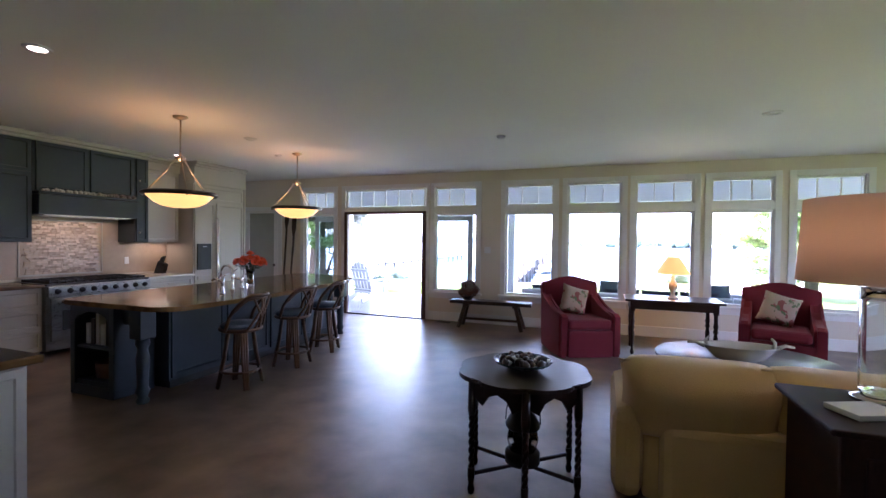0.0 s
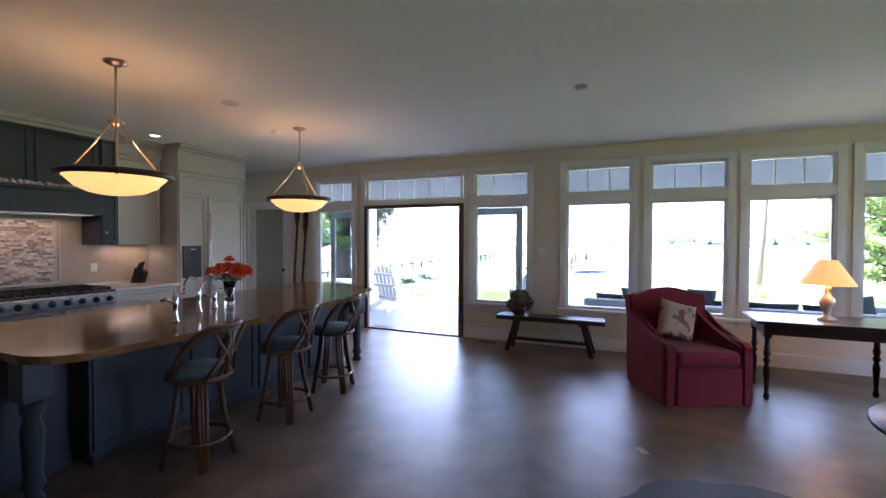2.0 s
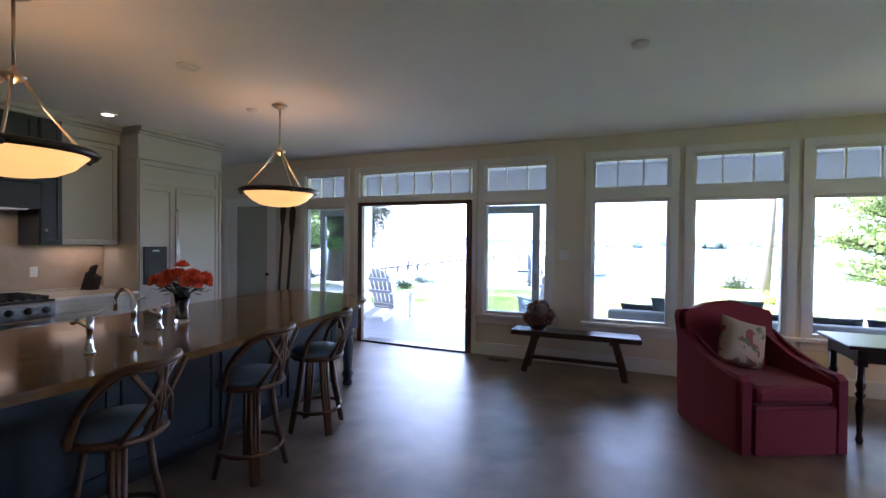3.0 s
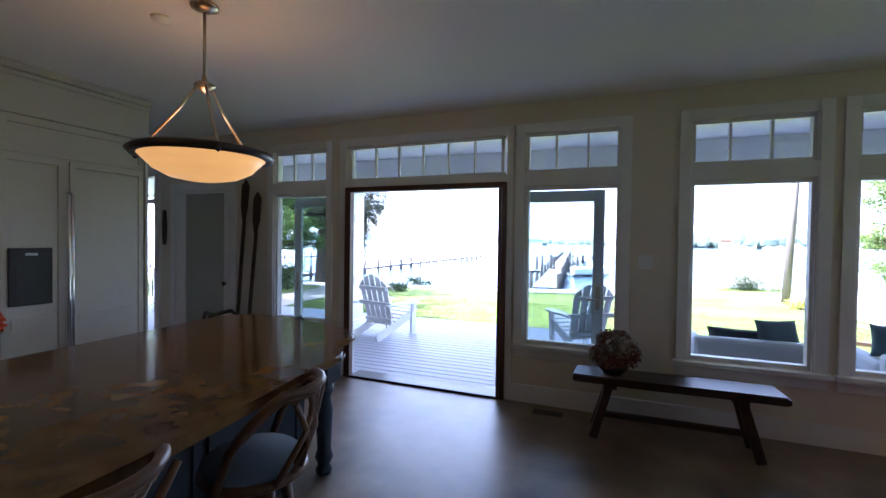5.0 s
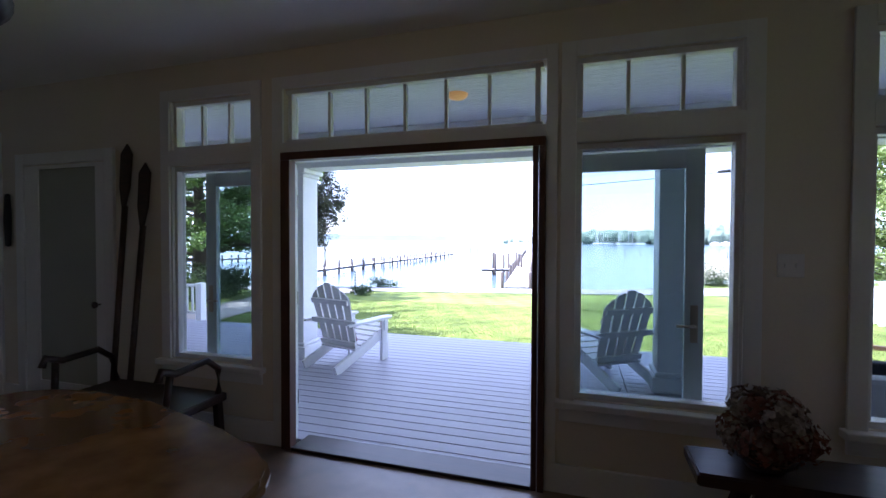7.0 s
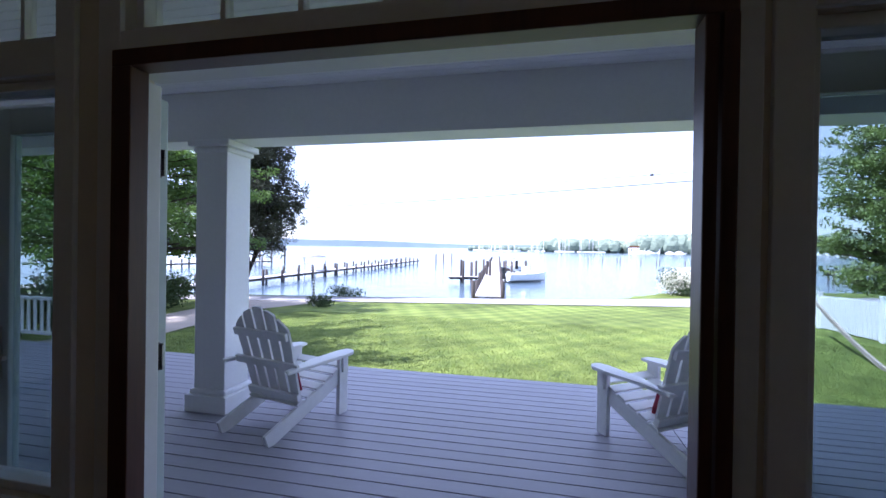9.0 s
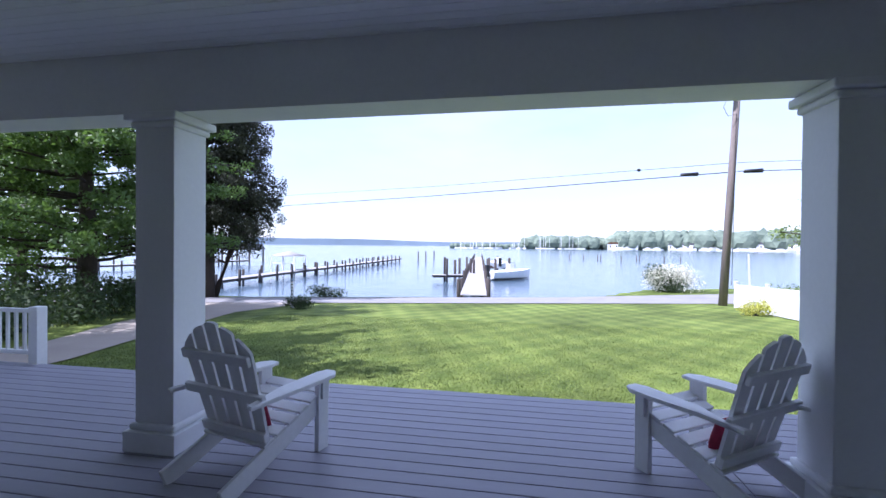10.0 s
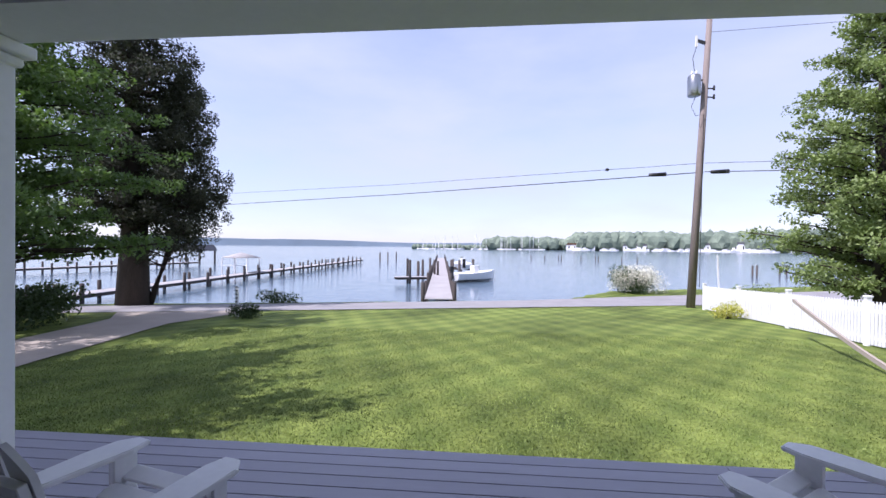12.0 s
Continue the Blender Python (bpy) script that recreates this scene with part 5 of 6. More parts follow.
def column(x):
    c = thing("porch_column", "square white painted porch column with moulded base", "column", (x, (BY0 + BY1) / 2, DZ), group="porch columns", kind="structure")
    part("shaft", box(B(), -0.16, 0.16, -0.165, 0.165, 0.20, BZ - DZ - 0.02, 0.006), M_PORCH, c)
    b = B()
    box(b, -0.215, 0.215, -0.22, 0.22, 0.0, 0.15, 0.006)
    box(b, -0.19, 0.19, -0.195, 0.195, 0.15, 0.20, 0.018)
    part("base", b, M_PORCH, c)
    b = B()
    box(b, -0.185, 0.185, -0.19, 0.19, BZ - DZ - 0.11, BZ - DZ - 0.06, 0.02)
    box(b, -0.215, 0.215, -0.22, 0.22, BZ - DZ - 0.06, BZ - DZ - 0.002, 0.012)
    part("capital", b, M_PORCH, c)
    return c


for x in COLS:
    column(x)
setting("porch_beam", box(B(), -12.5, 9.5, BY0, BY1, BZ, PC - 0.002), M_PORCH, "white painted porch beam", "beam")
b = B()
k = 0
y = WO + 0.001
while y < 11.5:
    box(b, -12.5, 9.5, y, min(y + 0.083, 11.5), PC, PC + 0.012)
    box(b, -12.5, 9.5, y + 0.083, y + 0.088, PC + 0.004, PC + 0.012)
    y += 0.088
setting("ceiling_porch", b, M_PORCHC, "pale beadboard porch ceiling", "ceiling")
b = B()
box(b, -12.6, 9.6, 8.4, 11.5, PC + 0.014, PC + 0.2)
setting("roof", b, M_ROOF, "grey shingled porch roof", "roof")
setting("eave_trim", box(B(), -12.6, 9.6, 11.501, 11.53, PC - 0.02, PC + 0.22), M_PORCH, "white eave board", "trim")
b = B()
box(b, -9.38, 6.78, -2.68, 8.4, CEIL + 0.125, CEIL + 0.3)
setting("roof_main", b, M_ROOF, "grey roof over the house", "roof")
b = B()
for x0, x1 in ((-12.5, -9.385), (6.785, 9.5)):
    box(b, x0, x1, WY, WO, -0.5, PC)
setting("wall_outer", b, M_SIDING, "grey house siding", "wall")
b = B()
lathe(b, [(0.0, -0.05), (0.07, -0.04), (0.10, -0.01), (0.10, -0.001), (0.0, -0.001)], 20)
solo("porch_light", b, M_SHADE, "small lit porch ceiling light", "ceiling light", (-3.08, 9.75, PC))


def adirondack(at, rz):
    c = thing("adirondack_chair", "white painted wooden Adirondack chair on the deck", "chair", at, rz, group="deck chairs")
    for s in (-1, 1):
        x = s * 0.265
        part("front_leg", box(B(), x - 0.02 + s * 0.02, x + 0.02 + s * 0.02, 0.36, 0.47, 0.0, 0.535, 0.004), M_ADIR, c)
        part("stringer", bar(B(), (x, 0.46, 0.36), (x, -0.42, 0.035), 0.032, 0.12, 0.004), M_ADIR, c)
        b = B()
        prism(b, [(x + s * 0.10 - 0.035, -0.30), (x + s * 0.10 + 0.02, -0.32), (x + s * 0.125, 0.30), (x + s * 0.12, 0.45), (x + s * 0.06, 0.525), (x - s * 0.02, 0.52), (x - s * 0.045, 0.42), (x - s * 0.02, 0.05)], 0.536, 0.562, 0.006)
        part("arm", b, M_ADIR, c)
        part("bracket", bar(B(), (x + s * 0.045, 0.42, 0.52), (x + s * 0.045, 0.42, 0.38), 0.025, 0.07, 0.003, up=(0, 1, 0)), M_ADIR, c)
    for k in range(6):
        y = 0.44 - k * 0.105
        z = 0.405 + (y - 0.46) * 0.369
        part("seat_slat", bar(B(), (-0.285, y, z + 0.035), (0.285, y, z + 0.035), 0.085, 0.02, 0.004, up=(0, -0.35, 1)), M_ADIR, c)
    d = Vector((0, -0.27, 0.96)).normalized()
    base = Vector((0, -0.06, 0.20))
    for k in range(5):
        u = (k - 2) * 0.112
        length = (0.72, 0.81, 0.85, 0.81, 0.72)[k]
        b = B()
        w0, w1 = 0.044, 0.052
        pts = [(u - w0, 0), (u + w0, 0), (u * 1.12 + w1, length * 0.8)]
        steps = 6
        for q in range(steps + 1):
            a = math.pi * q / steps
            slope = (0.048, 0.020, 0.0, -0.020, -0.048)[k]
            pts.append((u * 1.12 + w1 * math.cos(a), length + 0.014 * math.sin(a) + slope * math.cos(a)))
        pts.append((u * 1.12 - w1, length * 0.8))
        prism(b, pts, -0.010, 0.010)
        sl = part("back_slat", b, M_ADIR, c)
        sl.matrix_basis = Matrix(((1, 0, 0, 0), (0, d.y, d.z, base.y), (0, d.z, -d.y, base.z), (0, 0, 0, 1)))
    for h, w in ((0.10, 0.29), (0.38, 0.36), (0.64, 0.30)):
        p = base + d * h + Vector((0, -0.028, -0.012))
        part("back_rail", bar(B(), (-w, p.y, p.z), (w, p.y, p.z), 0.03, 0.065, 0.004, up=d), M_ADIR, c)
    return c


ad = adirondack((-4.76, 10.62, DZ), -15)
copy_thing(ad, pose(-1.62, 10.90, DZ, 0, 0, 36))
for at, rz in (((-4.755, 10.63, DZ + 0.375), -15), ((-1.625, 10.905, DZ + 0.375), 36)):
    b = B()
    pillow(b, 0.36, 0.22, 0.08, pose(0, 0.0, 0, 17, 0, 0))
    solo("cushion", b, M_REDC, "small red patterned cushion on the deck chair", "cushion", at, rz, group="deck chair cushions")


def wicker_sofa(x0, x1, y0, y1, back, label):
    """A low wicker seat; back: the side (x or y sign) that carries the backrest."""
    s = thing("wicker_sofa", label, "outdoor sofa", group="porch seating")
    part("base", box(B(), x0, x1, y0, y1, DZ + 0.06, DZ + 0.34, 0.03), M_WICKER, s)
    for x in (x0 + 0.05, x1 - 0.05):
        for y in (y0 + 0.05, y1 - 0.05):
            part("foot", box(B(), x - 0.03, x + 0.03, y - 0.03, y + 0.03, DZ, DZ + 0.07), M_BLACK, s)
    if back == "y":
        part("backrest", box(B(), x0, x1, y0, y0 + 0.14, DZ + 0.34, DZ + 0.66, 0.04), M_WICKER, s)
        for x in (x0, x1 - 0.14):
            part("arm", box(B(), x, x + 0.14, y0 + 0.14, y1, DZ + 0.34, DZ + 0.58, 0.04), M_WICKER, s)
        n = max(1, round((x1 - x0 - 0.3) / 0.7))
        w = (x1 - x0 - 0.3) / n
        for k in range(n):
            part("seat_cushion", box(B(), x0 + 0.15 + k * w, x0 + 0.14 + (k + 1) * w, y0 + 0.15, y1 + 0.02, DZ + 0.341, DZ + 0.47, 0.04), M_NAVY, s)
            b = B()
            pillow(b, w * 0.98, 0.34, 0.20, pose(x0 + 0.15 + (k + 0.5) * w, y0 + 0.26, DZ + 0.56, -12, 0, 0))
            part("back_cushion", b, M_NAVY, s)
    else:
        part("backrest", box(B(), x1 - 0.14, x1, y0, y1, DZ + 0.34, DZ + 0.66, 0.04), M_WICKER, s)
        for y in (y0, y1 - 0.14):
            part("arm", box(B(), x0, x1 - 0.14, y, y + 0.14, DZ + 0.34, DZ + 0.60, 0.04), M_WICKER, s)
        part("seat_cushion", box(B(), x0, x1 - 0.15, y0 + 0.15, y1 - 0.15, DZ + 0.341, DZ + 0.47, 0.04), M_NAVY, s)
        b = B()
        pillow(b, 0.6, 0.4, 0.18, pose(x1 - 0.26, (y0 + y1) / 2, DZ + 0.62, -12, 0, 90))
        part("back_cushion", b, M_NAVY, s)
    return s


wicker_sofa(0.95, 3.15, 9.05, 9.85, "y", "grey wicker sofa with navy cushions on the porch")
wicker_sofa(-0.45, 0.62, 9.25, 10.05, "y", "grey wicker porch chair with navy cushions")
wicker_sofa(3.3, 4.35, 9.7, 10.6, "x", "grey wicker porch armchair with navy cushions")
for at, rz in (((0.30, 9.45, DZ + 0.70), 20), ((1.2, 9.42, DZ + 0.72), -15), ((3.0, 9.42, DZ + 0.72), 10)):
    b = B()
    pillow(b, 0.40, 0.30, 0.13, pose(0, 0, 0, -20, 0, 0))
    solo("cushion", b, M_TEAL, "dark blue-grey cushion on the wicker sofa", "cushion", at, rz, group="porch cushions")

# side porch rail and a dark chair seen through the passage
rl = thing("porch_railing", "white porch railing with square balusters", "railing", (0, 0, 0))
part("post", box(B(), -8.93, -8.80, 12.36, 12.49, -0.4, 0.66, 0.008), M_FENCE, rl)
part("handrail", box(B(), -12.4, -8.93, 12.39, 12.45, 0.58, 0.63, 0.004), M_FENCE, rl)
part("bottom_rail", box(B(), -12.4, -8.93, 12.395, 12.445, 0.06, 0.11, 0.004), M_FENCE, rl)
for k in range(26):
    x = -9.06 - k * 0.13
    part("baluster", box(B(), x - 0.015, x + 0.015, 12.405, 12.435, 0.11, 0.58), M_FENCE, rl)
r2 = thing("porch_railing", "white porch railing at the deck end", "railing", (0, 0, 0))
for z in (0.12, 0.78):
    part("handrail" if z > 0.5 else "bottom_rail", box(B(), -12.2, -10.5, 10.97, 11.03, z, z + 0.05, 0.004), M_FENCE, r2)
for k in range(13):
    part("baluster", box(B(), -12.1 + k * 0.125, -12.07 + k * 0.125, 10.985, 11.015, 0.17, 0.78), M_FENCE, r2)
dc = thing("porch_chair", "black metal porch chair", "chair", (-8.9, 10.0, DZ), 60)
part("seat", box(B(), -0.25, 0.25, -0.25, 0.25, 0.40, 0.44, 0.01), M_BLACK, dc)
part("backrest", box(B(), -0.25, 0.25, 0.22, 0.26, 0.45, 0.90, 0.01), M_BLACK, dc)
for x in (-0.22, 0.22):
    for y in (-0.22, 0.22):
        part("leg", tube(B(), [(x, y, 0.4), (x * 1.1, y * 1.1, 0.0)], 0.014, 8), M_BLACK, dc)
    part("arm", tube(B(), [(x * 1.15, -0.22, 0.42), (x * 1.15, -0.2, 0.64), (x * 1.15, 0.22, 0.66)], 0.014, 8), M_BLACK, dc)

# ---- ground, road, water ----
def shore(x, y):
    """Distance down to the bay: the lane and the bank run aslant to the house."""
    return y - 0.38 * (max(-40.0, min(30.0, x)) + 3.0)


def gz(x, y):
    """Height of the land."""
    if y < 12.4 and x > -30:
        return -0.34
    top = -0.34 - 0.0515 * max(0.0, min(y, 33.0) - 12.4)
    s, edge = shore(x, y), 32.4 + 3.8 * max(0.0, min(1.0, (x - 1.0) / 4.0))
    if s < 27.0:
        top += 0.02 * noise.noise(Vector((x * 0.25, y * 0.25, 0)))
    return max(-3.2, top - max(0.0, s - edge) * 0.7)


b = B()
xs = [-3000, -800, -200, -80] + [-40 + 1.0 * k for k in range(81)] + [80, 200, 800, 3000]
ys = [-3000, -500, -60, -10, 5] + [12 + 0.5 * k for k in range(84)] + [56, 60, 200, 3000]
grid = [[b.verts.new((x, y, gz(x, y))) for x in xs] for y in ys]
for j in range(len(ys) - 1):
    for i in range(len(xs) - 1):
        f = b.faces.new((grid[j][i], grid[j][i + 1], grid[j + 1][i + 1], grid[j + 1][i]))
        f.smooth = True
setting("ground", b, M_LAWN, "mown green lawn running down to the water", "lawn")
b = B()
vs = [b.verts.new(p) for p in ((-3000, -3000, -2.0), (3000, -3000, -2.0), (3000, 3000, -2.0), (-3000, 3000, -2.0))]
b.faces.new(vs)
setting("water", b, M_WATER, "calm pale blue bay water", "water")


def ribbon(name, left, right, material, lift, label, category):
    b = B()
    n = 24
    rows = []
    for k in range(len(left) - 1):
        for q in range(n):
            t = q / n
            rows.append([(1 - t) * Vector(s[k]) + t * Vector(s[k + 1]) for s in (left, right)])
    rows.append([Vector(left[-1]), Vector(right[-1])])
    vs = []
    for l, r in rows:
        vs.append([b.verts.new((p.x, p.y, gz(p.x, p.y) + lift)) for p in (l, l.lerp(r, 0.33), l.lerp(r, 0.67), r)])
    for a, c in zip(vs, vs[1:]):
        for i in range(3):
            b.faces.new((a[i], a[i + 1], c[i + 1], c[i]))
    return setting(name, b, material, label, category)


def slant(x, d):
    return (x, d + 0.38 * (x + 3.0))


ribbon("road", [slant(x, 27.9) for x in (-40, -20, -9, 0, 6, 14, 30)], [slant(x, d) for x, d in ((-40, 30.6), (-20, 30.7), (-9, 31.4), (0, 32.2), (6, 32.5), (14, 32.6), (30, 32.6))], M_ROAD, 0.03, "narrow grey lane along the shore", "road")
ribbon("pavement", [(-11.3, 11.5), (-11.8, 14.7), (-13.05, 17.5), (-13.7, 19.5), (-14.4, 21.5), (-15.6, 23.1)], [(-9.7, 11.5), (-10.0, 13.8), (-10.75, 16.1), (-11.3, 18.4), (-12.0, 20.8), (-11.5, 24.7)], M_WALK, 0.022, "pale concrete walk beside the lawn", "walk")


# ---- plants ----
def leaf_cloud(b, centre, size, count, leaf, rng, flat=0.0, squash=(1, 1, 1)):
    c = Vector(centre)
    for k in range(count):
        v = Vector((rng.gauss(0, 1), rng.gauss(0, 1), rng.gauss(0, 1))).normalized() * rng.random() ** 0.45
        p = c + Vector((v.x * squash[0], v.y * squash[1], v.z * squash[2])) * size
        nrm = Vector((rng.gauss(0, 1), rng.gauss(0, 1), rng.gauss(0, 1) + flat * 2)).normalized()
        s = nrm.orthogonal().normalized()
        s.rotate(Matrix.Rotation(rng.uniform(0, 6.28), 3, nrm))
        u = nrm.cross(s)
        k1 = leaf * rng.uniform(0.6, 1.3)
        b.faces.new([b.verts.new(q) for q in (p + s * k1, p + u * k1 * 0.5, p - s * k1, p - u * k1 * 0.5)])


def limb(b, a, c, r, rng, seg=6):
    a, c = Vector(a), Vector(c)
    pts = []
    for k in range(6):
        t = k / 5
        pts.append(a.lerp(c, t) + Vector((rng.uniform(-1, 1), rng.uniform(-1, 1), rng.uniform(-0.5, 0.5))) * 0.05 * (c - a).length * math.sin(math.pi * t))
    tube(b, pts, r, seg, 0.35)


def tree(name, label, at, height, trunk_r, material, rng_seed, kind, reach, leaf=0.09, density=1.0, low=0.22, lean=0.0):
    rng = random.Random(rng_seed)
    t = thing(name, label, "tree", at)
    tb, cb = B(), B()
    tube(tb, [(0, 0, -0.15), (0.05 + lean * 0.6, 0.03, height * 0.25), (lean - 0.06, 0.05, height * 0.55), (lean + 0.05, 0, height * 0.95)], trunk_r, 10, 0.18)
    levels = int(height / 0.42)
    for k in range(levels):
        f = low + (1 - low) * k / levels
        z = height * f
        if kind == "cedar":
            r = reach * (1 - f) ** 0.55 * (0.8 + 0.4 * rng.random()) * (1.0 if f > 0.3 else 0.75)
            n = 6
        elif kind == "fir":
            r = reach * (1.0 - f) ** 0.85 * (0.62 + 0.55 * rng.random())
            n = 8
        elif kind == "pine":
            r = reach * (1.0 - 0.62 * f) * (0.6 + 0.6 * rng.random())
            n = 7
        else:
            r = reach * math.sin(math.pi * (0.18 + 0.78 * (f - low) / (1 - low))) * (0.65 + 0.5 * rng.random())
            n = 6
        a0 = rng.uniform(0, 6.28)
        for j in range(n):
            a = a0 + 6.28 * j / n + rng.uniform(-0.4, 0.4)
            z = height * f + rng.uniform(-0.5, 0.5)
            off = lean * min(1.0, f * 2.4)
            rr = r * rng.uniform(0.65, 1.1)
            tip = Vector((off + rr * math.cos(a), rr * math.sin(a), z + rr * (0.30 if kind == "cedar" else 0.06 if kind == "pine" else 0.16 if kind == "fir" else 0.25)))
            limb(tb, (off, 0, z - 0.1), tip, trunk_r * 0.22 * (1.1 - f), rng, 5)
            clumps = max(2, int(rr / 0.45))
            for c in range(clumps):
                s = (0.12 if kind == "fir" else 0.3) + (0.88 if kind == "fir" else 0.7) * (c + 1) / clumps
                p = Vector((off, 0, z)).lerp(tip, s) + Vector((rng.uniform(-0.2, 0.2), rng.uniform(-0.2, 0.2), rng.uniform(-0.12, 0.2)))
                if kind in ("pine", "fir"):
                    leaf_cloud(cb, p, rng.uniform(0.28, 0.50), int(38 * density), leaf, rng, 0.35, (1, 1, 0.62))
                elif kind == "cedar":
                    leaf_cloud(cb, p, rng.uniform(0.28, 0.44), int(52 * density), leaf, rng, 0.0, (0.8, 0.8, 1.25))
                else:
                    leaf_cloud(cb, p, rng.uniform(0.38, 0.60), int(50 * density), leaf, rng, 0.4, (1, 1, 0.6))
    part("trunk", tb, M_BARK, t)
    part("crown", cb, material, t)
    return t


tree("conifer_tree", "tall open conifer with a thick dark trunk on the shore", (-17.3, 25.8, -1.05), 13.5, 0.62, M_CEDAR, 11, "pine", 3.6, 0.06, 2.0, 0.26)
tree("cedar_tree", "dense dark cedar tree with a ragged spire on the shore", (-17.0, 26.2, -1.1), 9.3, 0.2, M_CEDAR, 12, "cedar", 2.3, 0.055, 2.6, 0.22, 1.5)
tree("shade_tree", "broad green shade tree spreading over the walk", (-15.6, 18.9, -0.65), 9.0, 0.30, M_LEAF, 13, "pine", 5.6, 0.07, 2.0, 0.20)
tree("shade_tree", "green shade tree overhanging the walk", (-13.8, 11.6, -0.35), 8.8, 0.26, M_LEAF, 17, "broad", 4.4, 0.09, 1.2, 0.42)
tree("shade_tree", "green shade tree behind the hedge", (-25.0, 24.0, -0.9), 8.2, 0.28, M_LEAF, 18, "broad", 3.8, 0.12, 0.8, 0.26)
tree("pine_tree", "light green pine tree behind the white fence", (9.9, 25.0, -1.0), 12.0, 0.28, M_PINE, 14, "fir", 4.4, 0.07, 2.2, 0.10)
tree("pine_tree", "light green pine tree beside the fence", (14.5, 22.0, -0.8), 10.0, 0.26, M_PINE, 15, "fir", 3.8, 0.09, 1.0, 0.10)


def shrub(name, label, at, size, count, leaf, material, seed, squash, blossom=0):
    rng = random.Random(seed)
    s = thing(name, label, "shrub", at)
    b = B()
    for k in range(12):
        o = Vector((rng.uniform(-0.6, 0.6) * squash[0], rng.uniform(-0.6, 0.6) * squash[1], rng.uniform(0.2, 0.75) * squash[2])) * size
        leaf_cloud(b, o, size * 0.48, count // 12, leaf, rng, 0.2, (1, 1, 0.8))
    part("foliage", b, material, s)
    b = B()
    for k in range(6):
        limb(b, (0, 0, -0.1), (rng.uniform(-0.5, 0.5) * size, rng.uniform(-0.4, 0.4) * size, size * 0.6), 0.02, rng, 5)
    part("stems", b, M_BARK, s)
    if blossom:
        b = B()
        for k in range(26):
            o = Vector((rng.uniform(-0.65, 0.65) * squash[0], rng.uniform(-0.65, 0.65) * squash[1], rng.uniform(0.3, 0.85) * squash[2])) * size
            leaf_cloud(b, o, size * 0.42, blossom // 26, leaf * 0.8, rng, 0.2, (1, 1, 0.8))
        part("blossoms", b, M_FLOWER, s)
    return s


shrub("flowering_shrub", "rounded shrub covered in white blossom by the lane", (6.6, 38.4, -1.5), 1.75, 5200, 0.06, M_SHRUB, 21, (1.1, 0.8, 1.0), 7000)
shrub("round_shrub", "small round green shrub at the lawn edge", (-10.85, 22.7, -0.9), 0.52, 1500, 0.035, M_SHRUB, 22, (1.0, 0.9, 0.9))
shrub("yellow_shrub", "small yellow-green shrub at the fence", (5.55, 25.9, -1.05), 0.62, 1200, 0.04, M_YBUSH, 23, (1.1, 0.9, 1.0))
shrub("green_shrub", "low green shrub behind the fence", (8.6, 30.0, -1.3), 1.2, 1600, 0.06, M_PINE, 24, (1.2, 0.8, 1.0))
shrub("shore_weeds", "low green weeds at the water edge", (-12.6, 28.6, -1.2), 0.9, 1400, 0.05, M_SHRUB, 25, (1.6, 0.5, 0.5))
for k, (x, y, s) in enumerate(((-13.4, 15.2, 1.2), (-14.4, 17.3, 1.35), (-15.2, 19.4, 1.3), (-16.6, 21.4, 1.3), (-16.9, 18.2, 1.6), (-12.9, 13.2, 1.0))):
    shrub("hedge_shrub", "dark leafy shrub beside the walk", (x, y, gz(x, y) - 0.05), s, 2200, 0.065, M_SHRUB, 30 + k, (1.0, 1.0, 0.85))

# ---- utility pole and wires ----
pl = thing("utility_pole", "weathered wooden utility pole with a grey transformer", "utility pole", (6.35, 30.55, -1.3))
part("pole", tube(B(), [(0, 0, -0.2), (0.33, 0, 6.6), (0.70, 0, 13.6)], 0.19, 14, 0.62), M_WOODG, pl)
tf = part("transformer", lathe(B(), [(0.0, 0.0), (0.26, 0.0), (0.28, 0.04), (0.28, 0.86), (0.24, 0.94), (0.0, 0.97)], 20), M_STEEL, pl, "grey metal transformer can")
tf.matrix_basis = pose(0.0, -0.1, 9.75)
for x in (-0.1, 0.1):
    part("bushing", lathe(B(), [(0.03, 0), (0.05, 0.04), (0.03, 0.08), (0.05, 0.12), (0.02, 0.2), (0.0, 0.21)], 10), M_PAPER, tf).matrix_basis = pose(x, 0, 0.96)
for z in (9.95, 10.5):
    part("bracket", bar(B(), (0.15, -0.05, z), (0.55, 0, z), 0.05, 0.07), M_IRON, pl)
for z in (9.75, 10.15):
    part("insulator_arm", bar(B(), (0.45, 0, z), (0.95, 0, z - 0.05), 0.05, 0.05), M_IRON, pl)
    part("insulator", lathe(B(), [(0.03, -0.12), (0.06, -0.07), (0.03, -0.02), (0.06, 0.03), (0.02, 0.12)], 10, (0.92, 0, z)), M_IRON, pl)
part("cutout", bar(B(), (0.10, 0, 12.35), (0.52, 0, 12.2), 0.06, 0.14), M_IRON, pl)
part("cutout", bar(B(), (0.12, 0, 12.05), (0.12, 0, 12.55), 0.08, 0.08, 0.0, (0, 1, 0)), M_PAPER, pl)
part("top_wire", tube(B(), [(0.12, 0, 12.05), (-0.05, -0.05, 11.5), (0.02, -0.08, 10.9)], 0.014, 5), M_IRON, pl)
part("ground_wire", tube(B(), [(0.0, -0.25, 9.7), (-0.2, -0.3, 9.2), (0.0, -0.28, 8.8), (0.38, -0.22, 8.9), (0.30, -0.2, 1.0)], 0.014, 5), M_IRON, pl)
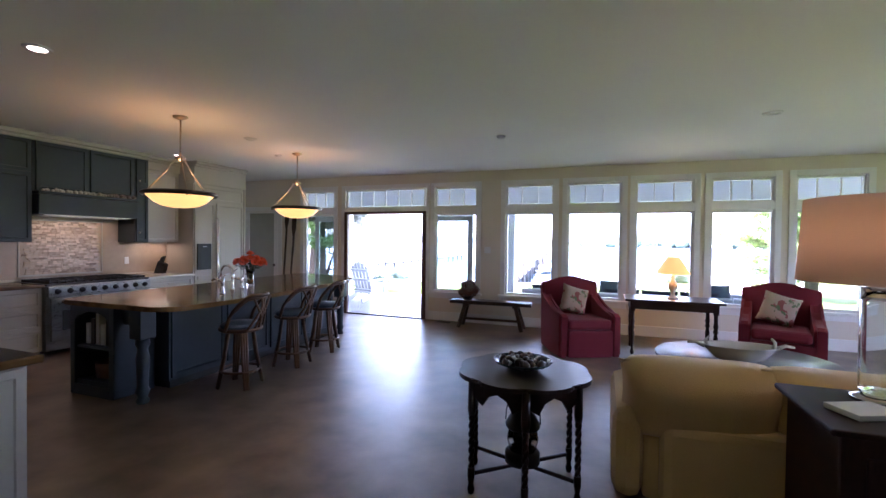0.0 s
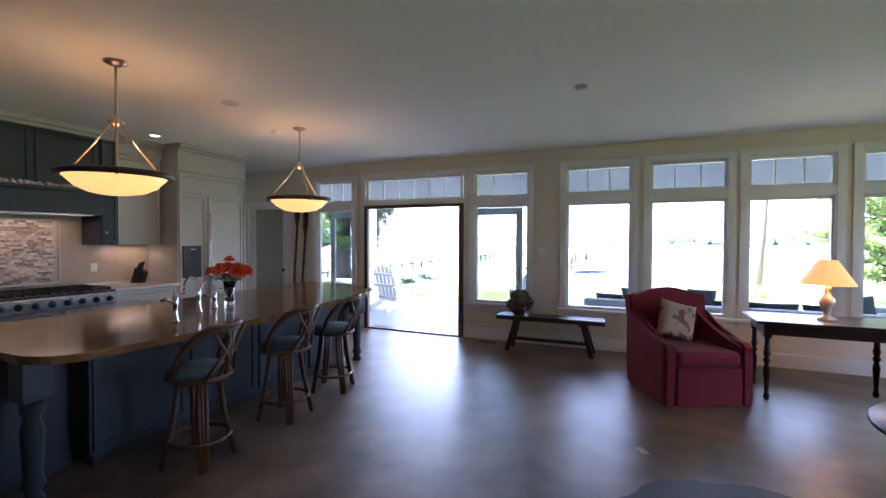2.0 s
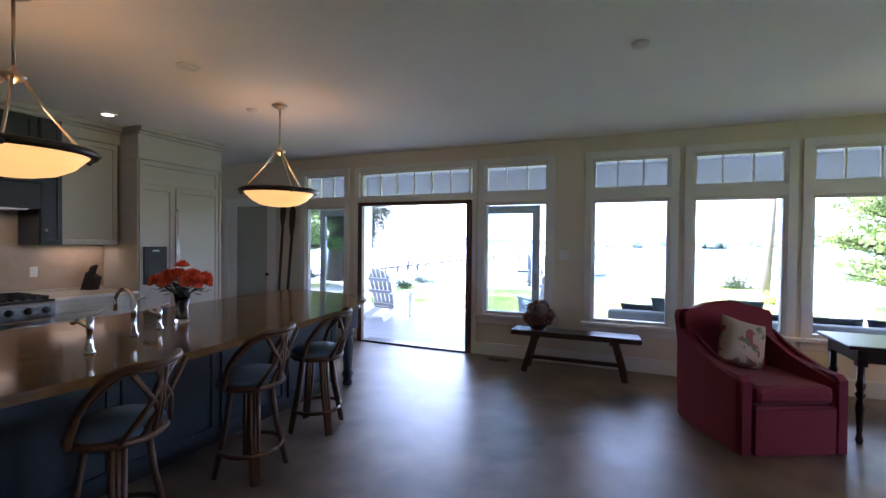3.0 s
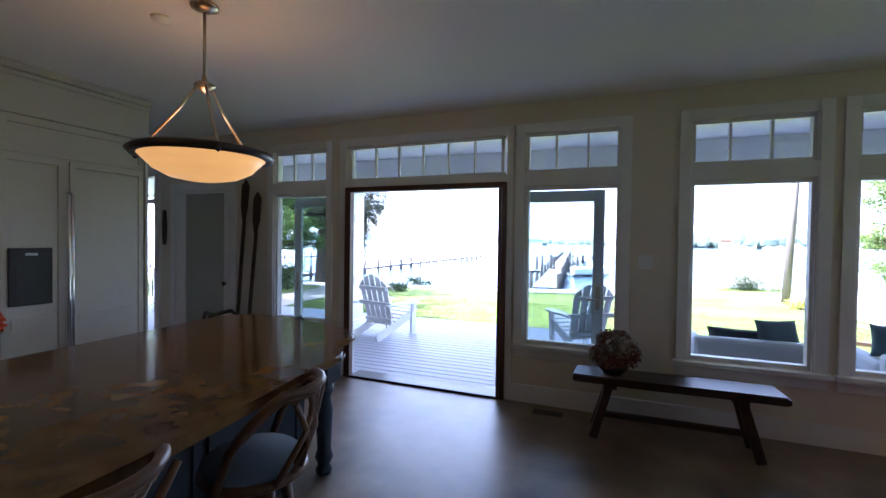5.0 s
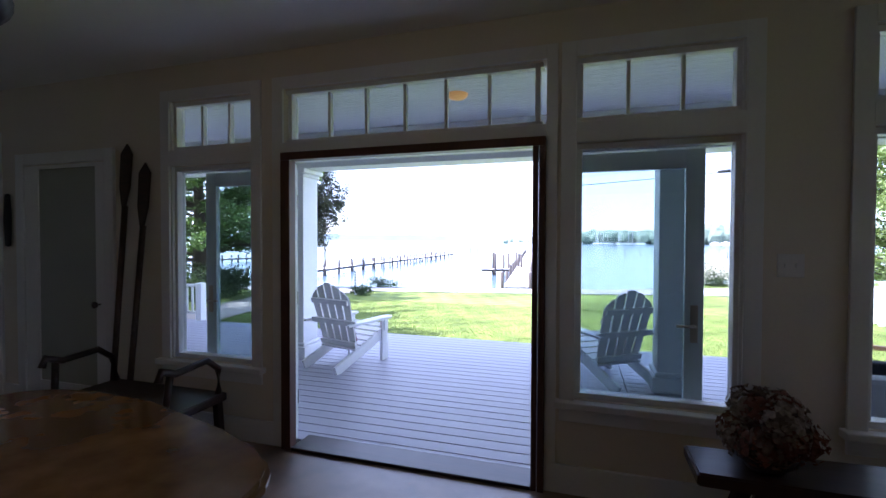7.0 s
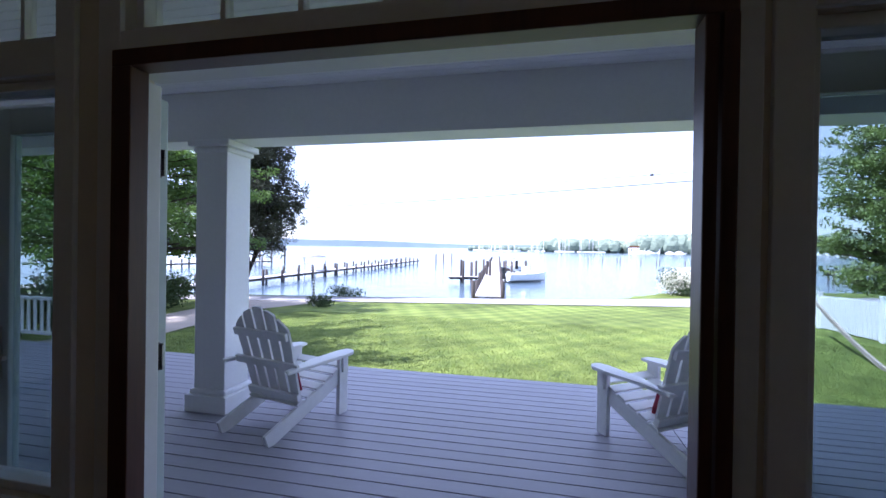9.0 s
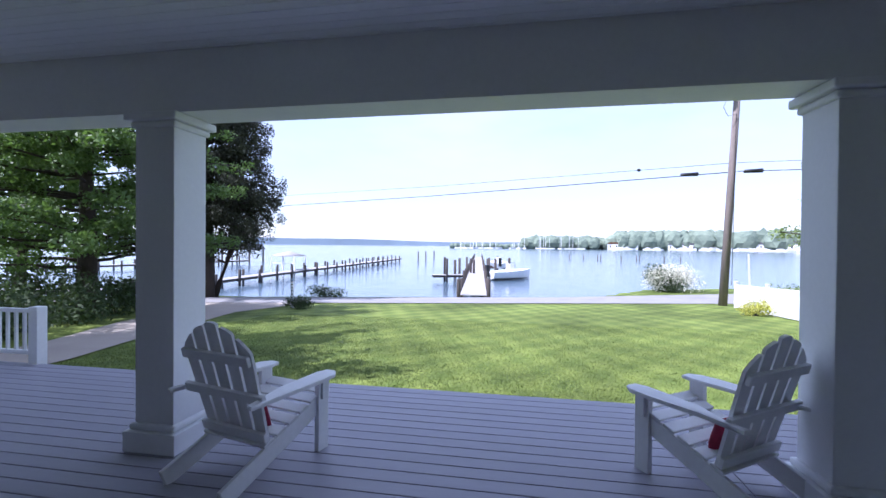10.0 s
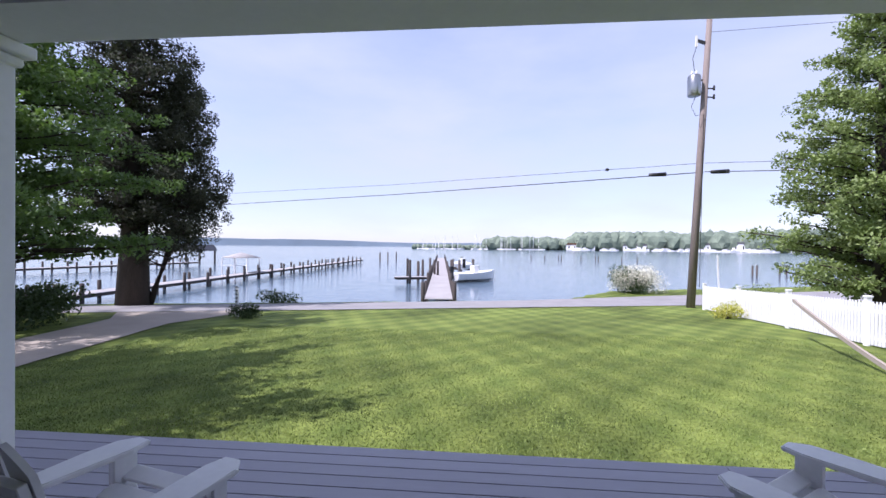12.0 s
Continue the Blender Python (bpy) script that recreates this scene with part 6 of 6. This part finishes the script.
for name, pts, r in (("cable", [(6.85, 30.55, 4.98), (-9.0, 37.5, 4.78), (-25.2, 45.0, 4.82), (-58, 60, 5.6)], 0.022), ("cable", [(6.85, 30.55, 5.4), (-9.0, 37.5, 5.42), (-25.2, 45.0, 5.75), (-58, 60, 6.8)], 0.011), ("cable", [(6.9, 30.55, 5.0), (18, 27.5, 4.65), (34, 23, 4.9)], 0.02), ("cable", [(6.9, 30.55, 5.4), (18, 27.5, 5.1), (34, 23, 5.4)], 0.011), ("cable", [(7.0, 30.55, 11.4), (18, 27.5, 10.6), (34, 23, 10.9)], 0.009)):
    b = B()
    tube(b, pts, r, 6)
    solo(name, b, M_IRON, "black overhead utility cable", "cable", group="overhead cables")
for x, z, y in ((5.1, 5.0, 31.3), (7.5, 4.98, 30.4)):
    b = B()
    lathe(b, [(0.0, -0.42), (0.08, -0.38), (0.10, 0.38), (0.0, 0.42)], 10)
    o = solo("splice_case", b, M_BLACK, "black cable splice case", "cable case", (x, y, z))
    o.matrix_basis = pose(x, y, z, 0, 88, 0)
b = B()
lathe(b, [(0.0, -0.08), (0.09, -0.05), (0.09, 0.05), (0.0, 0.08)], 10)
solo("cable_marker", b, M_BLACK, "small black fitting on the overhead cable", "cable fitting", (3.0, 32.25, 5.41))

# ---- picket fence and hammock stand ----
fn = thing("picket_fence", "white picket fence along the lawn", "fence")
F0, F1 = Vector((6.42, 29.4)), Vector((5.45, 17.2))
flen = (F1 - F0).length
fd = (F1 - F0) / flen
pk = mesh_of("picket", prism(B(), [(-0.035, 0), (0.035, 0), (0.035, 0.93), (0.0, 1.0), (-0.035, 0.93)], -0.01, 0.01), M_FENCE)
n = int(flen / 0.105)
for k in range(n):
    p = F0 + fd * (k + 0.5) * flen / n
    ob = new("picket", pk)
    ob.parent = fn
    ob.matrix_basis = pose(p.x, p.y, gz(p.x, p.y) + 0.04, 90, 0, math.degrees(math.atan2(fd.y, fd.x)))
for k in range(5):
    p = F0 + fd * flen * k / 4
    b = B()
    z = gz(p.x, p.y)
    box(b, p.x - 0.055, p.x + 0.055, p.y - 0.055, p.y + 0.055, z - 0.1, z + 1.12, 0.006)
    box(b, p.x - 0.07, p.x + 0.07, p.y - 0.07, p.y + 0.07, z + 1.12, z + 1.17, 0.008)
    part("post", b, M_FENCE, fn)
for dz in (0.2, 0.82):
    a, c = F0, F1
    part("rail", bar(B(), (a.x + 0.03, a.y, gz(a.x, a.y) + dz), (c.x + 0.03, c.y, gz(c.x, c.y) + dz), 0.04, 0.08, 0.004), M_FENCE, fn)
hs = thing("hammock_stand", "weathered wooden hammock stand on the lawn", "hammock stand", (0, 0, 0))
b = B()
for k in range(10):
    t0, t1 = k / 10, (k + 1) / 10
    P = [Vector((4.56 - 1.5 * t, 21.0 - 5.2 * t, -0.55 + 0.75 * (1 - t) ** 1.4)) for t in (t0, t1)]
    bar(b, P[0], P[1], 0.05, 0.08)
part("arc_beam", b, M_WALK, hs)
part("foot", bar(B(), (4.1, 15.5, -0.47), (3.1, 15.9, -0.47), 0.09, 0.09, 0.006), M_BENCHW, hs)
for k, (x, h) in enumerate(((6.36, 2.3), (6.2, 1.4))):
    b = B()
    bar(b, (0, 0, -0.1), (-0.12 if k == 0 else 0, 0, h), 0.05, 0.05)
    solo("garden_stake", b, M_FENCE, "white stake behind the fence", "stake", (x + 0.25, 28.5 - k * 2.0, -1.1), group="garden stakes")
sg = thing("marker_post", "thin white marker post beside the lane", "post", (-11.2, 22.9, -0.9))
part("post", box(B(), -0.05, 0.05, -0.02, 0.02, -0.1, 1.0, 0.004), M_FENCE, sg)
for k in range(7):
    part("mark", box(B(), -0.052, 0.03, -0.026, -0.021, 0.25 + k * 0.12, 0.29 + k * 0.12), M_IRON, sg)


# ---- piers and boats ----
def pier(label, a, c, width, zd, step, rise, both=True, seed=1):
    p = thing("pier", label, "pier", (0, 0, 0))
    a, c = Vector(a), Vector(c)
    d = (c - a).normalized()
    s = Vector((d.y, -d.x))
    L = (c - a).length
    b = B()
    bar(b, (*(a - s * width * 0.4), zd - 0.12), (*(c - s * width * 0.4), zd - 0.12), 0.08, 0.2)
    bar(b, (*(a + s * width * 0.4), zd - 0.12), (*(c + s * width * 0.4), zd - 0.12), 0.08, 0.2)
    part("stringer", b, M_PILE, p)
    plank = mesh_of("plank", box(B(), -width / 2, width / 2, -0.085, 0.085, -0.02, 0.02), M_PIERD)
    n = int(L / 0.19)
    ang = math.degrees(math.atan2(d.y, d.x)) - 90
    if n <= 270:
        for k in range(n):
            q = a + d * (k + 0.5) * L / n
            o = new("plank", plank)
            o.parent = p
            o.matrix_basis = pose(q.x, q.y, zd, 0, 0, ang)
    else:
        b = B()
        bar(b, (*a, zd), (*c, zd), width, 0.04)
        part("decking", b, M_PIERD, p)
    rng = random.Random(seed)
    k, t = 0, 0.2
    while t < L:
        for side in (-1, 1) if both else (-1,):
            q = a + d * t + s * side * width * 0.56
            h = rise * rng.uniform(0.75, 1.2)
            o = part("piling", lathe(B(), [(0.11, -2.4 - zd), (0.11, h), (0.09, h + 0.03), (0.0, h + 0.04)], 10), M_PILE, p)
            o.matrix_basis = pose(q.x, q.y, zd)
        t += step
    return p


pier("grey wooden pier with dark pilings", (-5.47, 31.7), (-12.6, 107.7), 1.45, -1.25, 4.4, 0.7, True, 2)
pier("long wooden pier with dark pilings", (-25.9, 31.3), (-27.5, 95.0), 1.4, -1.4, 2.9, 0.62, True, 3)
pier("distant low wooden pier with dark pilings", (-55.0, 45.0), (-48.4, 75.3), 1.4, -1.4, 2.6, 0.6, True, 4)
pier("short wooden side pier", (-7.4, 50.4), (-11.2, 49.0), 1.1, -1.4, 2.6, 1.4, True, 5)
pier("shore landing of the long pier", (-36.0, 27.5), (-25.2, 31.0), 1.4, -1.4, 2.4, 0.6, True, 6)
for k in range(9):
    o = solo("mooring_piling", lathe(B(), [(0.14, -2.6), (0.14, 1.5), (0.0, 1.56)], 10), M_PILE, "dark mooring piling standing in the water", "piling", ((-9.6, 52.5), (-9.9, 58.0), (-9.8, 64.0), (-5.8, 57.5), (-4.4, 62.0), (-6.2, 70.0), (-24.9, 101.0), (-24.3, 106.0), (-23.6, 112.0))[k] + (-1.6,), group="mooring pilings")
for x, y in ((31.5, 69.8), (32.5, 70.6), (36.2, 72.0), (37.3, 72.4)) + tuple((9 + k * 2.6 + (k % 3) * 0.9, 124 - k * 1.6 + (k * 37 % 7)) for k in range(9)):
    o = solo("channel_stake", lathe(B(), [(0.12, -2.6), (0.12, 1.0), (0.0, 1.05)], 8), M_PILE, "dark stake standing in the open water", "stake", (x, y, -1.75), group="channel stakes")


def boat(at, rz, L, label):
    t = thing("motor_boat", label, "boat", at, rz, group="moored boats")
    b = B()
    rows = []
    for k in range(9):
        u = k / 8
        w = 0.24 * L * (1 - max(0, u - 0.45) ** 2 / 0.3025 * 0.98)
        sheer = 0.16 * L * (0.75 + 0.35 * u * u)
        rows.append([b.verts.new(q) for q in ((-w, (u - 0.5) * L, sheer), (-w * 0.72, (u - 0.5) * L * 0.97, 0.0), (0, (u - 0.5) * L * 0.95, -0.05 * L), (w * 0.72, (u - 0.5) * L * 0.97, 0.0), (w, (u - 0.5) * L, sheer), (w * 0.82, (u - 0.5) * L, sheer), (0, (u - 0.5) * L, sheer * 0.72), (-w * 0.82, (u - 0.5) * L, sheer))])
    for a, c in zip(rows, rows[1:]):
        for i in range(8):
            b.faces.new((a[i], a[(i + 1) % 8], c[(i + 1) % 8], c[i]))
    b.faces.new(rows[0][::-1])
    b.faces.new(rows[-1])
    part("hull", b, M_BOAT, t)
    part("console", box(B(), -0.07 * L, 0.07 * L, -0.05 * L, 0.07 * L, 0.10 * L, 0.27 * L, 0.02), M_BOAT, t)
    part("windscreen", box(B(), -0.065 * L, 0.065 * L, 0.072 * L, 0.08 * L, 0.20 * L, 0.33 * L), M_CLEAR, t)
    part("outboard_motor", box(B(), -0.04 * L, 0.04 * L, -0.57 * L, -0.50 * L, 0.02 * L, 0.26 * L, 0.02), M_BLACK, t)
    return t


boat((-4.1, 53.0, -1.75), -55, 4.9, "white motor boat moored beside the pier")
lf = thing("boat_lift", "wooden boat lift beside the pier", "boat lift", (-5.7, 62.0, -0.7))
for x, y in ((-1.2, -1.6), (1.3, -1.6), (-1.2, 1.6), (1.3, 1.6)):
    part("post", lathe(B(), [(0.12, -3.0), (0.12, 0.75), (0.0, 0.8)], 10), M_PILE, lf).matrix_basis = pose(x, y, -0.2)
part("beam", bar(B(), (-1.3, -1.6, -0.5), (1.4, -1.6, -0.5), 0.15, 0.2), M_PILE, lf)
part("beam", bar(B(), (-1.3, 1.6, -0.5), (1.4, 1.6, -0.5), 0.15, 0.2), M_PILE, lf)
boat((-5.7, 62.0, -1.1), 8, 4.2, "white motor boat raised on a lift")
gzb = thing("pier_pavilion", "white open pavilion frame on the long pier", "pavilion", (-27.6, 51.9, -1.4))
for x in (-1.3, 0, 1.3):
    for y in (-1.2, 1.2):
        part("post", box(B(), x - 0.05, x + 0.05, y - 0.05, y + 0.05, -1.0, 1.5), M_FENCE, gzb)
part("roof", lathe(B(), [(2.0, 1.5), (2.0, 1.56), (0.15, 2.0), (0.0, 2.05)], 4), M_PIERD, gzb)
part("rail", box(B(), -1.3, 1.3, -1.22, -1.18, 0.75, 0.82), M_FENCE, gzb)
bh = thing("boathouse", "dark open boathouse at the distant pier", "boathouse", (-55.0, 84.0, -2.0))
part("roof", prism(B(), [(-3.2, 0), (3.2, 0), (2.4, 1.1), (-2.4, 1.1)], -2.5, 2.5), M_ROOF, bh).matrix_basis = pose(0, 0, 2.2, 90, 0, 0)
for x in (-2.8, 2.8):
    for y in (-2.2, 2.2):
        part("post", box(B(), x - 0.12, x + 0.12, y - 0.12, y + 0.12, -1.4, 2.2), M_PILE, bh)

# ---- far shores ----
SHORE = [(-72, 444), (-35, 448), (15, 449), (74, 442), (122, 431), (166, 415), (203, 398), (235, 379), (262, 360), (303, 325)]


def along(t):
    t = max(0, min(len(SHORE) - 1.001, t))
    i = int(t)
    return Vector(SHORE[i]).lerp(Vector(SHORE[i + 1]), t - i)


rng = random.Random(41)
b = B()
for k in range(620):
    t = rng.uniform(0.0, 8.9)
    p = along(t)
    out = Vector((p.x, p.y)).normalized()
    q = p + out * rng.uniform(2, 26)
    h = rng.uniform(11, 18) * (0.28 if t < 1.7 else 0.75 if t < 3.2 else 1.0)
    r = h * rng.uniform(0.38, 0.6)
    m = Matrix.Translation((q.x, q.y, -2.0 + h * 0.5)) @ Matrix.Diagonal((r, r, h * 0.55, 1))
    res = bmesh.ops.create_icosphere(b, subdivisions=2, radius=1.0)
    sd = rng.uniform(0, 50)
    for v in res["verts"]:
        v.co = m @ (v.co * (1 + 0.35 * noise.noise(v.co * 2.2 + Vector((sd, 0, 0)))))
solo("far_woods", b, M_FAR, "distant woods along the far shore, their green paled by painted haze", "woods", kind="stuff")
b = B()
rows = []
for k in range(41):
    x = -1500 + k * 42
    h = 8 + 12 * max(0.0, min(1.0, (-x - 150) / 500)) + 6 * noise.noise(Vector((k * 0.13, 2, 0))) + 3 * noise.noise(Vector((k * 0.9, 5, 0)))
    rows.append((b.verts.new((x, 1250 + 4 * k, -2)), b.verts.new((x, 1256 + 4 * k, max(3, h))), b.verts.new((x, 1400 + 4 * k, max(3, h)))))
for a, c in zip(rows, rows[1:]):
    b.faces.new((a[0], c[0], c[1], a[1]))
    b.faces.new((a[1], c[1], c[2], a[2]))
setting("backdrop", b, M_FARL, "low hills across the bay with haze put into their colour", "hills")
for k in range(70):
    t = rng.choice((rng.uniform(0.2, 2.6), rng.uniform(3.2, 6.8)))
    p = along(t)
    out = Vector((p.x, p.y)).normalized()
    q = p - out * rng.uniform(1, 10)
    L = rng.uniform(7, 13)
    if t < 2.7:
        s = thing("sail_boat", "white sailing boat moored at the far shore", "boat", (q.x, q.y, -2.0), rng.uniform(0, 360), group="far moored boats")
        part("hull", prism(B(), [(-L / 2, -1), (L / 3, -1), (L / 2, 0), (L / 3, 1), (-L / 2, 1)], 0, 1.1), M_BOAT, s)
        part("mast", box(B(), -0.12, 0.12, -0.12, 0.12, 1.1, rng.uniform(10, 15)), M_BOAT, s)
    else:
        s = thing("motor_yacht", "white motor yacht moored at the far shore", "boat", (q.x, q.y, -2.0), rng.uniform(-25, 25), group="far moored boats")
        part("hull", prism(B(), [(-L / 2, -1.2), (L / 3, -1.2), (L / 2, 0), (L / 3, 1.2), (-L / 2, 1.2)], 0, 1.2), M_BOAT, s)
        part("cabin", box(B(), -L * 0.3, L * 0.15, -0.9, 0.9, 1.2, 2.1, 0.15), M_BOAT, s)
        part("flybridge", box(B(), -L * 0.2, L * 0.02, -0.7, 0.7, 2.3, rng.uniform(2.5, 2.9), 0.15), M_BOAT, s)
for t, w, h in ((3.3, 26, 5.0), (6.35, 26, 6.5), (7.3, 20, 5.5), (5.4, 18, 5.5), (4.3, 22, 4.5)):
    p = along(t)
    p = p + Vector((p.x, p.y)).normalized() * 1.0
    s = thing("waterside_house", "white waterside house on the far shore", "house", (p.x, p.y, -1.8), -math.degrees(math.atan2(p.x, p.y)), group="far houses")
    part("wall", box(B(), -w / 2, w / 2, -3, 3, 0, h), M_BOAT, s)
    part("roof", prism(B(), [(-w / 2 - 0.4, 0), (w / 2 + 0.4, 0), (w / 2 - 1.5, 1.8), (-w / 2 + 1.5, 1.8)], -3.3, 3.3), M_ROOF if t != 3.3 else M_RATTAN, s).matrix_basis = pose(0, 0, h, 90, 0, 0)
    for k in range(5):
        part("window", box(B(), -w / 2 + (k + 0.5) * w / 5 - 0.5, -w / 2 + (k + 0.5) * w / 5 + 0.5, -3.05, -2.98, h * 0.35, h * 0.8), M_BLACK, s)

# ---- grass blades on the near lawn ----
rng = random.Random(51)
verts, faces = [], []
for k in range(190000):
    x, y = rng.uniform(-10.6, 5.0), 12.42 + 8.5 * rng.random() ** 1.8
    if x < -9.55 - (y - 12) * 0.25:
        continue
    a, h = rng.uniform(0, 6.28), rng.uniform(0.014, 0.030)
    z = gz(x, y)
    ca, sa = math.cos(a) * 0.005, math.sin(a) * 0.005
    i = len(verts)
    verts += [(x - ca, y - sa, z), (x + ca, y + sa, z), (x + rng.uniform(-0.02, 0.02), y + rng.uniform(-0.02, 0.02), z + h)]
    faces.append((i, i + 1, i + 2))
me = bpy.data.meshes.new("grass")
me.from_pydata(verts, [], faces)
me.materials.append(M_BLADE)
tagged(new("grass", me), "short mown grass blades along the deck", "grass", kind="stuff")

# ---- pieces: deck boards and mosaic tiles ----
deck = setting("deck", box(B(), -12.5, 9.5, WO + 0.01, 12.38, -0.30, DZ - 0.045), M_PILE, "grey painted timber deck", "deck")
part("fascia", box(B(), -12.5, 9.5, 12.381, 12.40, -0.42, DZ - 0.002), M_DECK, deck)
PITCH = 0.140
board = mesh_of("deck_board", box(B(), -5.5, 5.5, -PITCH / 2 + 0.004, PITCH / 2 - 0.004, -0.03, 0.0, 0.004), M_DECK)
n = int((12.44 - WO) / PITCH)
for k in range(n):
    for side in (0, 1):
        ob = new("deck_board", board)
        ob.parent = deck
        ob.matrix_basis = pose(-7.0 + 11.006 * side, 12.42 - (k + 0.5) * PITCH, DZ)
rng = random.Random(61)
tm = [mesh_of("tile", box(B(), 0, 0.008, 0.0015, w - 0.0015, 0.0015, 0.0245), M_TILE) for w in (0.05, 0.075, 0.10, 0.14)]
for r in range(29):
    y = 3.951 - rng.uniform(0, 0.04)
    while y < 4.93:
        i = rng.choice((0, 1, 2, 3))
        w = (0.05, 0.075, 0.10, 0.14)[i]
        if y >= 3.95 and y + w <= 4.95:
            ob = new("tile", tm[i])
            ob.parent = splash
            ob.matrix_basis = pose(-6.084, y, 1.008 + r * 0.025)
        y += w
